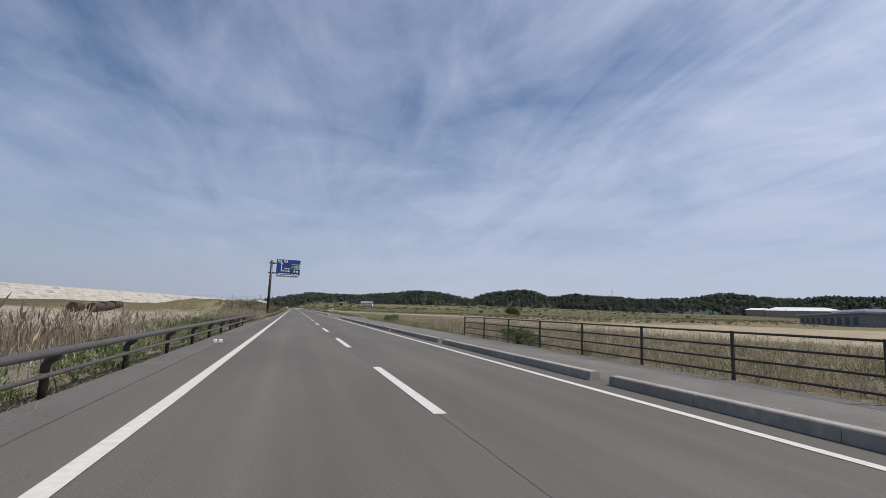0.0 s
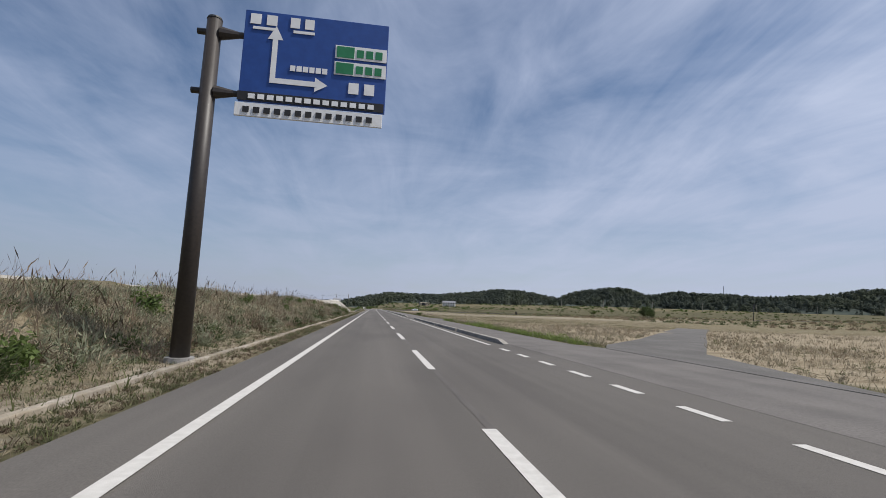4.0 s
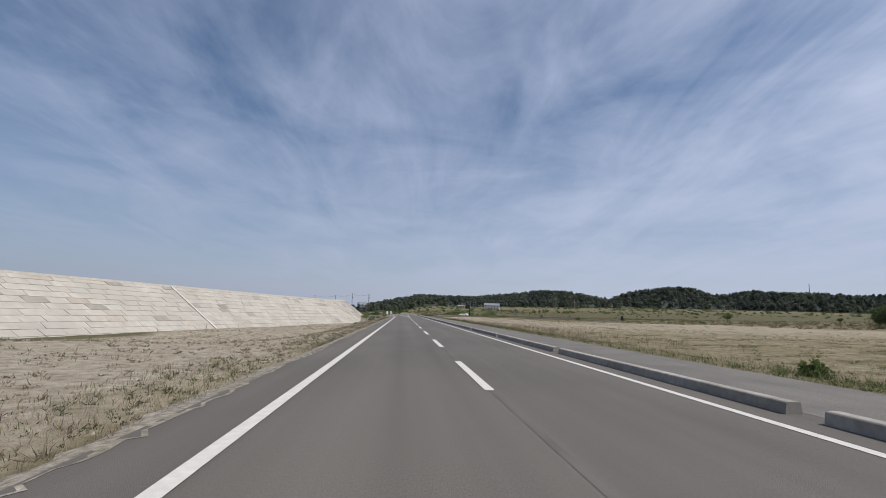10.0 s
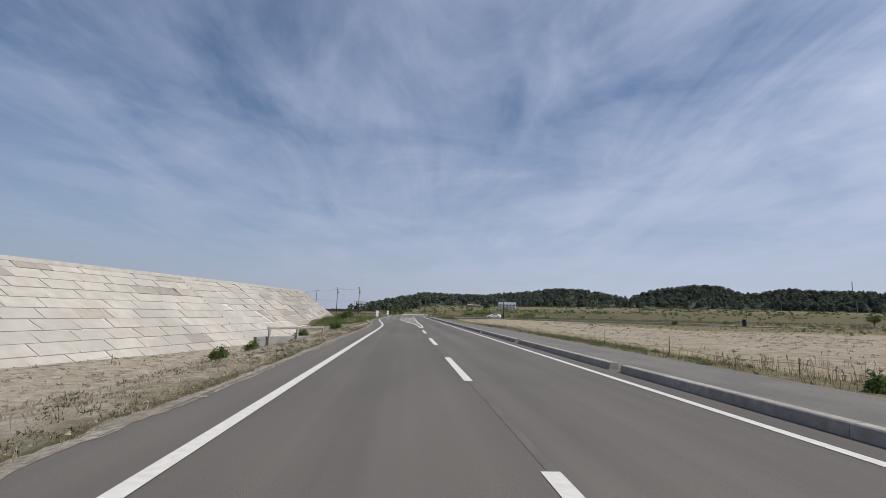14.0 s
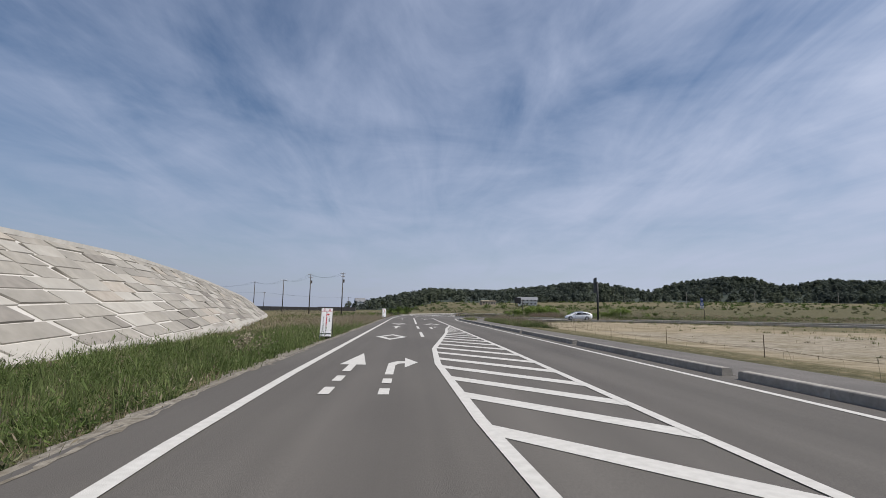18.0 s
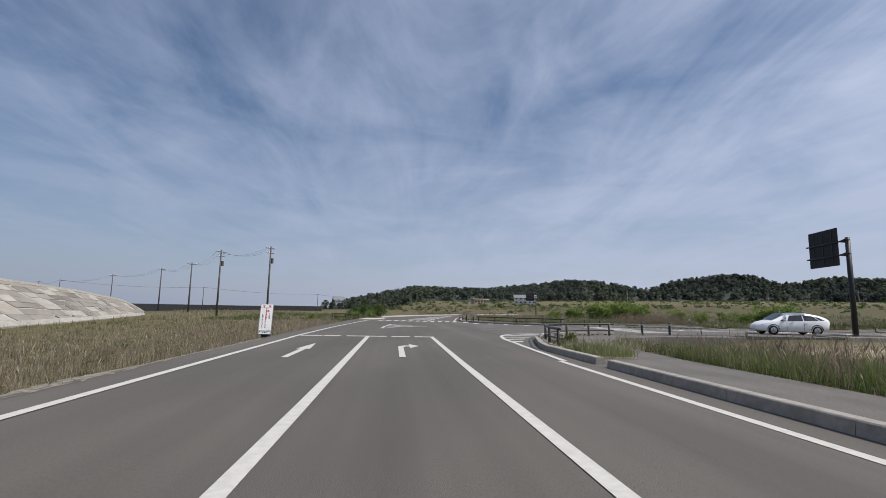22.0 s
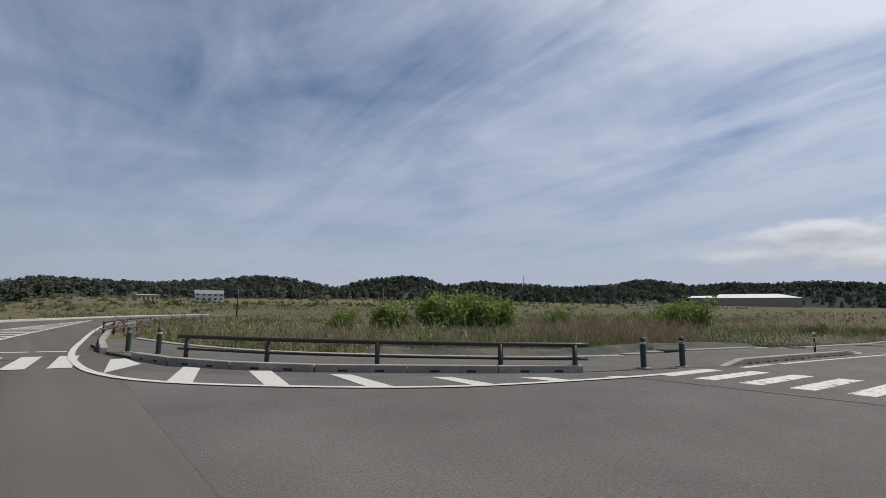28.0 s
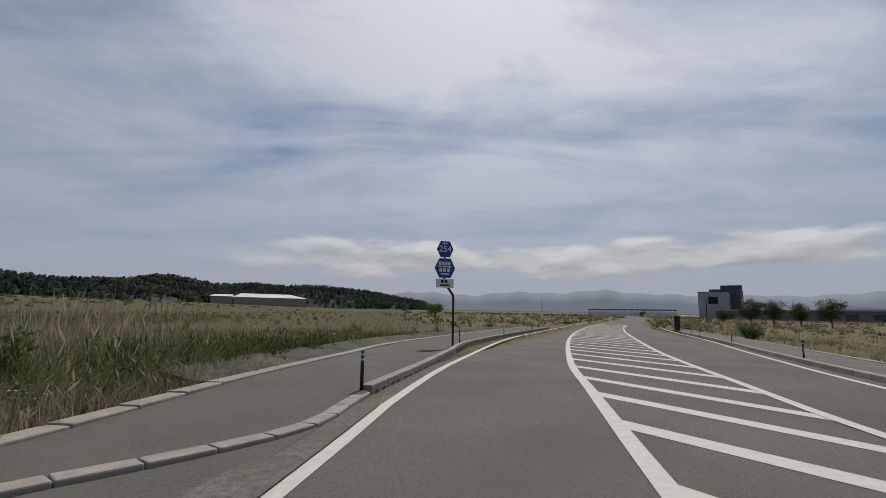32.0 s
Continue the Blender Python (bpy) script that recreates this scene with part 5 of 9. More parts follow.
copy_thing(grate, pose(20.9, 386.52, walk_level(20.9) + 0.058, 0, 0, -13))
# strip of concrete half buried along the left verge
strip_l = tagged(new("trim_gutter"), "half-buried pale concrete edge strip along the verge", "gutter", kind="structure")
for a, b in ((36, 150), (262, 292)):
    y = a
    while y < b:
        x = -5.15 - (1.9 * max(0, y - 278) / 20 if y > 278 else 0)
        if rng.random() < 0.95:
            part("edge_stone", box(-0.075, 0.075, 0, 1.99, -0.25, 0.04, 0.02), EDGE_OLD, strip_l, m=pose(x + rng.uniform(-0.06, 0.06), y, rng.uniform(-0.03, 0.02), 0, rng.uniform(-2, 2), rng.uniform(-0.6, 0.6)) @ pose(0, 0, 0, rng.uniform(-0.4, 0.4)))
        y += 2.0


# guard rail: two round rails on leaning posts with yellow bands
def rail_post(parent, x, y, z, turn, height=0.56, band=True, lean=True):
    p = part("post", tube([(0, 0, -0.3), (0, 0, height * 0.72), (0.03, 0, height * 0.84), (0.14, 0, height * 0.97)] if lean else [(0, 0, -0.3), (0, 0, height)], 0.057, 12), BROWN_METAL, parent, m=pose(x, y, z, 0, 0, turn), smooth=True)
    if band:
        part("reflective_band", tube([(0, 0, height * 0.52), (0, 0, height * 0.57)], 0.0605, 14), YELLOW, p, "yellow reflective band")
    return p


guard = thing("guard_rail", "brown two-rail pipe guard rail on posts with yellow bands", "guard rail", m=pose(-4.62, 0, 0))
for k in range(-8, 9):
    rail_post(guard, 0, -2.7 + 3.0 * k + 0.0, -0.03, 0)
for z, r, mt, nm in ((0.555, 0.052, RAIL_GREY, "upper_rail"), (0.27, 0.03, RAIL_GREY, "lower_rail")):
    part(nm, tube([(0.14 if z > 0.5 else 0.07, -27.2 + 3.0 * k, z) for k in range(18)], r, 12), mt, guard, smooth=True)
marker = thing("road_marker", "white raised pavement marker on the road edge", "road marker", m=pose(-3.95, 6.6, 0.0, 0, 0, 8))
part("base", box(-0.14, 0.14, -0.08, 0.08, 0.0, 0.035, 0.012), KERB, marker)
part("reflector", box(-0.13, -0.02, -0.05, 0.05, 0.035, 0.12, 0.015), WHITE_BAND, marker)
part("reflector", box(0.02, 0.13, -0.05, 0.05, 0.035, 0.12, 0.015), WHITE_BAND, marker)

shoulder = tagged(slab("road_shoulder", [(-4.52, -60), (-4.52, 27), (-4.4, 34), (-3.98, 36), (-3.93, 27), (-3.93, -60)], ASPHALT_OLD, 0.02), "worn raised asphalt strip under the guard rail", "road shoulder", kind="structure")
gravel_bed = tagged(slab("ground_gravel", [(-5.3, -30), (-5.2, 24), (-6.0, 34), (-9.5, 30), (-11.0, 14), (-10.2, -6), (-8.0, -30)], GRAVEL, -0.06, 0.8, follow=lambda x: -0.2 * float(smoothstep((-x - 4.6) / 5)) + 0.035), "grey gravel patch behind the guard rail", "gravel", kind="structure")


def steel_pipe(x, y, turn, length, label):
    z = ground_z(x, y)
    ob = thing("steel_pipe", label, "pipe", "large steel pipes", pose(x, y, z, 0, 0, turn))
    bm = bmesh.new()
    n = 28
    rings = []
    for yy, r in ((0.0, 0.50), (0.0, 0.53), (length * 0.5, 0.53), (length, 0.53), (length, 0.50), (0.0, 0.50)):
        rings.append([bm.verts.new((r * math.cos(k * math.tau / n), yy, 0.52 + r * math.sin(k * math.tau / n))) for k in range(n)])
    for u, v in zip(rings, rings[1:]):
        for k in range(n):
            bm.faces.new((u[k], u[(k + 1) % n], v[(k + 1) % n], v[k]))
    shell = part("shell", bm, RUST, ob, smooth=True)
    for yy in (0.02, length - 0.14):
        part("flange", tube([(0, yy, 0.52), (0, yy + 0.12, 0.52)], 0.545, n), RUST, shell)
    return ob


for k in range(3):
    steel_pipe(-23.3 - 0.28 * k, 53.2 + 3.78 * k, 4.2, 3.7, "large rusty steel pipe section lying on sandy ground")
steel_pipe(-24.6, 51.6, 8, 3.0, "single rusty steel pipe lying beside the others")

fence = thing("pedestrian_fence", "dark brown four-rail pedestrian fence beside the footway", "fence", m=pose(7.6, 0, 0))
for k in range(-6, 7):
    y = -1.4 + 2.93 * k
    if y < 16.5:
        part("post", box(-0.03, 0.03, y - 0.03, y + 0.03, -0.35, 1.07, 0.006), BROWN_METAL, fence)
for z in (1.04, 0.75, 0.46, 0.16):
    part("rail", rod((0, -19.0, z), (0, 16.2, z), 0.024), BROWN_METAL, fence, smooth=True)

# blue direction sign on a cantilever pole
z0 = ground_z(-5.6, 66.6)
sign = thing("direction_sign", "large blue overhead direction sign on a dark cantilever pole", "road sign", m=pose(-5.5, 66.6, 0))
part("pole", rod((0, 0, z0 - 0.4), (0, 0, 8.0), 0.205, 0.17, 16), BROWN_METAL, sign, smooth=True)
part("cap", rod((0, 0, 8.0), (0, 0, 8.05), 0.18, 0.16, 16), BLACK_METAL, sign)
part("foot", rod((0, 0, z0 - 0.3), (0, 0, z0 + 0.12), 0.3, 0.3, 16), CONCRETE, sign)
for z in (7.68, 6.2):
    part("arm", rod((-0.36, 0, z), (1.5, 0, z), 0.075), BROWN_METAL, sign, smooth=True)
    part("collar", rod((0.16, 0, z), (0.58, 0, z), 0.16, 0.08), BROWN_METAL, sign)
board = part("board", box(0.72, 4.15, -0.12, -0.06, 6.0, 8.3, 0.01), SIGN_BLUE, sign)
lower = part("lower_board", box(0.66, 4.1, -0.12, -0.06, 5.64, 5.97, 0.01), SIGN_WHITE, sign, "white strip board")
part("caption_strip", box(0.7, 4.12, -0.13, -0.115, 6.02, 6.24), SIGN_INK, board)


def bars(parent, x0, z0b, w, h, mat, count=1, gap=0.35, y=-0.135, name="lettering"):
    step = w / count
    for k in range(count):
        part(name, box(x0 + k * step, x0 + k * step + step * (1 - gap), y - 0.006, y + 0.006, z0b, z0b + h), mat, parent)


bars(board, 0.85, 7.95, 0.75, 0.26, SIGN_WHITE, 2)
bars(board, 0.92, 7.82, 0.55, 0.07, SIGN_WHITE, 1, 0)
bars(board, 1.78, 7.95, 0.68, 0.26, SIGN_WHITE, 2)
bars(board, 1.86, 7.82, 0.5, 0.07, SIGN_WHITE, 1, 0)
bars(board, 1.4, 6.5, 0.12, 1.15, SIGN_WHITE, 1, 0, name="arrow_shaft")
bars(board, 1.4, 6.5, 1.1, 0.13, SIGN_WHITE, 1, 0, y=-0.137, name="arrow_shaft")
bars(board, 3.25, 6.42, 0.75, 0.28, SIGN_WHITE, 2)
bars(board, 1.85, 6.85, 0.9, 0.14, SIGN_WHITE, 6, 0.2)
for v3 in ([(1.28, -0.14, 7.6), (1.64, -0.14, 7.6), (1.46, -0.14, 7.95)], [(2.45, -0.14, 6.38), (2.45, -0.14, 6.74), (2.75, -0.14, 6.56)]):
    put("arrow_head", mesh_from("arrow_head", v3, [(0, 1, 2)], SIGN_WHITE), board)
GREEN_SIGN = material("green_sign_sheet", (0.02, 0.16, 0.07), (0.03, 0.20, 0.09), scale=5, rough=0.5)
for zz3 in (7.3, 6.88):
    bars(board, 2.88, zz3, 1.25, 0.34, SIGN_WHITE, 1, 0, name="panel")
    bars(board, 2.92, zz3 + 0.03, 0.42, 0.28, GREEN_SIGN, 1, 0, y=-0.148, name="panel")
    bars(board, 3.4, zz3 + 0.06, 0.68, 0.2, GREEN_SIGN, 3, 0.25, y=-0.148)
bars(board, 0.95, 6.07, 3.0, 0.12, SIGN_WHITE, 14, 0.3, y=-0.139)
bars(lower, 0.85, 5.73, 3.1, 0.14, SIGN_INK, 13, 0.4)


# A-frame warning boards
LEG_BLUE = material("faded_blue_steel", (0.06, 0.085, 0.13), (0.10, 0.13, 0.18), scale=9, rough=0.6, spec=0.4)


def notice(x, y, z, turn, wide, tall, deep, lines, label, edge=LEG_BLUE):
    ob = thing("warning_board", label, "warning sign", "warning boards on the verge", pose(x, y, z, 0, 0, turn) @ Matrix.Diagonal((wide, deep, tall, 1)))
    tilt = pose(0, 0, 0.22, -12, 0, 0)
    panel = part("panel", box(-0.46, 0.46, -0.02, 0.02, 0.0, 1.78, 0.006), SIGN_WHITE, ob, m=tilt)
    for sx in (-0.48, 0.48):
        part("frame_edge", box(sx - 0.015, sx + 0.015, -0.02, 0.02, 0.0, 1.8, 0.004), KERB, ob, m=tilt)
        part("front_leg", box(sx - 0.02, sx + 0.02, -0.02, 0.02, -0.25, 0.0, 0.004), edge, ob, m=tilt)
    for sx in (-0.46, 0.46):
        part("back_leg", rod((sx, 0.39, 1.62), (sx, 0.86, -0.02), 0.026), BLACK_METAL, ob)
        part("side_brace", rod((sx, 0.08, 0.34), (sx, 0.76, 0.36), 0.016), BLACK_METAL, ob)
    part("cross_bar", rod((-0.46, 0.70, 0.55), (0.46, 0.70, 0.55), 0.015), BLACK_METAL, ob)
    part("sand_bag", box(-0.3, 0.36, 0.22, 0.6, -0.04, 0.3, 0.09), BLACK_METAL, ob, "black weight bag under the board")
    up = pose(0, -0.026, 0, 90, 0, 0)
    words("heading", "注", 0.19, SIGN_RED, panel, pose(-0.22, 0, 1.665) @ up)
    words("heading", "意", 0.19, SIGN_RED, panel, pose(0.24, 0, 1.665) @ up)
    part("rule", box(-0.46, 0.46, -0.026, -0.02, 1.565, 1.578), SIGN_RED, panel)
    put("arrow_head", mesh_from("arrow_head", [(0.10, -0.027, 1.30), (0.10, -0.027, 1.45), (0.26, -0.027, 1.375)], [(0, 1, 2)], SIGN_RED), panel)
    part("arrow_shaft", box(-0.035, 0.025, -0.027, -0.02, 1.27, 1.46), SIGN_RED, panel)
    part("arrow_shaft", box(0.025, 0.12, -0.027, -0.02, 1.355, 1.395), SIGN_RED, panel)
    words("cross", "×", 0.2, SIGN_INK, panel, pose(-0.01, 0, 1.52) @ up)
    for cx, top, mat, text, size in lines:
        words("lettering", "\n".join(text), size * 1.1, mat, panel, pose(cx, 0, top - size * len(text) * 0.5) @ up, spacing=0.9)
    for k in range(12):
        part("small_print", box(-0.44 + 0.074 * k, -0.38 + 0.074 * k, -0.026, -0.02, 0.155, 0.205), SIGN_INK, panel)
    for k in range(3):
        part("small_print", box(-0.14 + 0.12 * k, -0.07 + 0.12 * k, -0.026, -0.02, 0.07, 0.12), SIGN_INK, panel)
    return ob


notice(-6.476, 315.594, -0.092, 4, 0.506, 0.693, 0.92, ((0.25, 1.24, SIGN_INK, "この先", 0.115), (0.0, 1.23, SIGN_RED, "帰還困難区域", 0.107), (0.0, 0.588, SIGN_INK, "につき", 0.107), (-0.25, 1.22, SIGN_INK, "通り抜けできません", 0.107)), "white roadside warning board with red and black writing")
notice(-6.419, 365.125, -0.078, 6, 0.534, 0.717, 1.1, ((0.25, 1.24, SIGN_INK, "この先", 0.115), (0.0, 1.23, SIGN_RED, "通行制限中", 0.112), (0.0, 0.67, SIGN_INK, "につき", 0.112), (-0.25, 1.20, SIGN_INK, "迂回してください", 0.112)), "white roadside detour board on a blue steel frame")


# overhead boards seen from behind
def overhead_board(x, y, z, turn, height, arm, label):
    ob = thing("overhead_sign", label, "road sign", m=pose(x, y, z, 0, 0, turn))
    part("pole", rod((0, 0, -0.5), (0, 0, height - 0.75), 0.17, 0.14, 16), BLACK_METAL, ob, smooth=True)
    part("foot", rod((0, 0, -0.4), (0, 0, 0.1), 0.32, 0.32, 16), CONCRETE, ob)
    panel = part("board", box(arm, arm + 2.97, -0.05, 0.05, height - 2.5, height + 0.05, 0.01), SIGN_BACK, ob)
    for z in (height - 0.95, height - 1.85):
        part("arm", rod((-0.3, 0.12, z), (arm + 3.12, 0.12, z), 0.055), BLACK_METAL, ob, smooth=True)
        part("collar", rod((0.16, 0.06, z), (0.55, 0.06, z), 0.13, 0.07), BLACK_METAL, ob)
    for q in (0.5, 1.45, 2.4):
        part("rib", box(arm + q - 0.04, arm + q + 0.04, 0.05, 0.07, height - 2.35, height - 0.1), BLACK_METAL, panel)
    return ob


overhead_board(28.37, 371.95, 0.0, 77, 7.2, 0.95, "black-backed overhead sign board on a dark cantilever pole")
overhead_board(47.0, 503.0, ground_z(47, 503), 12 + 180, 7.6, 0.7, "distant overhead sign board on a black pole")
overhead_board(190, 275.5, ground_z(190, 275.5), 245, 8.6, 0.7, "distant dark overhead sign board beside the east road")


# power poles with cross arms and wires
def power_pole(x, y, height, turn, arms):
    z = ground_z(x, y)
    ob = thing("power_pole", "tall grey power pole with steel cross arms", "power pole", "power poles by the sea", pose(x, y, z, 0, 0, turn))
    part("pole", rod((0, 0, -0.5), (0, 0, height - z), 0.17, 0.10, 14), WOOD_POLE, ob, smooth=True)
    for k in range(arms):
        zz4 = height - z - 0.35 - 0.75 * k
        part("cross_arm", box(-0.9 + 0.2 * k, 0.9 - 0.2 * k, -0.05, 0.05, zz4, zz4 + 0.09), WOOD_POLE, ob)
        for sx in (-0.78, -0.35, 0.78):
            part("insulator", rod((sx * (1 - 0.2 * k), 0, zz4 + 0.09), (sx * (1 - 0.2 * k), 0, zz4 + 0.3), 0.05, 0.035, 8), SIGN_WHITE, ob)
    if arms > 1:
        part("transformer", rod((0.38, 0, height - z - 2.6), (0.38, 0, height - z - 1.8), 0.2, 0.2, 12), WOOD_POLE, ob)
    return Vector((x, y, height - 0.3))


tops = [power_pole(*p) for p in ((-19.99, 419.1, 10.4, 55, 2), (-29.4, 425.2, 10.3, 55, 2), (-41.0, 443.0, 9.6, 30, 1), (-55.8, 463, 9.8, 30, 1), (-79.7, 487, 9.4, 30, 1), (-114.6, 520, 9.1, 30, 1), (-124, 524, 8.6, 30, 1))]
farpoles = [power_pole(*p) for p in ((-75, 540, 8.5, 10, 1), (-42, 610, 8.5, 10, 1), (-10, 700, 8.5, 10, 1))]
for pa, pb in list(zip(tops, tops[1:])) + [(tops[5], farpoles[0]), (farpoles[0], farpoles[1]), (farpoles[1], farpoles[2])]:
    wire = thing("power_line", "thin sagging power cables between poles", "cable", "power lines")
    wire.location = (0, 0, 0)
    side = Vector((-(pb - pa).y, (pb - pa).x, 0)).normalized()
    for s in (-0.7, 0.0, 0.7):
        pts = []
        for k in range(9):
            t = k / 8
            p = pa.lerp(pb, t) + side * s
            p.z += -0.9 * 4 * t * (1 - t)
            pts.append(p)
        part("cable", tube(pts, 0.010, 5), BLACK_METAL, wire)

# barrier of brown rails across the track on the left
gate = thing("barrier_fence", "low brown three-rail barrier across a gravel track", "fence", m=pose(-8.0, 400.6, ground_z(-7, 400.6), 0, 0, 10))
for k in range(3):
    part("post", box(1.5 * k - 0.03, 1.5 * k + 0.03, -0.03, 0.03, -0.3, 0.98, 0.006), BROWN_METAL, gate)
for z in (0.95, 0.62, 0.3):
    part("rail", rod((0, 0, z), (3.05, 0, z), 0.025), BROWN_METAL, gate, smooth=True)


# pipe rails of the corners
def corner_rail(points, label, z=0.06, step=None, height=0.62, band=True):
    ob = thing("guard_rail", label, "guard rail", "corner guard rails")
    line = points
    for i, (x, y) in enumerate(line):
        a, b = line[max(i - 1, 0)], line[min(i + 1, len(line) - 1)]
        turn = math.degrees(math.atan2(b[1] - a[1], b[0] - a[0])) - 90
        rail_post(ob, x, y, z, turn, height, band, lean=False)
    smooth_line = resample(line, 0.4)
    for zz5, r, nm in ((height, 0.05, "upper_rail"), (height * 0.43, 0.03, "lower_rail")):
        ext = [(x, y, z + zz5) for x, y in smooth_line]
        a, b = Vector(ext[1]), Vector(ext[0])
        c, d = Vector(ext[-2]), Vector(ext[-1])
        ext = [tuple(b + (b - a).normalized() * 0.3)] + ext + [tuple(d + (d - c).normalized() * 0.3)]
        part(nm, tube(ext, r, 10), BROWN_METAL, ob, smooth=True)
    return ob


corner_rail([(7.8, 393.2), (8.98, 390.95), (10.65, 388.8), (12.6, 386.8), (13.9, 385.72)], "dark brown two-rail guard rail round the junction corner", 0.05, height=0.55, band=False)
corner_rail([(5.1, 361.3), (5.33, 363.0), (5.94, 365.4), (6.6, 366.8), (8.0, 368.3), (9.6, 369.3), (11.0, 369.8)], "dark brown curved guard rail on the corner footway", 0.03, height=0.6, band=False)
corner_rail([(7.9, 408.0), (8.8, 411.5), (9.8, 415), (11.2, 419), (12.8, 423)], "dark brown guard rail beside the north road", 0.0)


def bollard(x, y, z=0.03):
    ob = thing("bollard", "dark green round bollard with two white bands", "bollard", "bollards at the crossings", pose(x, y, z))
    part("base_plate", box(-0.13, 0.13, -0.13, 0.13, -0.02, 0.012, 0.004), KERB, ob)
    bm = bmesh.new()
    prof = [(0.068, 0.0), (0.068, 0.64), (0.062, 0.685), (0.045, 0.715), (0.02, 0.73)]
    rings = [[bm.verts.new((r0 * math.cos(k * math.tau / 18), r0 * math.sin(k * math.tau / 18), h)) for k in range(18)] for r0, h in prof]
    for u, v in zip(rings, rings[1:]):
        for k in range(18):
            bm.faces.new((u[k], u[(k + 1) % 18], v[(k + 1) % 18], v[k]))
    bm.faces.new(rings[-1])
    part("post", bm, GREEN_BLACK, ob, smooth=True)
    for z in (0.6, 0.565):
        part("band", tube([(0, 0, z), (0, 0, z + 0.016)], 0.0705, 18), WHITE_BAND, ob, "white reflective band")


for bx, by in ((15.8, 385.04), (17.03, 384.62), (7.05, 396.4), (7.55, 395.0), (13.3, 370.5), (15.1, 370.7)):
    bollard(bx, by)


def delineator(x, y, z, disc=True):
    ob = thing("delineator_post", "slim black delineator post with a round reflector" if disc else "slim black delineator post with white bands", "delineator", "delineator posts along the kerb", pose(x, y, z))
    part("post", rod((0, 0, -0.1), (0, 0, 0.66), 0.03, 0.03, 12), BLACK_METAL, ob, smooth=True)
    if disc:
        part("reflector", rod((-0.012, 0, 0.71), (0.012, 0, 0.71), 0.05, 0.05, 18), WHITE_BAND, ob, "round pale reflector")
        part("collar", rod((0, 0, 0.6), (0, 0, 0.66), 0.038, 0.038, 12), RAIL_GREY, ob, "grey collar under the reflector")
        part("band", tube([(0, 0, 0.54), (0, 0, 0.57)], 0.0315, 12), WHITE_BAND, ob)
        for z2 in (0.24, 0.30, 0.36):
            part("lettering", box(-0.034, -0.029, -0.012, 0.014, z2, z2 + 0.04), WHITE_BAND, ob, "small white unreadable sticker")
    else:
        for z2 in (0.5, 0.58):
            part("band", tube([(0, 0, z2), (0, 0, z2 + 0.03)], 0.032, 12), WHITE_BAND, ob)


for x, y, disc in ((24.5, 383.27, True), (38.8, 380.17, False), (53.5, 376.9, True), (66, 372.2, True), (80, 366.3, False)):
    delineator(x, y, 0.06 + float(rise(x)), disc)
for i, disc in ((13, True), (20, False), (29, True)):
    x, y = offset_line(EAST_R, -0.8)[i]
    delineator(x, y, 0.06 + float(rise(x)), disc)

# route sign: two blue hexagons and a caption on a bent pole
route = thing("route_sign", "blue hexagonal route signs on a bent dark pole", "road sign", m=pose(50.3, 377.55, float(rise(50.3)) + 0.05, 0, 0, -77))
part("pole", tube([(0, 0, -0.3), (0, 0, 2.0), (-0.02, 0, 2.15), (-0.36, 0, 2.62), (-0.4, 0, 2.75), (-0.4, 0, 4.35)], 0.05, 12), BROWN_METAL, route, smooth=True)


def hexagon(w, h):
    bm = bmesh.new()
    a = [(-w, 0), (-w * 0.55, h), (w * 0.55, h), (w, 0), (w * 0.55, -h), (-w * 0.55, -h)]
    f = bm.faces.new([bm.verts.new((x, -0.075, z)) for x, z in a])
    got = bmesh.ops.extrude_face_region(bm, geom=[f])
    for v in got["geom"]:
        if isinstance(v, bmesh.types.BMVert):
            v.co.y += 0.02
    bmesh.ops.recalc_face_normals(bm, faces=bm.faces)
    return bm


up = pose(0, -0.08, 0, 90, 0, 0)
h1 = part("upper_plate", hexagon(0.36, 0.33), SIGN_BLUE, route, m=pose(-0.4, 0, 4.02))
h2 = part("lower_plate", hexagon(0.44, 0.40), SIGN_BLUE, route, m=pose(-0.4, 0, 3.24))
h3 = part("caption_plate", box(-0.38, 0.38, -0.08, -0.06, -0.18, 0.18, 0.01), SIGN_WHITE, route, m=pose(-0.4, 0, 2.62))
words("number", "254", 0.36, SIGN_WHITE, h1, up)
bars(h1, -0.12, 0.2, 0.24, 0.07, SIGN_WHITE, 2, 0.3, y=-0.08)
bars(h2, -0.26, 0.12, 0.52, 0.14, SIGN_WHITE, 4, 0.25, y=-0.08)
bars(h2, -0.3, 0.03, 0.6, 0.06, SIGN_WHITE, 3, 0.15, y=-0.08)
bars(h2, -0.24, -0.16, 0.48, 0.15, SIGN_WHITE, 3, 0.25, y=-0.08)
bars(h2, -0.18, -0.27, 0.36, 0.06, SIGN_WHITE, 1, 0, y=-0.08)
bars(h3, -0.16, 0.01, 0.32, 0.12, SIGN_INK, 2, 0.35, y=-0.086)
bars(h3, -0.2, -0.11, 0.4, 0.06, SIGN_INK, 1, 0, y=-0.086)
part("post_foot", box(-0.14, 0.14, -0.14, 0.14, -0.05, 0.03), KERB, route)


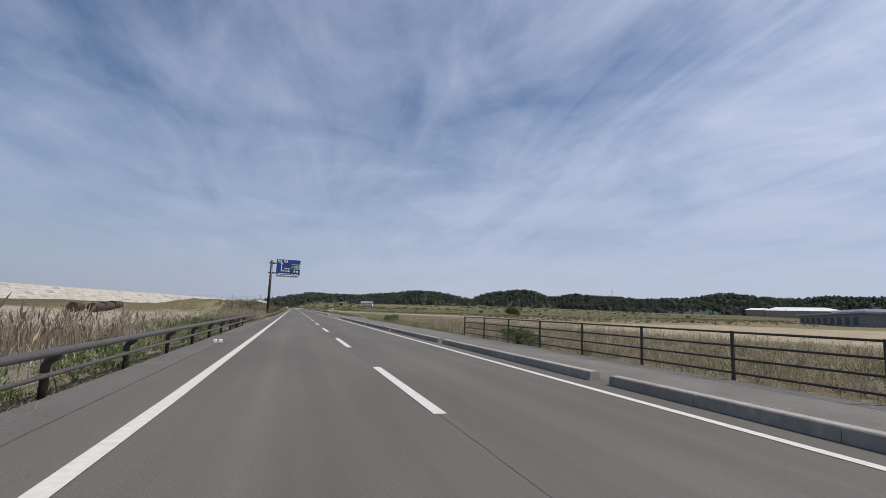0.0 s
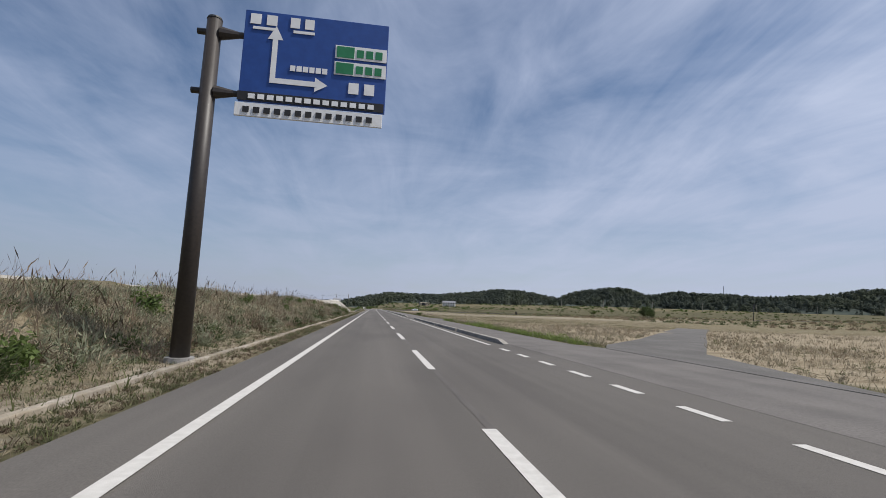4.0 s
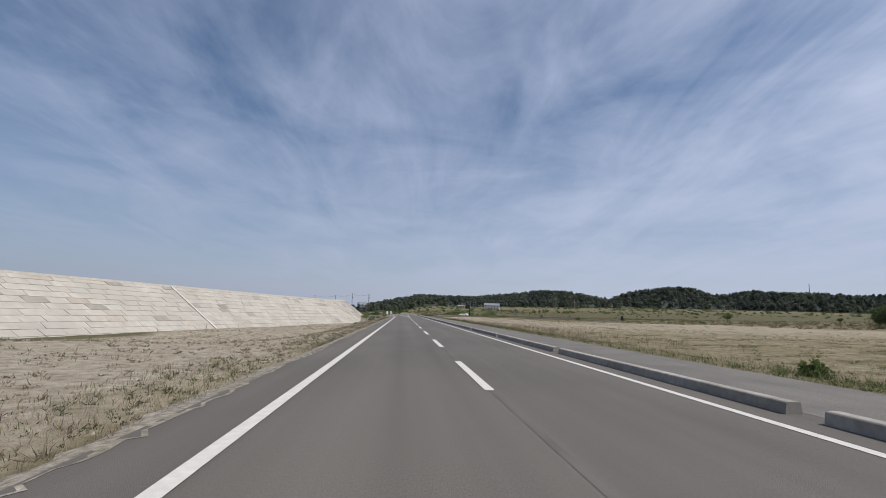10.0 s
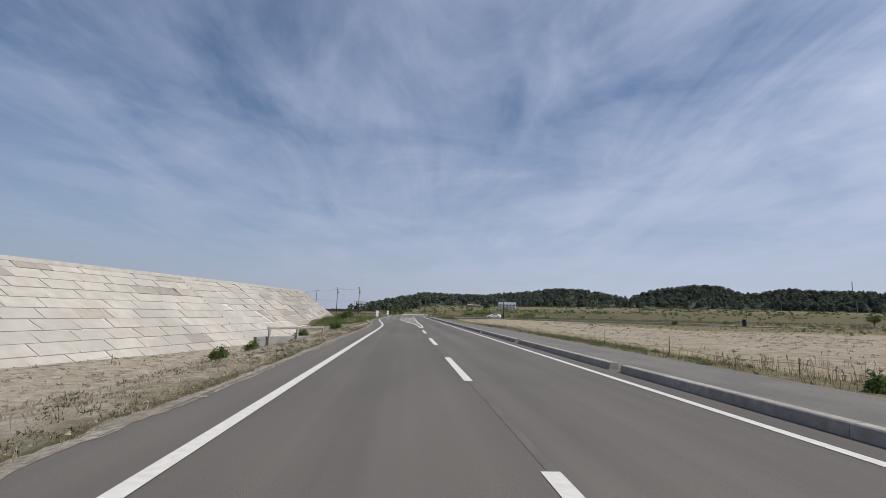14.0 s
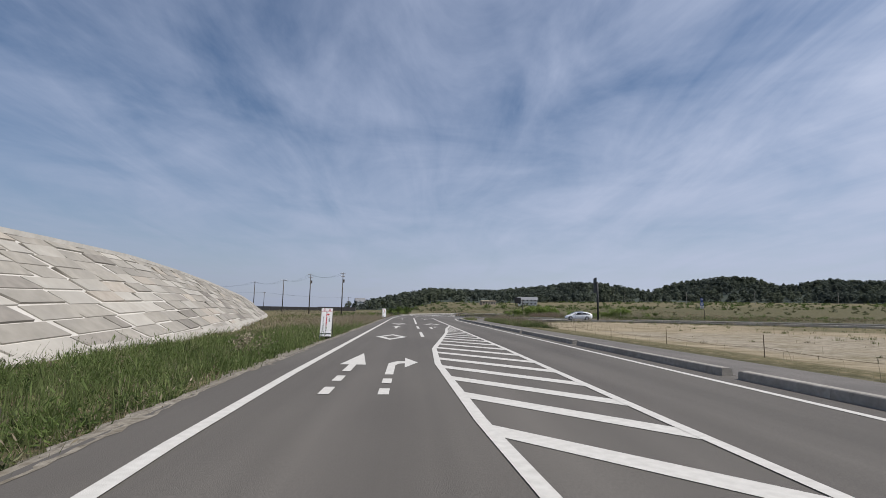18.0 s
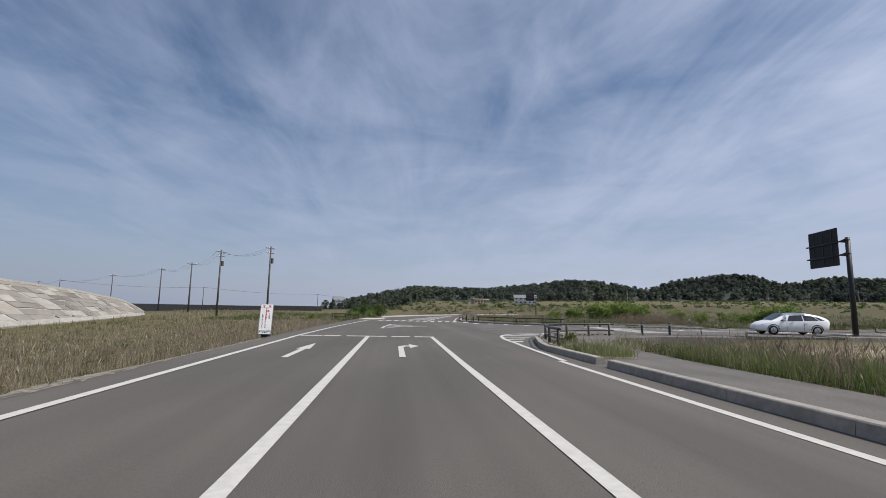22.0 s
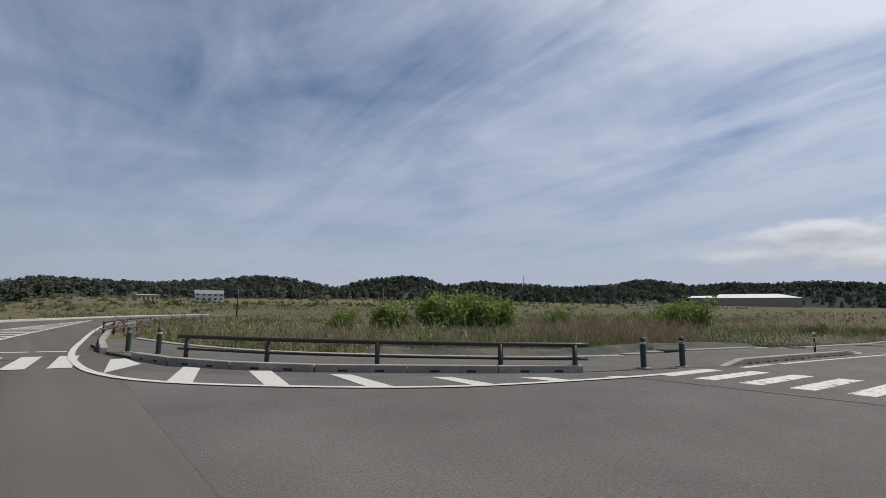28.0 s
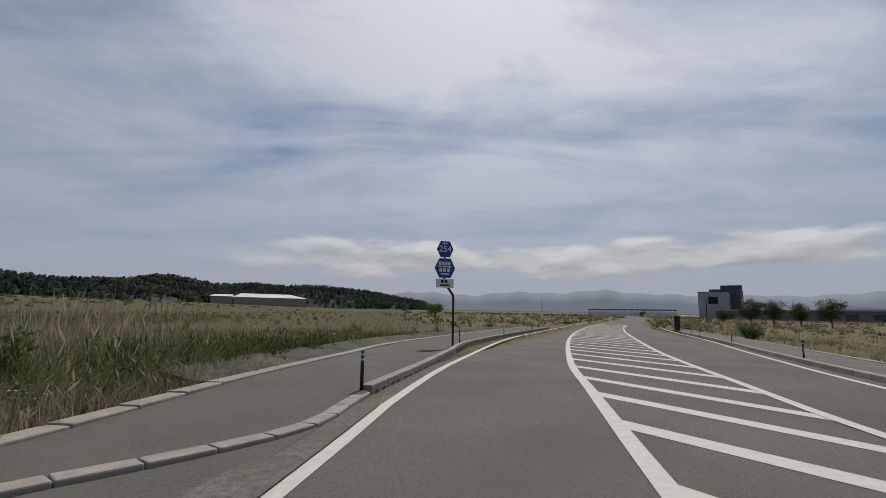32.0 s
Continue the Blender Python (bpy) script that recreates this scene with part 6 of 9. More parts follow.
# ---- the oncoming car ----
CAR_WHITE = material("pearl_white_car_paint", (0.80, 0.80, 0.80), (0.86, 0.86, 0.86), scale=3, rough=0.22, spec=0.6)
GLASS = material("dark_car_glass", (0.012, 0.014, 0.016), (0.02, 0.022, 0.025), scale=2, rough=0.06, spec=0.8)
TYRE = material("tyre_rubber", (0.012, 0.012, 0.012), (0.02, 0.02, 0.02), scale=20, rough=0.85)
RIM = material("silver_alloy", (0.32, 0.32, 0.33), (0.42, 0.42, 0.43), scale=10, rough=0.35, metal=0.8)
LAMP = material("clear_headlamp", (0.45, 0.47, 0.5), (0.55, 0.57, 0.6), scale=8, rough=0.12, spec=0.8)
ORANGE = material("amber_lamp", (0.75, 0.25, 0.03), (0.85, 0.33, 0.05), scale=8, rough=0.2, spec=0.6)
TRIM = material("black_car_trim", (0.012, 0.012, 0.013), (0.02, 0.02, 0.021), scale=8, rough=0.6)
car = thing("car", "pearl white five-door hatchback with alloy wheels", "car", m=pose(25.95, 374.45, 0.012, 0, 0, 167))
# stations along the car: x, half width at the sill, the waist, the roof, and the heights of sill, waist, roof
ST = [(-2.2, 0.60, 0.70, 0.62, 0.42, 0.80, 1.02), (-2.05, 0.78, 0.82, 0.60, 0.26, 0.86, 1.16), (-1.6, 0.84, 0.86, 0.57, 0.20, 0.93, 1.34), (-0.9, 0.85, 0.87, 0.56, 0.19, 0.92, 1.46), (-0.2, 0.85, 0.87, 0.57, 0.19, 0.89, 1.49), (0.45, 0.85, 0.87, 0.57, 0.19, 0.87, 1.43), (1.0, 0.85, 0.86, 0.62, 0.19, 0.88, 1.14), (1.35, 0.85, 0.85, 0.68, 0.20, 0.86, 0.97), (1.8, 0.82, 0.80, 0.62, 0.22, 0.74, 0.86), (2.1, 0.72, 0.68, 0.5, 0.25, 0.60, 0.70), (2.24, 0.5, 0.48, 0.35, 0.30, 0.48, 0.55)]
bm = bmesh.new()
rings = []
for x, ws, ww, wr, zs, zw, zr in ST:
    prof = [(ws * 0.6, zs), (ws, zs + 0.06), (ws + 0.02, (zs + zw) / 2), (ww, zw), (ww * 0.3 + wr * 0.7, zw + (zr - zw) * 0.72), (wr, zr - 0.03), (wr * 0.5, zr)]
    rings.append([bm.verts.new((x, s * w, z)) for s, seq in ((1, prof), (-1, prof[::-1])) for w, z in seq])
nr = len(rings[0])
for u, v in zip(rings, rings[1:]):
    for k in range(nr):
        bm.faces.new((u[k], u[(k + 1) % nr], v[(k + 1) % nr], v[k]))
bm.faces.new(rings[0])
bm.faces.new(rings[-1][::-1])
bmesh.ops.recalc_face_normals(bm, faces=bm.faces)
body = part("body", bm, CAR_WHITE, car, smooth=True)


def skin(pts, lift=0.012):
    """A panel through points, lifted outward from the car's middle."""
    v = []
    for x, y, z in pts:
        o = Vector((0, y, (z - 0.7) * 0.6))
        o.normalize()
        v.append((x + 0.0, y + o.y * lift, z + o.z * lift))
    return v


def side_at(x, q, s):
    """A point on the upper side of the body: q from the waist to the roof edge."""
    xs = [st[0] for st in ST]
    ww, wr = np.interp(x, xs, [st[2] for st in ST]), np.interp(x, xs, [st[3] for st in ST])
    zw, zr = np.interp(x, xs, [st[5] for st in ST]), np.interp(x, xs, [st[6] for st in ST])
    knee = (ww * 0.3 + wr * 0.7, zw + (zr - zw) * 0.72)
    if q < 0.72:
        return (x, s * (ww + (knee[0] - ww) * q / 0.72), zw + (knee[1] - zw) * q / 0.72)
    return (x, s * (knee[0] + (wr - knee[0]) * (q - 0.72) / 0.28), knee[1] + (zr - 0.03 - knee[1]) * (q - 0.72) / 0.28)


for s in (1, -1):
    for nm, quad in (("side_window", [(-1.45, 0.1), (-0.55, 0.08), (-0.55, 0.74), (-1.15, 0.70)]), ("side_window", [(-0.48, 0.08), (0.5, 0.08), (0.28, 0.72), (-0.48, 0.74)]), ("quarter_window", [(0.56, 0.08), (0.98, 0.1), (0.62, 0.5), (0.5, 0.6)]), ("quarter_window", [(-1.85, 0.3), (-1.52, 0.12), (-1.25, 0.66), (-1.5, 0.6)])):
        pts = skin([side_at(x, q, s) for x, q in quad])
        put(nm, mesh_from(nm, pts, [(0, 1, 2, 3) if s < 0 else (3, 2, 1, 0)], GLASS), body)
    for wx in (-1.32, 1.38):
        wheel = put("wheel", None, car, pose(wx, s * 0.77, 0.31))
        bmw = bmesh.new()
        prof = [(0.20, -0.1), (0.29, -0.1), (0.315, -0.07), (0.315, 0.07), (0.29, 0.1), (0.20, 0.1)]
        rg = [[bmw.verts.new((r0 * math.cos(k * math.tau / 24), y0, r0 * math.sin(k * math.tau / 24))) for k in range(24)] for r0, y0 in prof]
        for u, v in zip(rg, rg[1:]):
            for k in range(24):
                bmw.faces.new((u[k], u[(k + 1) % 24], v[(k + 1) % 24], v[k]))
        part("tyre", bmw, TYRE, wheel, smooth=True)
        bmr = rod((0, s * 0.03, 0), (0, s * 0.06, 0), 0.2, 0.2, 20)
        for k in range(5):
            a = k * math.tau / 5
            rod((0, s * 0.085, 0), (0.19 * math.cos(a), s * 0.085, 0.19 * math.sin(a)), 0.035, 0.028, 6, bmr)
        part("rim", bmr, RIM, wheel)
        part("wheel_arch", tube([(wx + 0.37 * math.cos(a), s * 0.855, 0.31 + 0.37 * math.sin(a)) for a in np.linspace(0.05, math.pi - 0.05, 12)], 0.03, 6), TRIM, body)
    part("mirror", box(0.62, 0.78, s * 0.9 - 0.11, s * 0.9 + 0.11, 0.95, 1.09, 0.03), CAR_WHITE, body)
    put("headlight", mesh_from("headlight", [(1.72, s * 0.79, 0.74), (2.06, s * 0.66, 0.62), (2.14, s * 0.46, 0.60), (1.78, s * 0.60, 0.80)], [(0, 1, 2, 3) if s > 0 else (3, 2, 1, 0)], LAMP), body).location = (0.03, s * 0.03, 0.02)
    part("turn_lamp", box(2.02, 2.14, s * 0.62 - 0.07, s * 0.62 + 0.07, 0.36, 0.44, 0.02), ORANGE, body, "amber front indicator")
    for hx4 in (-0.45, 0.45):
        part("door_handle", box(hx4 - 0.3, hx4 - 0.1, s * 0.875 - 0.02, s * 0.875 + 0.02, 0.78, 0.81, 0.008), CAR_WHITE, body)
    for hx4 in (-0.52, 0.55):
        part("door_gap", box(hx4 - 0.006, hx4 + 0.006, s * 0.872 - 0.012, s * 0.872 + 0.006, 0.3, 0.86), TRIM, body)
put("windscreen", mesh_from("windscreen", [(1.3, -0.62, 1.01), (1.3, 0.62, 1.01), (0.52, 0.52, 1.43), (0.52, -0.52, 1.43)], [(0, 1, 2, 3)], GLASS), body).location = (0.03, 0, 0.03)
part("bumper_grille", box(2.12, 2.24, -0.42, 0.42, 0.3, 0.4, 0.02), TRIM, body)
part("number_plate", box(2.235, 2.25, -0.165, 0.165, 0.42, 0.58, 0.004), SIGN_WHITE, body)

# ---- plants ----
PAVED = [[(4.3, -120), (4.3, 372)] + main_left[::-1], corner_se + corner_ne[::-1] + [(6.3, 400), (-5.2, 400), (-5.6, 390), (-6.1, 372), (-6.1, 360)],
         offset_line(EAST, [-h for h in east_half]) + offset_line(EAST, east_half)[::-1], offset_line(NORTH, [-h for h in north_half]) + offset_line(NORTH, north_half)[::-1],
         [(4.3, -120), (7.6, -120), (7.6, 53), (8.5, 60), (8.4, 74), (7.6, 76), (7.6, 117), (8.7, 121), (8.5, 130), (7.6, 133), (7.6, 274), (7.15, 284), (6.85, 300), (6.75, 344), (6.85, 350), (7.05, 356), (7.45, 360.4), (8.65, 364.5), (10.6, 367.2), (13.4, 368.6), (19.0, 369.5), (19.0, 371.2), (4.3, 371)],
         inner_n + edge_n[::-1], [(8.1, 73.8), (10.0, 77.5), (18.5, 89.0), (34, 110), (52, 134), (56, 131), (37, 106.5), (21, 85.0), (14.2, 76.0), (12.0, 70), (8.2, 62)],
         offset_line(EAST_R, -0.65)[2:40] + offset_line(EAST_R, -2.9)[2:40][::-1], [(8.2, 121), (8.2, 130), (12, 131), (15, 128), (14, 122)], [(-8.6, 393), (-4.6, 391), (-4.6, 401.6), (-8.6, 401.6)]]


def inside(poly, x, y):
    hit = np.zeros(x.shape, bool)
    for (x0, y0), (x1, y1) in zip(poly, poly[1:] + poly[:1]):
        c = (y0 > y) != (y1 > y)
        hit ^= c & (x < (x1 - x0) * (y - y0) / ((y1 - y0) or 1e-9) + x0)
    return hit


def free_of_paving(x, y):
    ok = np.ones(x.shape, bool)
    for p in PAVED:
        ok &= ~inside(p, x, y)
    return ok & (x > crest_x(y) + SLOPE_OUT * 0.8)


def blades(name, seed, count, xr, yr, height, width, mat, label, lean=0.35, clump=0.0, heads=0.0, keep=None, anywhere=False):
    """A stand of single blades or stalks, bent by the wind, as one mesh."""
    r = np.random.RandomState(seed)
    x, y = r.uniform(*xr, count), r.uniform(*yr, count)
    if clump:
        cx, cy = r.uniform(*xr, max(3, count // 28)), r.uniform(*yr, max(3, count // 28))
        k = r.randint(0, len(cx), count)
        pull = r.rand(count) < clump
        x = np.where(pull, cx[k] + r.normal(0, 0.16, count), x)
        y = np.where(pull, cy[k] + r.normal(0, 0.16, count), y)
    ok = np.ones(count, bool) if anywhere else free_of_paving(x, y)
    if keep is not None:
        ok &= keep(x, y, r)
    x, y = x[ok], y[ok]
    n = len(x)
    z = ground_at(x, y) - 0.03
    h = r.uniform(*height, n) * r.uniform(0.6, 1.1, n)
    a, b = r.uniform(0, math.tau, n), r.uniform(0, math.tau, n)
    w = width * r.uniform(0.6, 1.3, n)
    ux, uy = np.cos(a) * w, np.sin(a) * w
    lx, ly = np.cos(b) * h * lean * r.rand(n), np.sin(b) * h * lean * r.rand(n)
    base = np.stack([x, y, z], -1)
    side = np.stack([ux, uy, 0 * ux], -1)
    mid = base + np.stack([lx * 0.35, ly * 0.35, h * 0.55], -1)
    tip = base + np.stack([lx, ly, h], -1)
    V = np.stack([base - side, base + side, mid - side * 0.75, mid + side * 0.75, tip], 1)
    t = np.array([(0, 1, 3), (0, 3, 2), (2, 3, 4)])
    verts, tri = [V.reshape(-1, 3)], [(np.arange(n) * 5)[:, None, None] + t[None]]
    if heads:
        m = r.rand(n) < heads
        c = int(m.sum())
        up3 = np.stack([lx[m] * 0.25, ly[m] * 0.25, h[m] * 0.16], -1)
        s = side[m] * 2.6
        P = np.stack([tip[m] - up3, tip[m] + s, tip[m] + up3 * 1.2, tip[m] - s], 1)
        verts.append(P.reshape(-1, 3))
        tri.append(n * 5 + (np.arange(c) * 4)[:, None, None] + np.array([(0, 1, 2), (0, 2, 3)])[None])
    me = big_mesh(name, np.concatenate(verts), np.concatenate([q.reshape(-1, 3) for q in tri]), mat)
    return tagged(new(name, me), label, "grass" if "reed" not in name else "reeds", kind="stuff")


def patchy(s, seed, level):
    return lambda x, y, r: wave(x, y, s, seed) > level


G1, G2 = "dry straw-coloured roadside grass", "green roadside grass and weeds"


def brush(name, seed, count, xr, yr, size, leaves, mat, label, leaf=0.03, flat=0.7, keep=None, spots=None, long=2.4, margin=0.0):
    """Low tangled clumps: domes of many small narrow leaves and twigs, as one mesh."""
    r = np.random.RandomState(seed)
    if spots is None:
        x, y = r.uniform(*xr, count), r.uniform(*yr, count)
        ok = free_of_paving(x, y)
        if margin:
            for dx, dy in ((margin, 0), (-margin, 0), (0, margin), (0, -margin)):
                ok &= free_of_paving(x + dx, y + dy)
        if keep is not None:
            ok &= keep(x, y, r)
        x, y = x[ok], y[ok]
        s = r.uniform(*size, len(x)) * r.uniform(0.7, 1.2, len(x))
    else:
        x, y, s = np.array(spots, float).T
    n = len(x)
    z = ground_at(x, y)
    k = np.repeat(np.arange(n), leaves)
    m = len(k)
    d = r.normal(0, 1, (m, 3))
    d /= np.linalg.norm(d, axis=1)[:, None]
    d[:, 2] = np.abs(d[:, 2])
    rad = (0.35 + 0.65 * r.rand(m) ** 0.5) * s[k] * (0.75 + 0.35 * np.sin(np.arctan2(d[:, 1], d[:, 0]) * 3 + k * 1.7)) * r.uniform(0.8, 1.2, m)
    p = np.stack([x[k], y[k], z[k] - 0.02], -1) + d * rad[:, None] * (1, 1, flat)
    u = d + r.normal(0, 0.55, (m, 3)) + (0, 0, 0.35)
    u /= np.linalg.norm(u, axis=1)[:, None]
    v = np.cross(u, r.normal(0, 1, (m, 3)))
    v /= np.linalg.norm(v, axis=1)[:, None] + 1e-9
    w = leaf * r.uniform(0.6, 1.4, (m, 1)) * (0.6 + 0.4 * np.clip(s[k][:, None], 0.3, 1.5))
    P = np.stack([p - u * w * long * 0.8 - v * w * 0.62, p - u * w * long * 0.6 + v * w * 0.62, p + u * w * long * 1.1], 1).reshape(-1, 3)
    T = np.arange(3 * m)
    return tagged(new(name, big_mesh(name, P, T.reshape(-1, 3), mat)), label, "brush", kind="stuff")


def behind(limit):
    """Keeps plants on the land side of the footway's edging, by a margin."""
    ex, ey = [p[0] for p in edge_n], [p[1] for p in edge_n]
    return lambda x, y, r: y > np.interp(x, ex, ey) + limit


GRASS_LUSH = material("lush_green_grass", (0.098, 0.140, 0.042), (0.235, 0.270, 0.110), scale=0.8, rough=0.8, island=0.35, spec=0.2, thin=0.45)
LEAF_DARK = material("dark_weed_leaf", (0.036, 0.055, 0.020), (0.085, 0.110, 0.042), scale=1.5, rough=0.75, island=0.4, spec=0.2, thin=0.35)
MUGWORT = material("pale_mugwort_leaf", (0.15, 0.165, 0.10), (0.34, 0.345, 0.24), scale=2.0, rough=0.9, island=0.35, spec=0.1, thin=0.35)
DEAD_DARK = material("dark_dead_stems", (0.060, 0.044, 0.030), (0.165, 0.125, 0.085), scale=1.6, rough=0.9, island=0.4, spec=0.1, thin=0.3)
OLIVE = material("olive_weed_leaf", (0.075, 0.082, 0.040), (0.165, 0.165, 0.088), scale=1.4, rough=0.85, island=0.4, spec=0.15, thin=0.35)
# left verge
blades("verge_grass", 11, 20000, (-6.0, -4.25), (-14, 172), (0.04, 0.18), 0.0042, GRASS_DRY, G1, 0.9, 0.6)
blades("verge_grass", 12, 20000, (-6.4, -4.3), (-14, 172), (0.05, 0.2), 0.0045, GRASS_GREEN, G2, 0.8, 0.7, keep=patchy(0.25, 5, 0.0))
brush("verge_brush", 61, 1200, (-5.2, -4.3), (-14, 290), (0.05, 0.15), 24, BRUSH, "small grey-green weeds along the road's edge", 0.022, 0.8, keep=patchy(0.4, 61, 0.05))
brush("verge_brush", 62, 1800, (-6.4, -4.3), (-14, 290), (0.05, 0.16), 24, BRUSH_BROWN, "small dry brown weeds along the road's edge", 0.022, 0.7, keep=patchy(0.33, 62, 0.0))
blades("reed_bed", 13, 5000, (-16, -6.4), (-14, 9), (0.6, 1.25), 0.010, REED_BROWN, "tall brown dead reeds behind the guard rail", 0.4, 0.3, 0.45)
blades("reed_bed", 14, 8000, (-18, -5.3), (-14, 14), (0.3, 0.8), 0.011, GRASS_DRY, G1, 0.6, 0.4, 0.15)
blades("verge_grass", 28, 1600, (-22, -5.0), (8, 58), (0.1, 0.4), 0.012, GRASS_DRY, G1, 0.7, 0.8, 0.1)
brush("weeds", 91, 300, (-10.5, -6.4), (15, 56), (0.22, 0.45), 60, LEAF, "tall green weeds behind the guard rail", 0.032, 1.5, long=2.6)
brush("weeds", 99, 520, (7.9, 9.0), (14, 118), (0.22, 0.5), 90, LEAF_BRIGHT, "leafy green weeds along the footway's edge", 0.032, 1.0, keep=patchy(0.16, 99, -0.1), long=2.4, margin=0.2)
brush("weeds", 100, 900, (8.6, 34), (-16, 120), (0.25, 0.6), 36, BRUSH_BROWN, "brown dead weeds among the dry grass", 0.036, 1.1, keep=patchy(0.12, 100, 0.0), long=3.0, margin=0.3)
brush("dry_tufts", 101, 240, (-26, -6.0), (14, 62), (0.22, 0.5), 30, GRASS_DRY, "pale dry grass tufts on sandy ground", 0.034, 1.2, long=4.0)
brush("weeds", 92, 260, (-24, -5.2), (-12, 58), (0.1, 0.3), 30, BRUSH, "low grey-green weeds on sandy ground", 0.028, 0.8, keep=patchy(0.2, 92, 0.0))
blades("verge_grass", 15, 6000, (-12, -4.9), (-12, 64), (0.15, 0.45), 0.012, GRASS_GREEN, G2, 0.6, 0.7, keep=patchy(0.3, 6, -0.1))
# spoil bank: bare soil low down, tangled dry growth above
thick = lambda x, y, r: r.rand(len(x)) < np.clip((-x - 6.2) / 2.5, 0.06, 1) * (0.35 + 0.65 * (wave(x, y, 0.42, 7) > -0.25))
blades("bank_grass", 16, 12000, (-14, -5.4), (54, 162), (0.12, 0.5), 0.006, GRASS_DRY, "dry grass and dead stalks on the spoil bank", 1.0, 0.45, 0.08, keep=thick)
blades("bank_grass", 17, 3000, (-14, -5.6), (54, 166), (0.12, 0.4), 0.007, GRASS_GREEN, "green weeds on the spoil bank", 0.8, 0.75, keep=patchy(0.35, 8, 0.0))
blades("bank_stalks", 18, 2200, (-12, -7), (58, 150), (0.5, 1.0), 0.006, REED_BROWN, "thin dead stalks on the spoil bank", 0.5, 0.2, 0.3)
brush("bank_brush", 65, 260, (-14, -6.3), (60, 160), (0.2, 0.5), 80, LEAF, "dark green low brush on the spoil bank", 0.03, 0.6, keep=patchy(0.22, 65, 0.2))
# pale tangles in the near fields
brush("field_straw", 82, 2900, (8.6, 30), (-16, 122), (0.25, 0.55), 22, GRASS_DRY, "tangled pale dry grass in the field", 0.036, 0.9, long=3.8, margin=0.2)
brush("verge_tufts", 83, 2600, (7.8, 10.2), (-16, 290), (0.12, 0.34), 24, GRASS_GREEN, "green grass tufts beside the footway", 0.028, 0.9, keep=patchy(0.14, 83, -0.15), long=3.4, margin=0.2)
brush("verge_tufts", 84, 2600, (-6.2, -4.4), (-14, 290), (0.06, 0.18), 16, GRASS_DRY, "dry grass tufts along the road's edge", 0.022, 0.7, keep=patchy(0.36, 84, -0.35), long=3.4)
brush("meadow_tufts", 85, 3000, (-15, -6.1), (282, 400), (0.16, 0.42), 44, GRASS_GREEN, "green grass tufts in the meadow", 0.020, 0.9, keep=lambda x, y, r: r.rand(len(x)) < np.clip(1.1 - (y - 318) / 30, 0.1, 1), long=3.6)
brush("meadow_tufts", 86, 2000, (-16, -6.1), (296, 402), (0.16, 0.38), 44, GRASS_DRY, "dry grass tufts in the meadow", 0.018, 0.9, keep=lambda x, y, r: r.rand(len(x)) < np.clip(0.3 + (y - 320) / 60, 0.3, 1), long=3.6)
brush("corner_tufts", 87, 1300, (10, 60), (385, 404), (0.25, 0.6), 24, GRASS_DRY, "pale dry grass tufts behind the footway", 0.038, 1.1, keep=behind(1.35), long=3.8)
brush("corner_tufts", 88, 2400, (10, 60), (385, 402), (0.2, 0.5), 24, GRASS_GREEN, "green grass tufts behind the footway", 0.038, 1.0, keep=behind(1.25), long=3.4)
spill = lambda x, y, r: behind(0.12)(x, y, r)
brush("daisy_leaves", 93, 3200, (27.2, 38.0), (382.8, 393), (0.12, 0.3), 26, GRASS_GREEN, "low leafy green ground cover with daisies", 0.024, 0.9, keep=spill, long=2.2)
brush("daisy_leaves", 94, 900, (27.0, 38.0), (382.0, 393), (0.15, 0.4), 26, BRUSH, "grey-green weeds at the footway's edge", 0.03, 0.9, keep=spill, long=2.6)
brush("rank_weeds", 95, 1500, (14.0, 48.0), (382.6, 394), (0.25, 0.6), 60, LEAF, "tall rank green weeds beside the footway", 0.030, 1.5, keep=behind(1.4), long=3.0)
brush("rank_weeds", 126, 0, None, None, None, 420, LEAF, "dense dark green weeds at the footway's edge", 0.028, 1.2, spots=[(38.6 + 0.62 * k, 384.9 + 0.8 * math.sin(2.1 * k) - 0.1 * k, 0.42 + 0.2 * abs(math.sin(1.3 * k))) for k in range(13)] + [(39.0 + 0.7 * k, 386.6 + 0.6 * math.sin(1.7 * k), 0.5 + 0.15 * abs(math.sin(2.3 * k))) for k in range(10)], long=2.4)
rank = [(37.6 + 0.75 * k + 0.3 * math.sin(3.3 * k), 384.9 + 0.6 * math.sin(1.9 * k) - 0.15 * k, 0.5 + 0.22 * abs(math.sin(1.1 * k))) for k in range(16)]
brush("rank_weeds", 174, 0, None, None, None, 420, LEAF_DARK, "dark rank weeds standing behind the weed sheet", 0.040, 1.25, spots=rank, long=2.4)
brush("rank_weeds", 175, 800, (34, 70), (376, 390), (0.2, 0.5), 70, LEAF_DARK, "dark weeds in the grass behind the weed sheet", 0.026, 1.1, keep=behind(1.6), long=2.8)
blades("reed_bed", 135, 700, (38, 44), (384.6, 388.5), (1.0, 1.55), 0.006, GRASS_DRY, "tall seed stalks standing over the weeds", 0.35, 0.4, 0.9)
blades("tall_grass", 136, 9000, (36.5, 46), (383.2, 388.5), (0.4, 0.95), 0.006, GRASS_GREEN, "tall rank grass at the footway's edge", 0.7, 0.6, 0.1, keep=behind(0.5))
brush("kerb_weeds", 127, 0, None, None, None, 120, LEAF, "small weeds growing along the kerb of the east road", 0.016, 1.3, spots=[(x, y - 0.62, 0.08 + 0.22 * abs(math.sin(7.3 * x))) for x, y in EAST_R if x < 90], long=2.6)
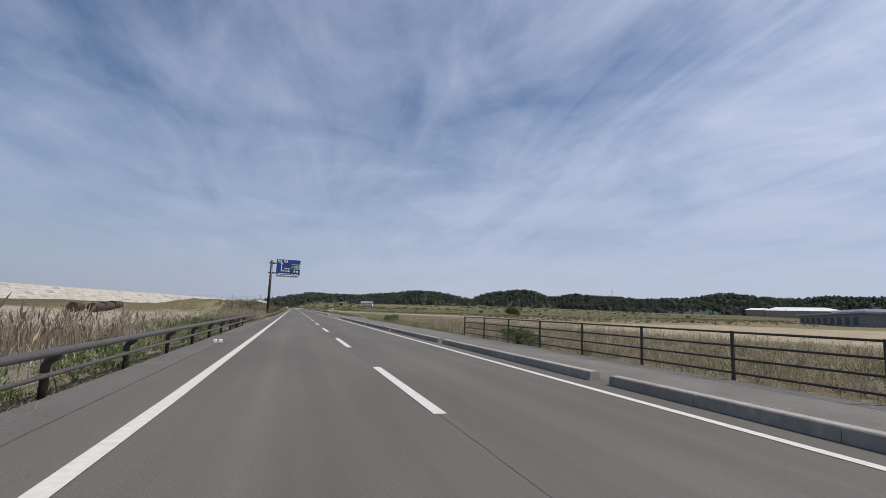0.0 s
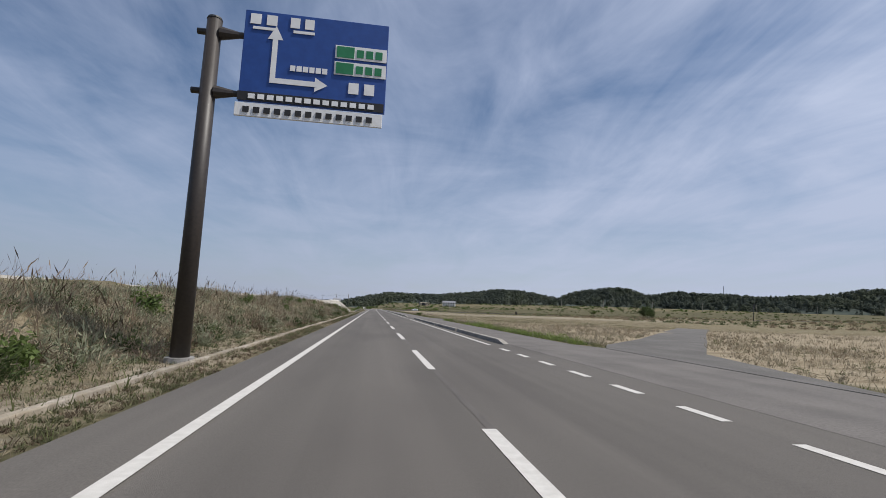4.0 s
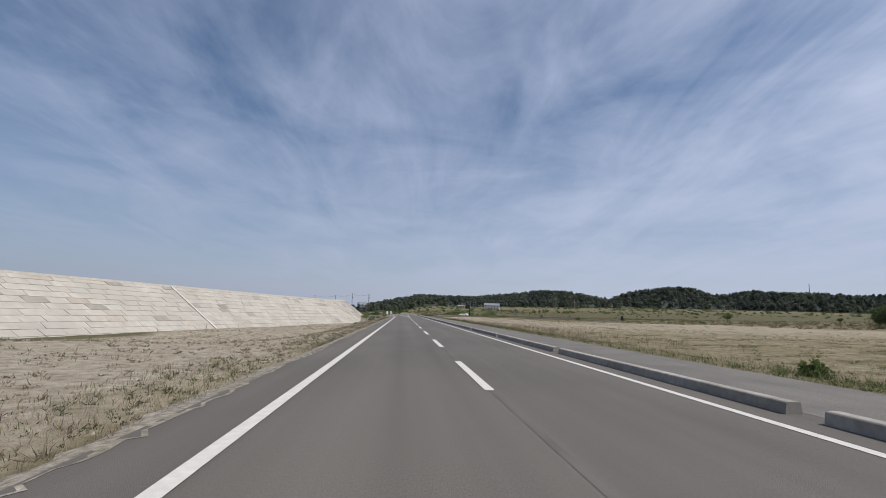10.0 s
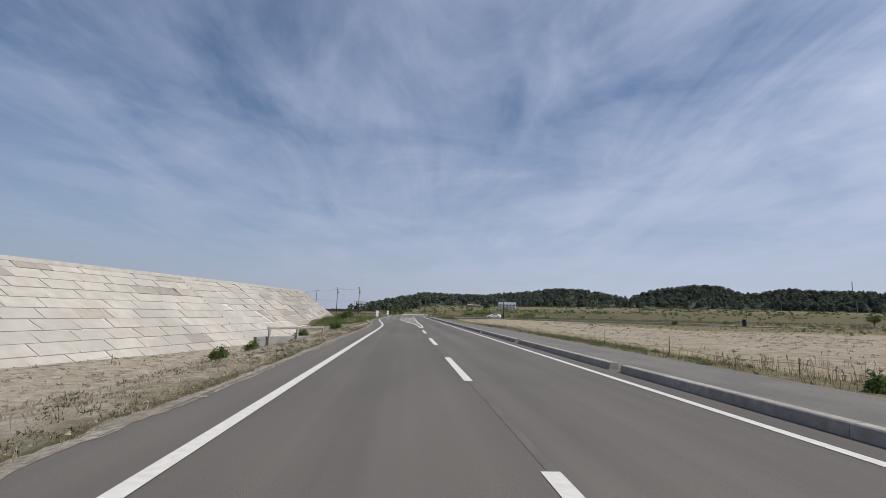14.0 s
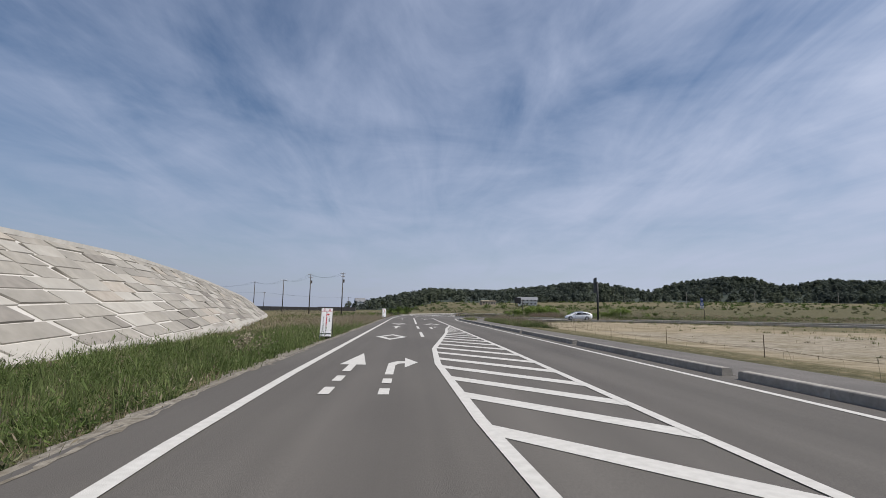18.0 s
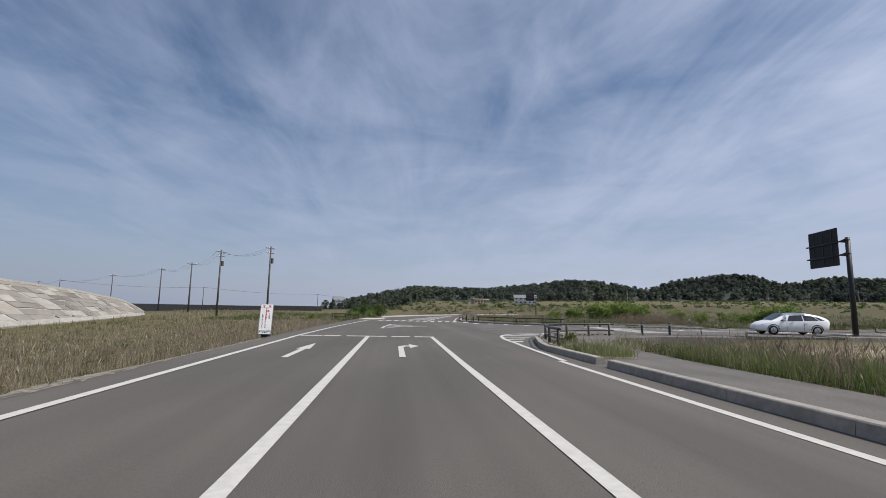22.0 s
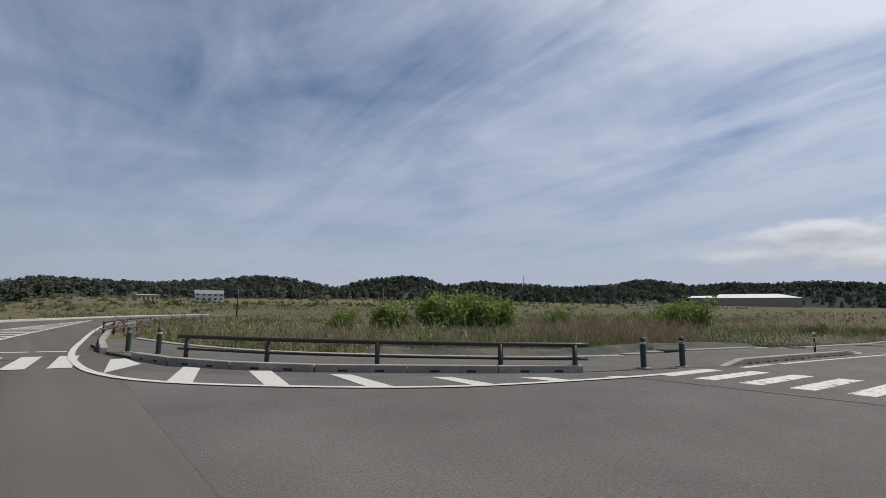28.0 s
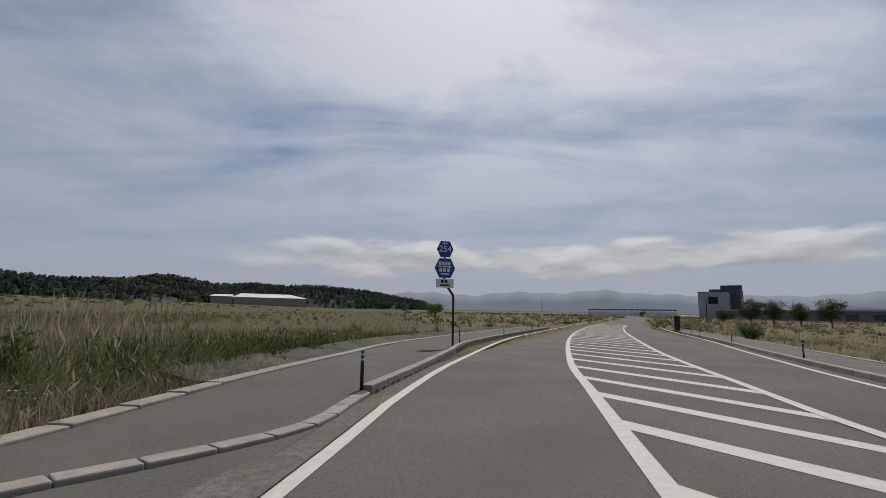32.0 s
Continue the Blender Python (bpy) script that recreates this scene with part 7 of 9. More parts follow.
brush("sand_tufts", 89, 2400, (-24, -5.3), (158, 282), (0.06, 0.2), 18, GRASS_DRY, "dry tufts scattered on sandy ground", 0.026, 0.6, long=3.0)
brush("field_tufts", 90, 3000, (10, 60), (122, 300), (0.1, 0.32), 14, GRASS_DRY, "dry tufts in a mown field", 0.04, 0.6, keep=patchy(0.1, 90, -0.2), long=3.2)
upper = lambda x, y, r: r.rand(len(x)) < np.clip((-x - 5.9) / 1.5, 0.06, 1)
brush("bank_brush", 141, 300, (-11.5, -6.0), (57, 156), (0.3, 0.6), 96, DEAD_DARK, "tangled dark dead stems over the spoil bank", 0.017, 0.9, keep=upper, long=7.0)
brush("bank_brush", 142, 1300, (-11.5, -6.0), (57, 156), (0.25, 0.55), 80, MUGWORT, "pale grey-green weeds tangled over the spoil bank", 0.030, 0.85, keep=upper, long=3.4)
brush("bank_straw", 143, 2300, (-11.5, -6.0), (57, 158), (0.3, 0.6), 80, GRASS_DRY, "pale straw tangles on the spoil bank", 0.018, 0.85, keep=upper, long=6.5)
brush("bank_brush", 144, 480, (-11, -6.2), (60, 156), (0.25, 0.5), 90, REED_BROWN, "reddish-brown dead weeds on the spoil bank", 0.018, 0.9, keep=lambda x, y, r: (wave(x, y, 0.35, 144) > 0.1) & upper(x, y, r), long=5.0)
blades("bank_stalks", 145, 900, (-11, -7.2), (58, 150), (0.5, 1.15), 0.009, DEAD_DARK, "dark dead stalks standing along the bank's top", 0.7, 0.5, 0.5)
brush("verge_weeds", 169, 1500, (-4.95, -4.28), (46, 160), (0.05, 0.17), 50, OLIVE, "olive weeds between buried kerb and asphalt", 0.014, 0.9, keep=patchy(0.35, 169, -0.35), long=3.0)
brush("verge_weeds", 170, 1200, (-4.95, -4.28), (46, 160), (0.05, 0.15), 44, DEAD_DARK, "dead weeds between buried kerb and asphalt", 0.012, 0.8, keep=patchy(0.4, 170, -0.3), long=4.0)
brush("verge_weeds", 146, 1100, (-6.5, -4.7), (56, 160), (0.06, 0.2), 44, OLIVE, "low olive weeds on the soil at the bank's foot", 0.012, 0.8, long=3.4)
brush("verge_weeds", 147, 900, (-6.5, -4.6), (56, 160), (0.06, 0.2), 44, DEAD_DARK, "low dead weeds on the soil at the bank's foot", 0.010, 0.7, long=4.5)
brush("bank_brush", 110, 620, (-13, -6.4), (57, 160), (0.3, 0.62), 170, LEAF_DARK, "dark green leafy weeds in clumps on the spoil bank", 0.024, 0.75, keep=lambda x, y, r: wave(x, y, 0.25, 110) > 0.05)
brush("bank_brush", 111, 1500, (-13, -6.0), (57, 158), (0.28, 0.6), 150, MUGWORT, "pale flowering mugwort in clumps on the spoil bank", 0.026, 0.6, keep=lambda x, y, r: (wave(x, y, 0.3, 111) > 0.0) & upper(x, y, r), long=1.6)
brush("bank_brush", 112, 460, (-7.6, -5.3), (40, 160), (0.12, 0.3), 90, LEAF_DARK, "small dark weeds on bare soil at the bank's foot", 0.014, 1.1, long=3.0)
brush("verge_weeds", 113, 1500, (-5.9, -4.45), (150, 292), (0.06, 0.2), 42, LEAF_DARK, "dark green weeds rooted in the sandy verge", 0.012, 0.9, keep=patchy(0.5, 113, -0.05), long=2.4)
brush("verge_weeds", 114, 700, (-5.8, -4.45), (-14, 150), (0.06, 0.18), 42, LEAF_DARK, "dark green weeds rooted at the road's edge", 0.012, 0.9, keep=patchy(0.45, 114, 0.0), long=2.4)
brush("verge_weeds", 128, 1600, (-4.9, -4.2), (-14, 292), (0.03, 0.11), 34, BRUSH_BROWN, "dry brown weeds along the asphalt's edge", 0.012, 0.8, keep=patchy(0.6, 128, -0.3), long=2.8)
brush("verge_weeds", 131, 1500, (-4.8, -4.2), (-14, 292), (0.03, 0.10), 34, GRASS_DRY, "pale dry tufts along the asphalt's edge", 0.010, 0.8, keep=patchy(0.5, 131, -0.1), long=4.0)
brush("sand_weeds", 115, 700, (-22, -5.6), (158, 288), (0.08, 0.3), 50, LEAF_DARK, "dark weeds scattered over sandy ground", 0.016, 0.8, keep=patchy(0.16, 115, 0.1), long=2.4)
brush("roadside_weeds", 164, 150, (-6.6, -4.9), (-12, 16), (0.2, 0.42), 110, LEAF, "green weeds crowding the guard rail", 0.020, 1.2, long=3.0)
clump_r = random.Random(165)
clumps = [(-6.1 - 1.5 * clump_r.random(), 58 + 1.15 * k + clump_r.random(), clump_r.uniform(0.45, 0.8)) for k in range(78)]
brush("bank_clump", 165, 0, None, None, None, 520, LEAF_DARK, "dark leafy clump at the foot of the spoil bank", 0.040, 0.95, spots=clumps[0::4], long=2.2)
brush("bank_clump", 166, 0, None, None, None, 420, DEAD_DARK, "dead twiggy clump at the foot of the spoil bank", 0.018, 1.0, spots=clumps[1::4], long=7.0)
brush("bank_clump", 167, 0, None, None, None, 420, MUGWORT, "pale mugwort clump at the foot of the spoil bank", 0.034, 0.9, spots=clumps[2::4], long=2.6)
brush("bank_clump", 168, 0, None, None, None, 420, REED_BROWN, "reddish-brown clump at the foot of the spoil bank", 0.017, 1.0, spots=clumps[3::4], long=6.0)
brush("roadside_weeds", 116, 330, (-8.8, -4.9), (16, 58), (0.2, 0.5), 130, LEAF_DARK, "rank dark green weeds between sand and road", 0.022, 1.1, keep=lambda x, y, r: wave(x, y, 0.22, 116) > -0.1, long=2.8)
blades("roadside_straw", 117, 13000, (-9.5, -5.0), (14, 60), (0.35, 0.9), 0.0065, GRASS_DRY, "tall pale dead grass in clumps by the road", 0.7, 0.95, 0.3, keep=patchy(0.3, 117, 0.0))
blades("dead_stalks", 118, 2600, (9.2, 17), (186, 246), (0.2, 0.5), 0.010, REED_BROWN, "brown dead stalks standing along the field's edge", 0.25, 0.6, 0.4)
brush("verge_weeds", 119, 900, (7.7, 10.6), (60, 300), (0.12, 0.34), 54, LEAF_DARK, "dark green weeds along the footway", 0.016, 0.9, keep=patchy(0.2, 119, 0.05), margin=0.15, long=2.8)
# clods and stones on the sandy ground
rc = np.random.RandomState(120)
nc = 26000
cx2, cy2 = -4.6 - 17 * rc.rand(nc) ** 1.6, rc.uniform(150, 290, nc)
okc = free_of_paving(cx2, cy2)
cx2, cy2 = cx2[okc], cy2[okc]
c = np.stack([cx2, cy2, ground_at(cx2, cy2)], -1)
k = (0.012 + 0.05 * rc.rand(len(c)) ** 3)[:, None]
jit = lambda: rc.uniform(0.6, 1.3, (len(c), 1))
P = np.stack([c + k * jit() * (1, 0, -0.3), c + k * jit() * (-0.5, 0.9, -0.3), c + k * jit() * (-0.6, -0.8, -0.3), c + k * jit() * (0.1, 0.1, 0.75)], 1).reshape(-1, 3)
TC = (np.arange(len(c)) * 4)[:, None, None] + np.array([(0, 1, 3), (1, 2, 3), (2, 0, 3)])[None]
tagged(new("clods", big_mesh("clods", P, TC.reshape(-1, 3), SAND)), "dry clods and stones on sandy ground", "stones", kind="stuff")
# the thicket at the bank's end
r7 = random.Random(19)
heap_spots = [(-6.6 - 5.5 * r7.random() ** 1.2, 145.5 + 6.2 * r7.random(), r7.uniform(0.55, 1.05)) for _ in range(84)]
brush("thicket", 66, 0, None, None, None, 420, BRUSH_BROWN, "thicket of brown brambles at the bank's end", 0.034, 1.3, spots=heap_spots[:56])
brush("thicket", 67, 0, None, None, None, 420, LEAF, "thicket of green brambles at the bank's end", 0.034, 1.35, spots=heap_spots[56:])
# low ground before the sea wall
blades("sand_grass", 19, 12000, (-26, -5.6), (160, 292), (0.05, 0.2), 0.006, GRASS_DRY, "sparse dry tufts on sandy ground", 0.9, 0.85)
blades("sand_grass", 20, 4000, (-20, -5.0), (160, 292), (0.06, 0.25), 0.007, GRASS_GREEN, "sparse green tufts on sandy ground", 0.8, 0.9, keep=patchy(0.2, 9, 0.1))
brush("sand_brush", 68, 1700, (-24, -5.4), (158, 275), (0.06, 0.22), 22, BRUSH_BROWN, "low dry weeds scattered on sandy ground", 0.024, 0.6)
brush("sand_brush", 69, 800, (-22, -5.2), (158, 280), (0.07, 0.24), 26, BRUSH, "low grey-green weeds scattered on sandy ground", 0.024, 0.6)
brush("foot_brush", 70, 330, (-40, -8), (160, 290), (0.15, 0.4), 50, LEAF, "green weeds along the foot of the sea wall", 0.03, 0.8, keep=lambda x, y, r: np.abs(x - crest_x(y) - 6.4) < 1.2)
blades("verge_grass", 21, 13000, (-6.2, -4.25), (172, 292), (0.04, 0.18), 0.0042, GRASS_DRY, G1, 0.9, 0.7, keep=patchy(0.3, 21, -0.5))
# verge past the sea wall
blades("meadow_grass", 22, 17000, (-15, -5.9), (278, 390), (0.15, 0.45), 0.0055, GRASS_GREEN, "green meadow grass on the verge", 0.7, 0.5, keep=lambda x, y, r: r.rand(len(x)) < np.clip(1.0 - (y - 325) / 120, 0.3, 1))
blades("meadow_grass", 27, 8000, (-30, -14), (300, 410), (0.2, 0.5), 0.010, GRASS_GREEN, "green meadow grass by the sea wall", 0.7, 0.5)
blades("meadow_grass", 23, 17000, (-20, -5.9), (280, 404), (0.15, 0.45), 0.005, GRASS_DRY, "dry meadow grass on the verge", 0.7, 0.4, 0.2, keep=lambda x, y, r: r.rand(len(x)) < np.clip(0.35 + (y - 320) / 60, 0.3, 1))
blades("meadow_grass", 24, 7000, (-24, -6.2), (338, 412), (0.25, 0.6), 0.0055, REED_BROWN, "reddish-brown dead grass on the verge", 0.5, 0.6, 0.3, keep=patchy(0.16, 10, 0.0))
brush("meadow_weeds", 151, 620, (-12.5, -6.35), (279, 334), (0.32, 0.62), 150, LEAF, "rank leafy green weeds at the foot of the sea wall", 0.020, 1.15, keep=lambda x, y, r: r.rand(len(x)) < np.clip(1.2 - (y - 306) / 30, 0.1, 1), long=3.2)
blades("meadow_weeds", 152, 15000, (-12.5, -6.2), (279, 336), (0.3, 0.75), 0.007, GRASS_LUSH, "tall green grass among the weeds by the sea wall", 0.6, 0.6, 0.1)
blades("meadow_straw", 153, 15000, (-15, -6.15), (318, 404), (0.3, 0.75), 0.006, GRASS_DRY, "tall straw-coloured grass on the verge", 0.6, 0.5, 0.3, keep=lambda x, y, r: r.rand(len(x)) < np.clip((y - 322) / 28, 0.12, 1))
blades("meadow_straw", 154, 9000, (-15, -6.3), (322, 404), (0.3, 0.7), 0.0065, REED_BROWN, "reddish-brown grass on the verge", 0.6, 0.5, 0.3, keep=lambda x, y, r: r.rand(len(x)) < np.clip((y - 335) / 25, 0.02, 0.8) * (0.15 + 0.85 * (wave(x, y, 0.2, 154) > 0)))
blades("verge_straw", 155, 9000, (-6.7, -5.75), (284, 404), (0.06, 0.28), 0.005, GRASS_DRY, "short dead grass along the dusty road edge", 1.0, 0.5, 0.1)
brush("meadow_brush", 176, 520, (-14, -6.3), (324, 404), (0.18, 0.42), 70, GRASS_LUSH, "yellow-green tufts in the meadow", 0.020, 0.9, keep=patchy(0.3, 176, 0.0), long=3.4)
brush("meadow_brush", 177, 520, (-14, -6.2), (322, 404), (0.18, 0.42), 60, GRASS_DRY, "pale straw tangles in the meadow", 0.018, 0.8, keep=patchy(0.35, 177, -0.1), long=5.0)
brush("meadow_brush", 71, 900, (-22, -6.3), (282, 400), (0.15, 0.4), 50, BRUSH, "grey-green weeds in the meadow", 0.028, 0.8)
brush("meadow_brush", 72, 420, (-16, -6.3), (300, 400), (0.15, 0.38), 50, BRUSH_BROWN, "dry brown weeds in the meadow", 0.028, 0.8)
brush("meadow_brush", 129, 1500, (-14, -6.1), (279, 372), (0.16, 0.42), 90, LEAF_DARK, "dark green weeds crowding the meadow's edge", 0.018, 1.0, keep=lambda x, y, r: (wave(x, y, 0.3, 129) > -0.2) & (r.rand(len(x)) < np.clip(1.2 - (y - 300) / 40, 0.08, 1)), long=2.6)
brush("meadow_brush", 130, 500, (-20, -6.1), (330, 408), (0.14, 0.34), 60, REED_BROWN, "reddish-brown dead weeds in the meadow", 0.016, 1.1, keep=patchy(0.2, 130, -0.1), long=3.4)
brush("meadow_brush", 73, 420, (-13, -6.5), (279, 345), (0.2, 0.5), 70, LEAF, "rank green weeds at the sea wall's foot", 0.03, 0.8)
blades("meadow_grass", 25, 9000, (-90, -22), (330, 480), (0.2, 0.6), 0.022, GRASS_GREEN, "green meadow behind the verge", 0.7, 0.4)
blades("meadow_grass", 26, 9000, (-60, -2), (400, 470), (0.3, 0.85), 0.016, GRASS_DRY, "dry grass beside the north road", 0.6, 0.4, 0.2)
brush("north_brush", 74, 420, (-26, -3.5), (409, 446), (0.3, 0.8), 90, LEAF, "dark green scrub beside the north road", 0.05, 0.9)
# right verge and fields
blades("verge_grass", 31, 16000, (7.6, 10.5), (-25, 60), (0.15, 0.6), 0.006, GRASS_DRY, G1, 0.8, 0.4, 0.1)
blades("field_grass", 32, 12000, (8.5, 40), (-20, 62), (0.4, 0.9), 0.013, GRASS_DRY, "tall pale dry grass in the field", 0.6, 0.4, 0.25)
blades("field_grass", 33, 12000, (8.0, 30), (-20, 62), (0.2, 0.6), 0.013, GRASS_GREEN, "green growth in the dry field", 0.6, 0.8, keep=patchy(0.18, 11, 0.1))
brush("field_brush", 148, 1000, (7.9, 30), (-16, 58), (0.25, 0.6), 60, REED_BROWN, "reddish-brown dead grass in the field behind the fence", 0.016, 1.2, long=6.0, margin=0.15)
brush("field_brush", 149, 700, (8.4, 30), (-16, 58), (0.25, 0.55), 60, OLIVE, "olive weeds in the field behind the fence", 0.022, 1.1, keep=patchy(0.2, 149, -0.1), long=3.4, margin=0.3)
brush("field_brush", 150, 260, (8.6, 24), (-16, 40), (0.3, 0.6), 90, LEAF_BRIGHT, "yellow-green weeds in the field behind the fence", 0.024, 1.0, keep=patchy(0.16, 150, 0.35), long=2.4, margin=0.4)
brush("field_brush", 75, 450, (8.2, 34), (-16, 118), (0.2, 0.5), 60, BRUSH, "grey-green weeds among the dry grass", 0.03, 0.9)
blades("verge_grass", 34, 20000, (7.6, 11.5), (60, 285), (0.08, 0.36), 0.006, GRASS_GREEN, G2, 0.8, 0.5, keep=lambda x, y, r: r.rand(len(x)) < np.clip(1.15 - (x - 7.5) / 3.2, 0.05, 1) * (0.5 + 0.5 * (wave(x, y, 0.12, 12) > -0.2)))
blades("verge_grass", 35, 14000, (7.6, 13), (60, 300), (0.12, 0.5), 0.005, GRASS_DRY, G1, 0.9, 0.6, 0.1)
brush("verge_brush", 76, 700, (7.8, 11.0), (60, 290), (0.1, 0.32), 44, BRUSH, "grey-green weeds beside the footway", 0.026, 0.8, keep=patchy(0.2, 76, -0.2), margin=0.15)
blades("field_grass", 36, 16000, (10, 75), (72, 122), (0.15, 0.45), 0.018, GRASS_DRY, "pale dry grass in the field", 0.7, 0.5, 0.1)
blades("field_grass", 37, 7000, (12, 110), (118, 350), (0.08, 0.3), 0.022, GRASS_DRY, "low dry tufts in a mown field", 0.9, 0.92, keep=patchy(0.09, 13, -0.1))
rw = random.Random(160)
rows = []
for _ in range(300):
    x0, y0, run = 9.6 + 40 * rw.random() ** 1.3, rw.uniform(120, 205), rw.uniform(1.2, 4.5)
    rows.append([(x0 + 0.42 * q, y0 + 0.10 * q + rw.uniform(-0.12, 0.12), rw.uniform(0.16, 0.34)) for q in range(int(run / 0.42) + 1)])
for q, (mat, tint) in enumerate(((GRASS_DRY, "pale"), (OLIVE, "olive"), (BRUSH, "grey-green"))):
    brush("windrow", 161 + q, 0, None, None, None, 34, mat, tint + " mown grass lying in rows on the field", 0.020, 0.55, spots=[c for row in rows[q::3] for c in row if free_of_paving(np.array([c[0]]), np.array([c[1]]))[0]], long=4.0)
brush("field_brush", 77, 2600, (11, 70), (118, 300), (0.1, 0.32), 18, BRUSH_BROWN, "dry weeds scattered over a mown field", 0.035, 0.6, keep=patchy(0.08, 77, 0.0))
brush("field_brush", 78, 420, (11, 80), (118, 330), (0.15, 0.4), 30, BRUSH, "low green weeds scattered over a mown field", 0.04, 0.6, keep=patchy(0.07, 78, 0.1))
blades("field_grass", 38, 30000, (6.8, 20), (286, 368), (0.2, 0.65), 0.006, GRASS_DRY, "dry grass with seed heads by the footway", 0.6, 0.5, 0.3, keep=lambda x, y, r: r.rand(len(x)) < np.clip((y - 336) / 6, 0.01, 1) * np.where(x < 10.5, 1, 0.12))
blades("verge_grass", 39, 9000, (6.8, 11), (337, 369), (0.15, 0.5), 0.007, GRASS_GREEN, G2, 0.7, 0.7)
blades("tall_grass", 121, 7000, (6.8, 10.8), (336, 357.5), (0.4, 0.85), 0.0055, REED_BROWN, "tall pale grass with seed heads by the corner footway", 0.5, 0.6, 0.5, keep=lambda x, y, r: r.rand(len(x)) < np.clip((y - 337) / 5, 0.01, 1))
blades("tall_grass", 122, 17000, (6.8, 10.2), (338, 358), (0.3, 0.75), 0.0085, GRASS_LUSH, "green grass by the corner footway", 0.6, 0.7)
brush("corner_weeds", 173, 700, (6.95, 8.4), (338, 358), (0.15, 0.36), 60, LEAF, "low leafy green ground cover along the corner footway", 0.022, 0.9, margin=0.1, long=2.2)
brush("corner_weeds", 123, 260, (7.2, 10), (336, 360), (0.2, 0.5), 110, LEAF_DARK, "dark green weeds by the corner footway", 0.02, 1.0, margin=0.2, long=2.8)
south_belt = lambda x, y, r: (y < np.interp(x, [p[0] for p in EAST_R], [p[1] for p in EAST_R]) - 3.3) & (y > np.interp(x, [p[0] for p in EAST_R], [p[1] for p in EAST_R]) - 12)
blades("field_grass", 132, 26000, (20, 130), (300, 370), (0.3, 0.8), 0.008, GRASS_DRY, "dry grass along the southern footway", 0.6, 0.6, 0.3, keep=south_belt)
blades("field_grass", 133, 22000, (20, 130), (300, 370), (0.2, 0.6), 0.009, GRASS_GREEN, "green grass along the southern footway", 0.6, 0.7, keep=south_belt)
brush("field_brush", 134, 800, (20, 130), (300, 370), (0.25, 0.6), 50, BRUSH, "grey-green weeds along the southern footway", 0.03, 0.9, keep=south_belt)
BED = [(4.45, 356.6), (5.7, 356.6), (6.3, 358.2), (6.35, 359.6), (6.0, 361.3), (5.6, 362.8), (5.25, 362.9), (4.95, 361.8), (4.62, 360.2)]
tagged(slab("planting_bed", BED, EDGE_OLD, 0.03), "weedy strip of earth between kerb and footway", "planting bed", kind="structure")
front_bed = lambda x, y, r: inside(BED, x, y) & (r.rand(len(x)) < np.clip(1.0 - (y - 359.3) / 0.8, 0.08, 1))
blades("bed_grass", 137, 5200, (4.5, 6.4), (356.6, 363), (0.25, 0.56), 0.0065, GRASS_LUSH, "rank green strap-leaved grass in the corner bed", 0.8, 0.7, 0.0, keep=front_bed, anywhere=True)
blades("bed_grass", 138, 2200, (4.5, 6.4), (356.6, 363), (0.25, 0.6), 0.005, GRASS_DRY, "pale dry grass with seed heads in the corner bed", 0.7, 0.7, 0.35, keep=front_bed, anywhere=True)
low_bed = [(5.15 + 0.08 * k + 0.15 * math.sin(2.4 * k), 360.9 + 0.42 * k, 0.24 + 0.12 * abs(math.sin(1.9 * k))) for k in range(6)] + [(4.9 + 0.2 * k, 358.6 + 0.5 * math.sin(2.0 * k), 0.26) for k in range(7)]
brush("bed_weeds", 139, 0, None, None, None, 260, LEAF_DARK, "dark green weeds in the corner bed", 0.016, 1.3, spots=low_bed, long=3.4)
# corner field and east road
on_sheet = lambda x, y, r: behind(0.12)(x, y, r) & ~behind(1.25)(x, y, r)
brush("sheet_weeds", 171, 900, (12, 27.4), (384.6, 393), (0.05, 0.17), 44, OLIVE, "small weeds growing through the weed sheet", 0.012, 0.9, keep=on_sheet, long=2.8)
brush("sheet_weeds", 172, 700, (12, 27.4), (384.6, 393), (0.05, 0.14), 40, GRASS_DRY, "dry tufts scattered over the weed sheet", 0.010, 0.9, keep=on_sheet, long=4.0)
brush("far_scrub", 124, 900, (95, 420), (150, 372), (0.8, 2.2), 60, BRUSH_BROWN, "brown scrub beyond the bend of the east road", 0.12, 0.75, keep=patchy(0.03, 124, -0.3), margin=2.0, long=1.8)
brush("far_scrub", 125, 700, (95, 420), (140, 380), (0.8, 2.0), 60, LEAF_DARK, "dark green bushes beyond the bend of the east road", 0.12, 0.8, keep=patchy(0.035, 125, -0.1), margin=2.0, long=1.6)
brush("corner_brush", 140, 620, (10, 60), (386, 408), (0.25, 0.55), 110, LEAF_DARK, "dark green weeds in the corner field", 0.02, 1.1, keep=lambda x, y, r: (wave(x, y, 0.25, 140) > -0.1) & behind(2.0)(x, y, r), long=2.6)
blades("tall_grass", 41, 17000, (9, 56), (384, 412), (0.4, 0.95), 0.006, GRASS_DRY, "tall dry grass with seed heads behind the footway", 0.6, 0.4, 0.45, keep=lambda x, y, r: behind(1.15)(x, y, r) & (r.rand(len(x)) < np.where(x < 33, 1.0, 0.5)))
blades("tall_grass", 42, 18000, (9, 64), (380, 412), (0.25, 0.85), 0.009, GRASS_GREEN, "green undergrowth behind the footway", 0.8, 0.6, keep=lambda x, y, r: behind(1.05)(x, y, r) & (r.rand(len(x)) < np.where(x < 33, 1.0, 0.4)))
blades("tall_grass", 50, 9000, (50, 110), (352, 412), (0.3, 0.7), 0.012, GRASS_DRY, "pale dry grass beside the far footway", 0.6, 0.6, 0.3, keep=behind(2.0))
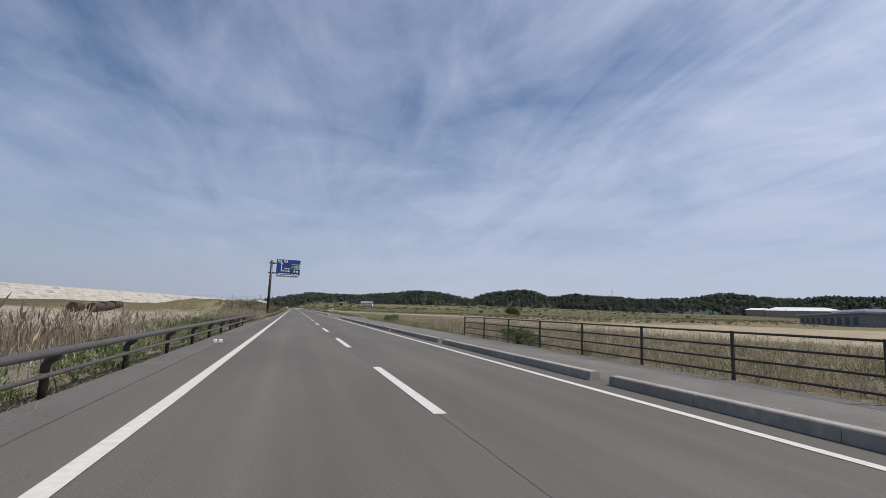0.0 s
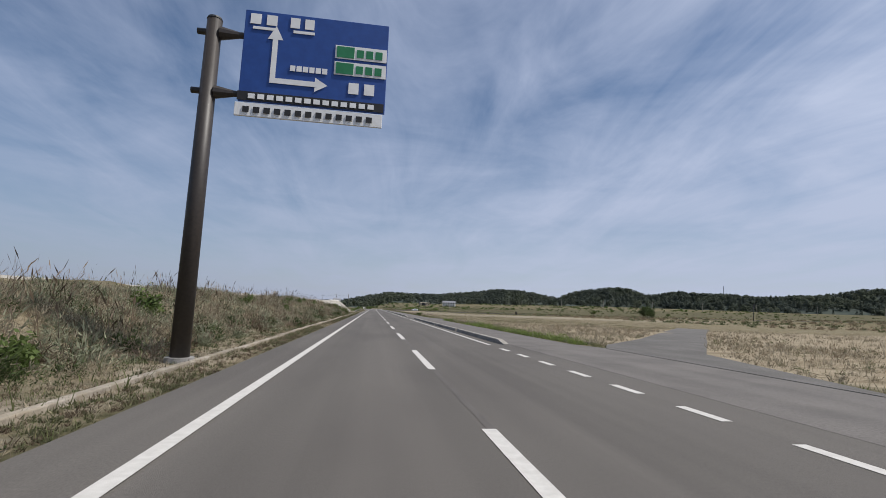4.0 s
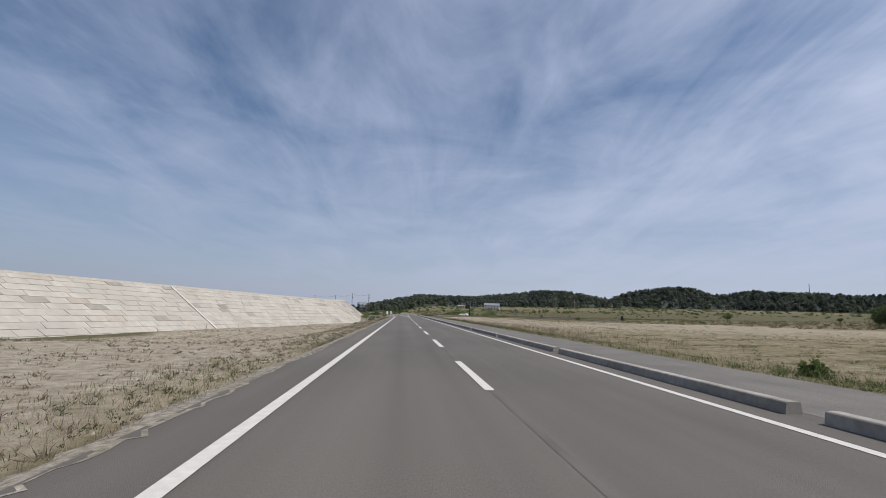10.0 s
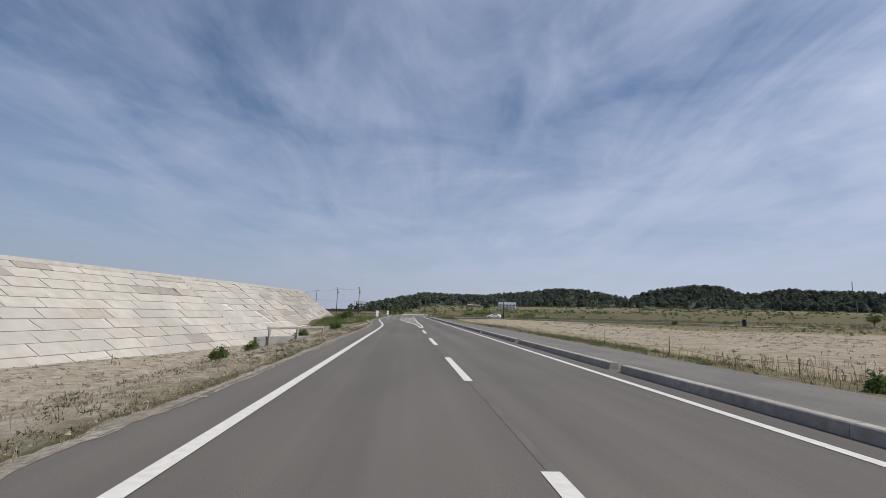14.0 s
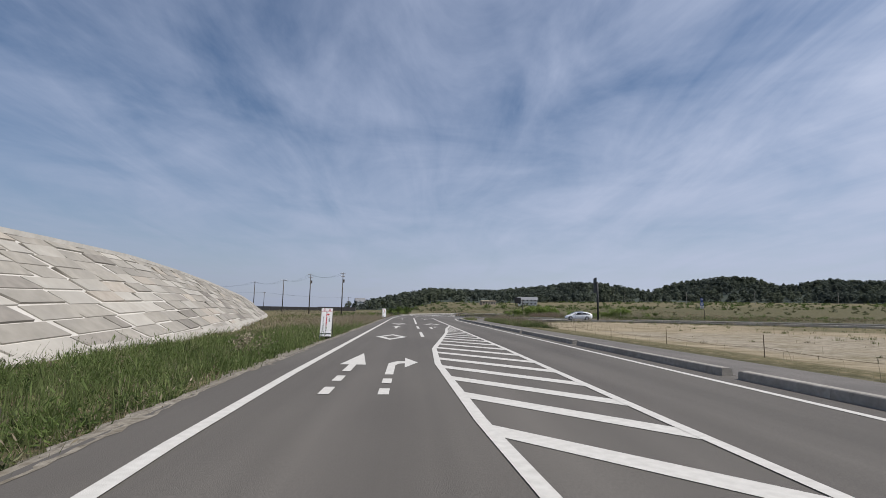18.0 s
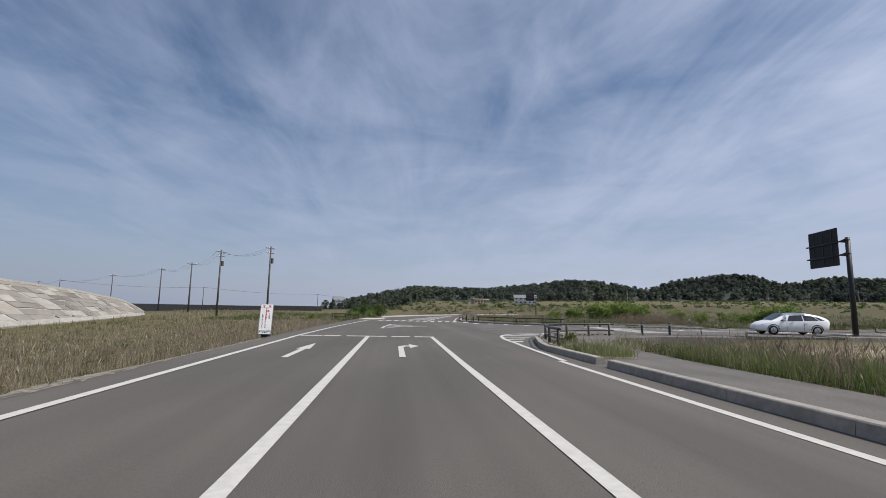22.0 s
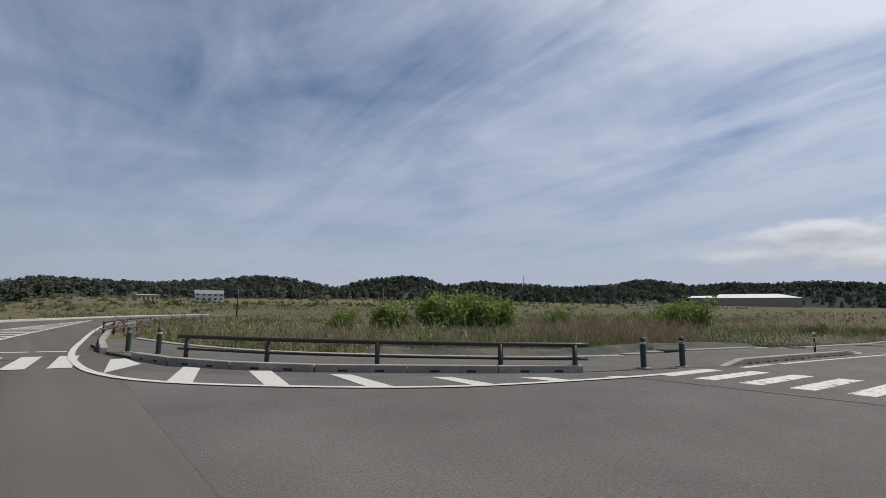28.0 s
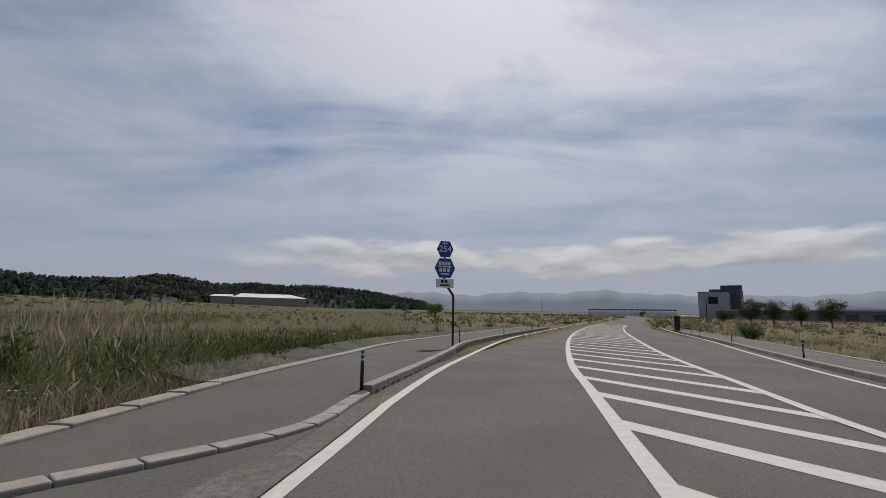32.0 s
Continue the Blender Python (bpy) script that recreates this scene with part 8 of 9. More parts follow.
brush("corner_brush", 79, 800, (10, 60), (384, 408), (0.25, 0.6), 60, BRUSH, "grey-green weeds in tall grass", 0.034, 1.0, keep=behind(2.2))
brush("corner_brush", 80, 420, (10, 60), (386, 404), (0.25, 0.55), 60, BRUSH_BROWN, "brown weeds in tall grass", 0.034, 1.1, keep=behind(2.2))
blades("reed_bed", 43, 5200, (22, 28), (387.5, 394), (0.7, 1.25), 0.005, REED_BROWN, "reddish-brown feathery reed clump", 0.5, 0.3, 0.6, keep=behind(1.6))
blades("tall_grass", 44, 8000, (34, 64), (377, 392), (0.3, 0.75), 0.008, GRASS_GREEN, "green rushes behind the weed sheet", 0.5, 0.8, 0.15, keep=behind(1.3))
blades("tall_grass", 45, 16000, (32, 42.5), (381.5, 387), (0.2, 0.6), 0.006, GRASS_DRY, "tangled dead grass on the footway's edge", 1.3, 0.6, 0.2, keep=behind(0.12))
blades("meadow_grass", 46, 10000, (60, 260), (300, 440), (0.4, 0.9), 0.035, GRASS_GREEN, "green scrubby meadow in the distance", 0.7, 0.7)
blades("meadow_grass", 47, 12000, (20, 120), (300, 366), (0.12, 0.4), 0.016, GRASS_GREEN, "low green grass on waste ground", 0.7, 0.75, keep=patchy(0.14, 14, -0.2))
brush("far_scrub", 96, 2200, (6, 150), (409, 640), (0.4, 1.1), 16, BRUSH, "grey-green scrub scattered over the far grassland", 0.10, 0.7, keep=patchy(0.045, 96, -0.1))
brush("far_scrub", 97, 900, (8, 170), (412, 660), (0.5, 1.5), 24, LEAF, "dark green bushes scattered over the far grassland", 0.12, 0.8, keep=patchy(0.035, 97, 0.0))
brush("far_scrub", 98, 1300, (8, 150), (410, 620), (0.4, 1.0), 16, BRUSH_BROWN, "brown dead weeds over the far grassland", 0.10, 0.7, keep=patchy(0.05, 98, 0.0))
brush("far_bushes", 102, 520, (-20, 620), (600, 940), (1.5, 3.6), 40, LEAF, "dark hedges and bushes at the foot of the hills", 0.42, 0.9, keep=patchy(0.02, 102, -0.15), long=1.4)
brush("far_bushes", 103, 700, (-20, 620), (520, 930), (1.0, 2.6), 30, BRUSH, "grey-green scrub below the hills", 0.36, 0.8, keep=patchy(0.022, 103, -0.1), long=1.4)
brush("far_bushes", 104, 420, (90, 420), (120, 520), (0.5, 1.4), 30, BRUSH, "low scrub along the far edge of the fields", 0.2, 0.8, keep=lambda x, y, r: (wave(x, y, 0.03, 104) > 0.0) & ((y < 330) | (y > 420)), long=1.5)
brush("back_scrub", 105, 420, (2, 110), (405, 448), (0.6, 1.3), 60, LEAF, "rank green scrub behind the junction", 0.075, 0.9, keep=patchy(0.09, 105, -0.25), long=2.0)
brush("back_scrub", 106, 420, (8, 110), (403, 446), (0.5, 1.2), 60, BRUSH_BROWN, "tall brown dead weeds behind the junction", 0.07, 1.1, keep=patchy(0.08, 106, -0.2), long=2.6)
brush("back_scrub", 107, 260, (8, 90), (392, 440), (0.5, 1.2), 60, LEAF_BRIGHT, "bright yellow-green scrub in the corner field", 0.07, 0.9, keep=lambda x, y, r: (wave(x, y, 0.1, 107) > 0.0) & behind(3.0)(x, y, r), long=1.8)
blades("meadow_grass", 48, 8000, (12, 160), (412, 640), (0.4, 1.0), 0.035, GRASS_DRY, "dry grassland beyond the junction", 0.7, 0.5)
blades("joint_weeds", 49, 3000, (30, 90), (330, 374), (0.15, 0.5), 0.012, GRASS_GREEN, "weeds growing from the kerb joints", 0.6, 0.9, keep=lambda x, y, r: np.abs(y - np.interp(x, [p[0] for p in EAST_R], [p[1] for p in EAST_R]) + 0.55) < 0.2)


def shrub(name, seed, height, spread, leaves, mat, label, leaf=0.05, bare=0.0):
    """A bush: forked stems and clumps of leaves with gaps between them."""
    r = random.Random(seed)
    ob = thing(name, label, "shrub")
    bm = bmesh.new()
    ends = []
    for k in range(9):
        a = r.uniform(0, math.tau)
        p = Vector((r.uniform(-0.1, 0.1), r.uniform(-0.1, 0.1), -0.15))
        d = Vector((math.cos(a) * r.uniform(0.15, 0.75), math.sin(a) * r.uniform(0.15, 0.75), 1)).normalized()
        step = height * r.uniform(0.16, 0.27)
        for j in range(4):
            q = p + d * step
            rod(p, q, 0.022 * (1 - 0.2 * j), 0.018 * (1 - 0.22 * j), 5, bm)
            if j:
                ends.append(q.copy())
                for _ in range(2):
                    e = q + Vector((r.uniform(-1, 1), r.uniform(-1, 1), r.uniform(0.0, 1))) * spread * 0.4
                    rod(q, e, 0.009, 0.004, 4, bm)
                    ends.append(e)
            p = q
            d = (d + Vector((r.uniform(-0.4, 0.4), r.uniform(-0.4, 0.4), r.uniform(-0.2, 0.3)))).normalized()
    part("stems", bm, TWIG, ob)
    n = int(leaves * (1 - bare))
    if n:
        rr = np.random.RandomState(seed)
        c = np.array([tuple(e) for e in ends])
        k = rr.randint(0, len(c), n)
        p = c[k] + rr.normal(0, spread * 0.16, (n, 3)) * (1, 1, 0.8)
        p[:, 2] = np.maximum(p[:, 2], 0.02)
        u, v = rr.normal(0, 1, (n, 3)), rr.normal(0, 1, (n, 3))
        u /= np.linalg.norm(u, axis=1)[:, None]
        v -= u * (u * v).sum(1)[:, None]
        v /= np.linalg.norm(v, axis=1)[:, None]
        s = leaf * rr.uniform(0.6, 1.4, (n, 1))
        P = np.stack([p - u * s, p + v * s * 0.5, p + u * s, p - v * s * 0.5], 1).reshape(-1, 3)
        T4 = (np.arange(n) * 4)[:, None, None] + np.array([(0, 1, 2), (0, 2, 3)])[None]
        put("leaves", big_mesh("leaves", P, T4.reshape(-1, 3), mat), ob)
    return ob


def settle(ob, x, y, s=1.0, turn=0.0):
    ob.matrix_basis = pose(x, y, ground_z(x, y) - 0.03, 0, 0, turn) @ Matrix.Scale(s, 4)
    return ob


def again(ob, x, y, s=1.0, turn=0.0):
    ob.scale = (1, 1, 1)
    return copy_thing(ob, pose(x, y, ground_z(x, y) - 0.03, 0, 0, turn) @ Matrix.Scale(s, 4))


r5 = random.Random(77)
weed = shrub("weed_bush", 1, 0.55, 0.45, 1500, LEAF, "low leafy green weed bush on the bank", 0.055)
low_b = shrub("shrub", 2, 0.85, 0.75, 2600, LEAF, "dense dark green roadside shrub", 0.06)
bright = shrub("shrub", 3, 1.6, 1.5, 3800, LEAF_BRIGHT, "bright yellow-green bush in tall grass", 0.1)
dead = shrub("dead_bush", 4, 0.9, 0.7, 300, GRASS_DRY, "bare dry bush with brown twigs", 0.05)
big_b = shrub("shrub", 5, 1.15, 1.0, 6500, LEAF, "large tangled green and brown bush", 0.07)
SPOTS_WEED = [(-7.2, 64, 1.0), (-8.6, 72, 1.2), (-9.8, 78, 0.9), (-7.0, 84, 0.8), (-9.5, 89, 0.9), (-8.2, 95, 1.0), (-9.5, 101, 0.9), (-9.3, 108, 1.1), (-9.6, 114, 0.8), (-8.0, 119, 0.9), (-9.4, 126, 0.9), (-9.2, 133, 0.9), (-9.0, 139, 1.0), (-7.4, 146, 0.8), (-11.0, 150, 1.2), (-6.7, 42, 1.0), (-7.5, 49, 1.1), (-9.0, 36, 0.9), (-6.3, 4.0, 0.7), (-6.6, 10, 0.8), (-5.9, 16, 0.7), (-7.4, 22, 0.9), (8.6, 46, 0.9), (8.4, 41, 0.8), (9.2, 50, 1.0), (8.5, 9.5, 0.8), (9.0, 13, 0.9), (8.4, 98, 0.6), (9.5, 170, 0.9), (8.7, 236, 0.7), (-7.2, 255, 0.9), (-7.5, 247, 0.8), (-8.6, 232, 0.7), (-6.6, 241, 0.8), (-7.0, 268, 1.0), (-8.0, 276, 1.1), (20.6, 387.2, 0.7), (25.4, 386.15, 0.35), (6.35, 363.6, 0.8), (36.5, 384.6, 0.6), (34.0, 371.2, 0.7), (-9.4, 300, 1.0), (-11, 330, 0.9)]
settle(weed, *SPOTS_WEED[0], 20)
weed["group"] = "weed bushes"
for x, y, s in SPOTS_WEED[1:]:
    again(weed, x, y, s * r5.uniform(0.8, 1.1), r5.uniform(0, 360))
SPOTS_LOW = [(8.9, 44, 0.9), (8.6, 160.0, 0.75), (-9.2, 86, 0.6), (-9.6, 104, 0.55), (-9.0, 118, 0.6), (-10.4, 131, 0.6), (-8.6, 96.5, 0.45), (9.3, 13.5, 0.8), (8.5, 10.6, 0.7), (-7.8, 272, 0.8), (38.5, 386.0, 1.0), (41, 385.4, 0.9), (70, 350, 1.3)]
settle(low_b, *SPOTS_LOW[0], 40)
low_b["group"] = "dark shrubs"
for x, y, s in SPOTS_LOW[1:]:
    again(low_b, x, y, s, r5.uniform(0, 360))
SPOTS_BRIGHT = [(22.5, 404.5, 1.15), (25.0, 402.5, 1.45), (27.6, 402.0, 1.5), (30.2, 402.0, 1.35), (33.5, 399.8, 1.0), (28.9, 403.4, 1.4), (26.3, 403.8, 1.3), (20.6, 407.5, 0.9), (42.4, 394.0, 1.45), (41.3, 395.2, 1.3), (39.6, 395.9, 0.95), (37.8, 396.8, 0.9), (43.6, 394.6, 1.2), (35.6, 398.6, 0.9), (50.0, 398.0, 0.9), (-8.0, 409, 0.6), (-6.2, 412, 0.65), (-4.4, 415, 0.6), (-11.4, 407, 0.55)]
settle(bright, SPOTS_BRIGHT[0][0], SPOTS_BRIGHT[0][1], 0.88 * SPOTS_BRIGHT[0][2], 10)
bright["group"] = "bright bushes"
for x, y, s in SPOTS_BRIGHT[1:]:
    again(bright, x, y, 0.88 * s, r5.uniform(0, 360))
SPOTS_DEAD = [(-10.6, 101.6, 1.6), (-10.5, 66, 1.0), (-13.5, 90, 1.0), (-9.2, 129, 1.0), (-11.2, 146.0, 1.3), (-9.8, 153.0, 1.2), (-6.9, 277, 0.9), (-8.2, 311, 1.0), (-14, 136, 1.2)]
settle(dead, *SPOTS_DEAD[0], 75)
dead["group"] = "dead bushes"
for x, y, s in SPOTS_DEAD[1:]:
    again(dead, x, y, s, r5.uniform(0, 360))
SPOTS_BIG = [(-8.6, 150.0, 0.8), (-9.8, 151.5, 0.9), (-9.0, 147.8, 0.8), (-5.2, 424.0, 1.5), (-3.4, 427.0, 1.5), (-7.4, 426.0, 1.3), (-11.0, 152.5, 0.8), (-8.5, 286.6, 0.85), (-9.3, 288.0, 0.6)]
settle(big_b, *SPOTS_BIG[0], 5)
big_b["group"] = "large bushes"
for x, y, s in SPOTS_BIG[1:]:
    again(big_b, x, y, s, r5.uniform(0, 360))
# grit washed up between the kerb and the edge line
r = np.random.RandomState(52)
n = 2600
gx3 = np.concatenate([r.uniform(19, 39, n), r.uniform(38, 70, n // 2)])
top_y = np.interp(gx3, [p[0] for p in EAST_L], [p[1] for p in EAST_L])
gy3 = top_y + np.abs(r.normal(0.12, 0.16, len(gx3))) + 0.06
c = np.stack([gx3, gy3, rise(gx3) + 0.012], -1)
k = r.uniform(0.006, 0.018, (len(c), 1))
P = np.stack([c + k * (1, 0, -0.3), c + k * (-0.6, 0.8, -0.3), c + k * (-0.6, -0.8, -0.3), c + k * (0, 0.1, 0.8)], 1).reshape(-1, 3)
T7 = (np.arange(len(c)) * 4)[:, None, None] + np.array([(0, 1, 3), (1, 2, 3), (2, 0, 3)])[None]
tagged(new("grit", big_mesh("grit", P, T7.reshape(-1, 3), DIRT)), "loose grit washed against the kerb", "grit", kind="stuff")
# daisies in the grass by the east road
r = np.random.RandomState(50)
n = 9000
fx, fy = r.uniform(28, 42, n), r.uniform(384.2, 392, n)
fx, fy = fx[behind(0.3)(fx, fy, r)], fy[behind(0.3)(fx, fy, r)]
ok = free_of_paving(fx, fy)
fx, fy = fx[ok], fy[ok]
n = len(fx)
fz = ground_at(fx, fy) + r.uniform(0.2, 0.42, n)
ang = np.arange(5) * math.tau / 5
P = np.stack([fx[:, None] + 0.025 * np.cos(ang), fy[:, None] + 0.025 * np.sin(ang), fz[:, None] + 0 * ang], -1).reshape(-1, 3)
T5 = (np.arange(n) * 5)[:, None, None] + np.array([(0, 1, 2), (0, 2, 3), (0, 3, 4)])[None]
tagged(new("daisies", big_mesh("daisies", P, T5.reshape(-1, 3), WHITE_BAND)), "small white daisies in the grass", "flowers", kind="stuff")

# ---- rope fences, rails, far buildings ----
def rope_fence(points, label, height=0.75):
    ob = thing("rope_fence", label, "fence")
    tops = []
    for x, y in points:
        z = ground_z(x, y)
        part("stake", rod((x, y, z - 0.3), (x, y, z + height * (0.75 + 0.25 * math.sin(3.1 * y))), 0.016, 0.014, 8), TWIG, ob)
        tops.append((x, y, z + height * 0.5 - 0.04))
    for dz in (0.0,):
        pts = []
        for a, b in zip(tops, tops[1:]):
            for k in range(5):
                t = k / 5
                p = Vector(a).lerp(Vector(b), t)
                p.z += dz - 0.12 * 4 * t * (1 - t)
                pts.append(p)
        part("rope", tube(pts + [Vector(tops[-1]) + Vector((0, 0, dz))], 0.006, 5), TWIG, ob)


rope_fence([(crest_x(y) + 9.4, y) for y in (206, 213, 219, 225, 231, 237, 243, 249)], "thin stakes and slack rope at the sea wall's foot")
rope_fence([(9.4 + 0.02 * k, 226 + 6.5 * k) for k in range(18)], "rusty stakes and wire along the field's edge", 0.8)
culvert = thing("pipe_railing", "low grey pipe railing at a concrete culvert", "railing", m=pose(-7.8, 250.6, ground_z(-7.2, 252) - 0.05, 0, 0, -42))
for k in range(3):
    part("post", box(-0.045, 0.045, 1.6 * k - 0.045, 1.6 * k + 0.045, -0.3, 0.78, 0.008), KERB, culvert)
for z in (0.76, 0.72):
    part("rail", rod((0, -0.1, z), (0, 3.3, z), 0.04), KERB, culvert)
part("wall", box(-0.35, -0.1, -0.6, 3.9, -0.5, 0.32, 0.02), CONCRETE, culvert)


def house(x, y, turn, w, d, h, roof_h, wall_mat, roof_mat, label, windows=4):
    z = ground_z(x, y)
    ob = thing("house", label, "house", m=pose(x, y, z, 0, 0, turn))
    part("wall", box(-w / 2, w / 2, -d / 2, d / 2, -0.6, h), wall_mat, ob)
    bm = bmesh.new()
    e = 0.5
    v = [bm.verts.new(p) for p in ((-w / 2 - e, -d / 2 - e, h), (w / 2 + e, -d / 2 - e, h), (w / 2 + e, d / 2 + e, h), (-w / 2 - e, d / 2 + e, h), (-w / 2 - e, 0, h + roof_h), (w / 2 + e, 0, h + roof_h))]
    for f in ((0, 1, 5, 4), (2, 3, 4, 5), (0, 4, 3), (1, 2, 5), (0, 3, 2, 1)):
        bm.faces.new([v[i] for i in f])
    part("roof", bm, roof_mat, ob)
    for k in range(windows):
        wx = -w / 2 + w * (k + 0.5) / windows
        for zz6 in ((1.2, 4.0) if h > 4.5 else (1.2,)):
            win = part("window", box(wx - 0.8, wx + 0.8, -d / 2 - 0.06, -d / 2 + 0.02, zz6, zz6 + 1.3), KERB, ob)
            part("pane", box(wx - 0.7, wx + 0.7, -d / 2 - 0.08, -d / 2 - 0.065, zz6 + 0.1, zz6 + 1.2), GLASS, win)
    return ob


WALL_WHITE = material("white_render", (0.55, 0.545, 0.53), (0.68, 0.675, 0.66), scale=0.8, rough=0.9)
WALL_TAN = material("tan_concrete", (0.30, 0.25, 0.19), (0.40, 0.34, 0.26), scale=0.6, rough=0.9)
WALL_GREY = material("grey_cladding", (0.30, 0.32, 0.34), (0.38, 0.40, 0.42), scale=0.5, rough=0.7)
WALL_DARK = material("dark_concrete", (0.075, 0.08, 0.085), (0.12, 0.125, 0.13), scale=0.5, rough=0.85)
ROOF_GREY = material("grey_roof_tiles", (0.16, 0.165, 0.175), (0.24, 0.245, 0.255), scale=1.5, rough=0.7)
ROOF_WHITE = material("white_metal_roof", (0.62, 0.63, 0.64), (0.74, 0.75, 0.76), scale=0.3, rough=0.45, stretch=(1, 0.1, 1))
house(102.5, 716, -14, 17, 9, 5.2, 2.6, WALL_WHITE, ROOF_GREY, "white two-storey house with a grey roof, damaged", 5)
house(70, 735, 10, 13, 8, 3.6, 0.6, WALL_TAN, WALL_TAN, "tan concrete building with open dark bays", 5)
house(-64, 905, 20, 12, 8, 10, 5.0, WALL_GREY, ROOF_GREY, "grey ruined building beside the pines", 3)
barn = thing("barn", "long white-roofed farm shed far across the fields", "barn", m=pose(840, 600, 25.3, 0, 0, -75))
part("wall", box(-55, 55, -18, 18, -11, 4.0), WALL_TAN, barn)
bm = bmesh.new()
vv = [bm.verts.new(p) for p in ((-56, -19, 4.0), (56, -19, 4.0), (56, 19, 4.0), (-56, 19, 4.0), (-46, 0, 10.5), (30, 0, 10.5))]
for fi in ((0, 1, 5, 4), (2, 3, 4, 5), (1, 2, 5), (3, 0, 4)):
    bm.faces.new([vv[i] for i in fi])
part("roof", bm, ROOF_WHITE, barn)
part("annex", box(-88, -57, -17, 6, -11, 4.5), WALL_TAN, barn)
bm = bmesh.new()
vv = [bm.verts.new(p) for p in ((-90, -19, 4.5), (-56.5, -19, 4.5), (-56.5, 8, 4.5), (-90, 8, 4.5), (-84, -6, 8.0), (-56.5, -6, 8.0))]
for fi in ((0, 1, 5, 4), (2, 3, 4, 5), (1, 2, 5), (3, 0, 4)):
    bm.faces.new([vv[i] for i in fi])
part("annex_roof", bm, ROOF_WHITE, barn)
mast = thing("radio_mast", "thin grey lattice mast on the wooded hill", "mast", m=pose(680, 912, 40))
part("mast", rod((0, 0, -10), (0, 0, 29), 0.9, 0.5, 6), WALL_GREY, mast)
for k in range(3):
    part("antenna", rod((0, 0, 22 + 2.5 * k), (1.3, 0, 22 + 2.5 * k), 0.25), WALL_GREY, mast)
# buildings past the east road
zb = ground_z(380, 144)
block = thing("building", "grey windowless cube-shaped building", "building", m=pose(380.4, 144.3, zb, 0, 0, -40) @ Matrix.Scale(1.75, 4))
part("wall", box(-6.0, 6.0, -5.6, 5.6, -1, 10.8, 0.1), WALL_GREY, block)
part("parapet", box(-6.1, 6.1, -5.7, 5.7, 10.8, 11.0), WALL_DARK, block)
for sx in (-3.2, 0, 3.2):
    part("panel_joint", box(sx - 0.05, sx + 0.05, -5.64, -5.58, 0, 10.8), WALL_DARK, block)
tower_b = thing("building", "dark concrete building with a stair tower", "building", m=pose(395, 124, zb, 0, 0, -40) @ Matrix.Scale(1.75, 4))
part("wall", box(-9, 7, -6, 6, -1, 12.6), WALL_DARK, tower_b)
part("stair_tower", box(-4, 0, -6.2, 2, 12.6, 14.6), WALL_DARK, tower_b)
for k in range(4):
    part("window", box(-7 + 3.6 * k, -5.6 + 3.6 * k, -6.08, -5.98, 3.0, 4.2), GLASS, tower_b)
    part("window", box(-7 + 3.6 * k, -5.6 + 3.6 * k, -6.08, -5.98, 7.0, 8.2), GLASS, tower_b)
arcade = thing("noise_barrier", "long low dark-framed shed with open bays", "building", m=pose(558, 128, ground_z(558, 128), 0, 0, 65) @ Matrix.Scale(1.6, 4))
for k in range(15):
    part("post", box(-30 + 4 * k - 0.25, -30 + 4 * k + 0.25, -0.4, 0.4, -1, 3.2), WALL_DARK, arcade)
part("beam", box(-31, 27, -0.6, 0.6, 3.2, 4.0), WALL_DARK, arcade)
part("back_wall", box(-31, 27, 3.2, 3.6, -1, 2.2), ROOF_WHITE, arcade)
shed = thing("warehouse", "long dark warehouse with a pale roof edge", "warehouse", m=pose(266, 160, ground_z(266, 160), 0, 0, 49) @ Matrix.Diagonal((1.3, 1.3, 0.95, 1)))
part("wall", box(-38, 38, -9, 9, -1, 5.2), ROOF_GREY, shed)
part("roof", box(-39, 39, -10, 10, 5.2, 6.0), WALL_GREY, shed)
part("roof_light", box(-30, 4, -6, 6, 6.0, 7.6), ROOF_WHITE, shed)
for k in range(9):
    part("door", box(-33 + 8 * k, -29 + 8 * k, 9.0, 9.08, 0, 3.6), WALL_DARK, shed)
crate = thing("traffic_box", "dark boxy sandbag barrier at the road's edge", "traffic barrier", m=pose(87.0, 346.6, float(rise(87)) + 0.05, 0, 0, -25))
part("body", box(-0.45, 0.45, -0.3, 0.3, 0.0, 1.7, 0.06), BLACK_METAL, crate)
part("lid", box(-0.5, 0.5, -0.35, 0.35, 1.7, 1.78, 0.02), BROWN_METAL, crate)


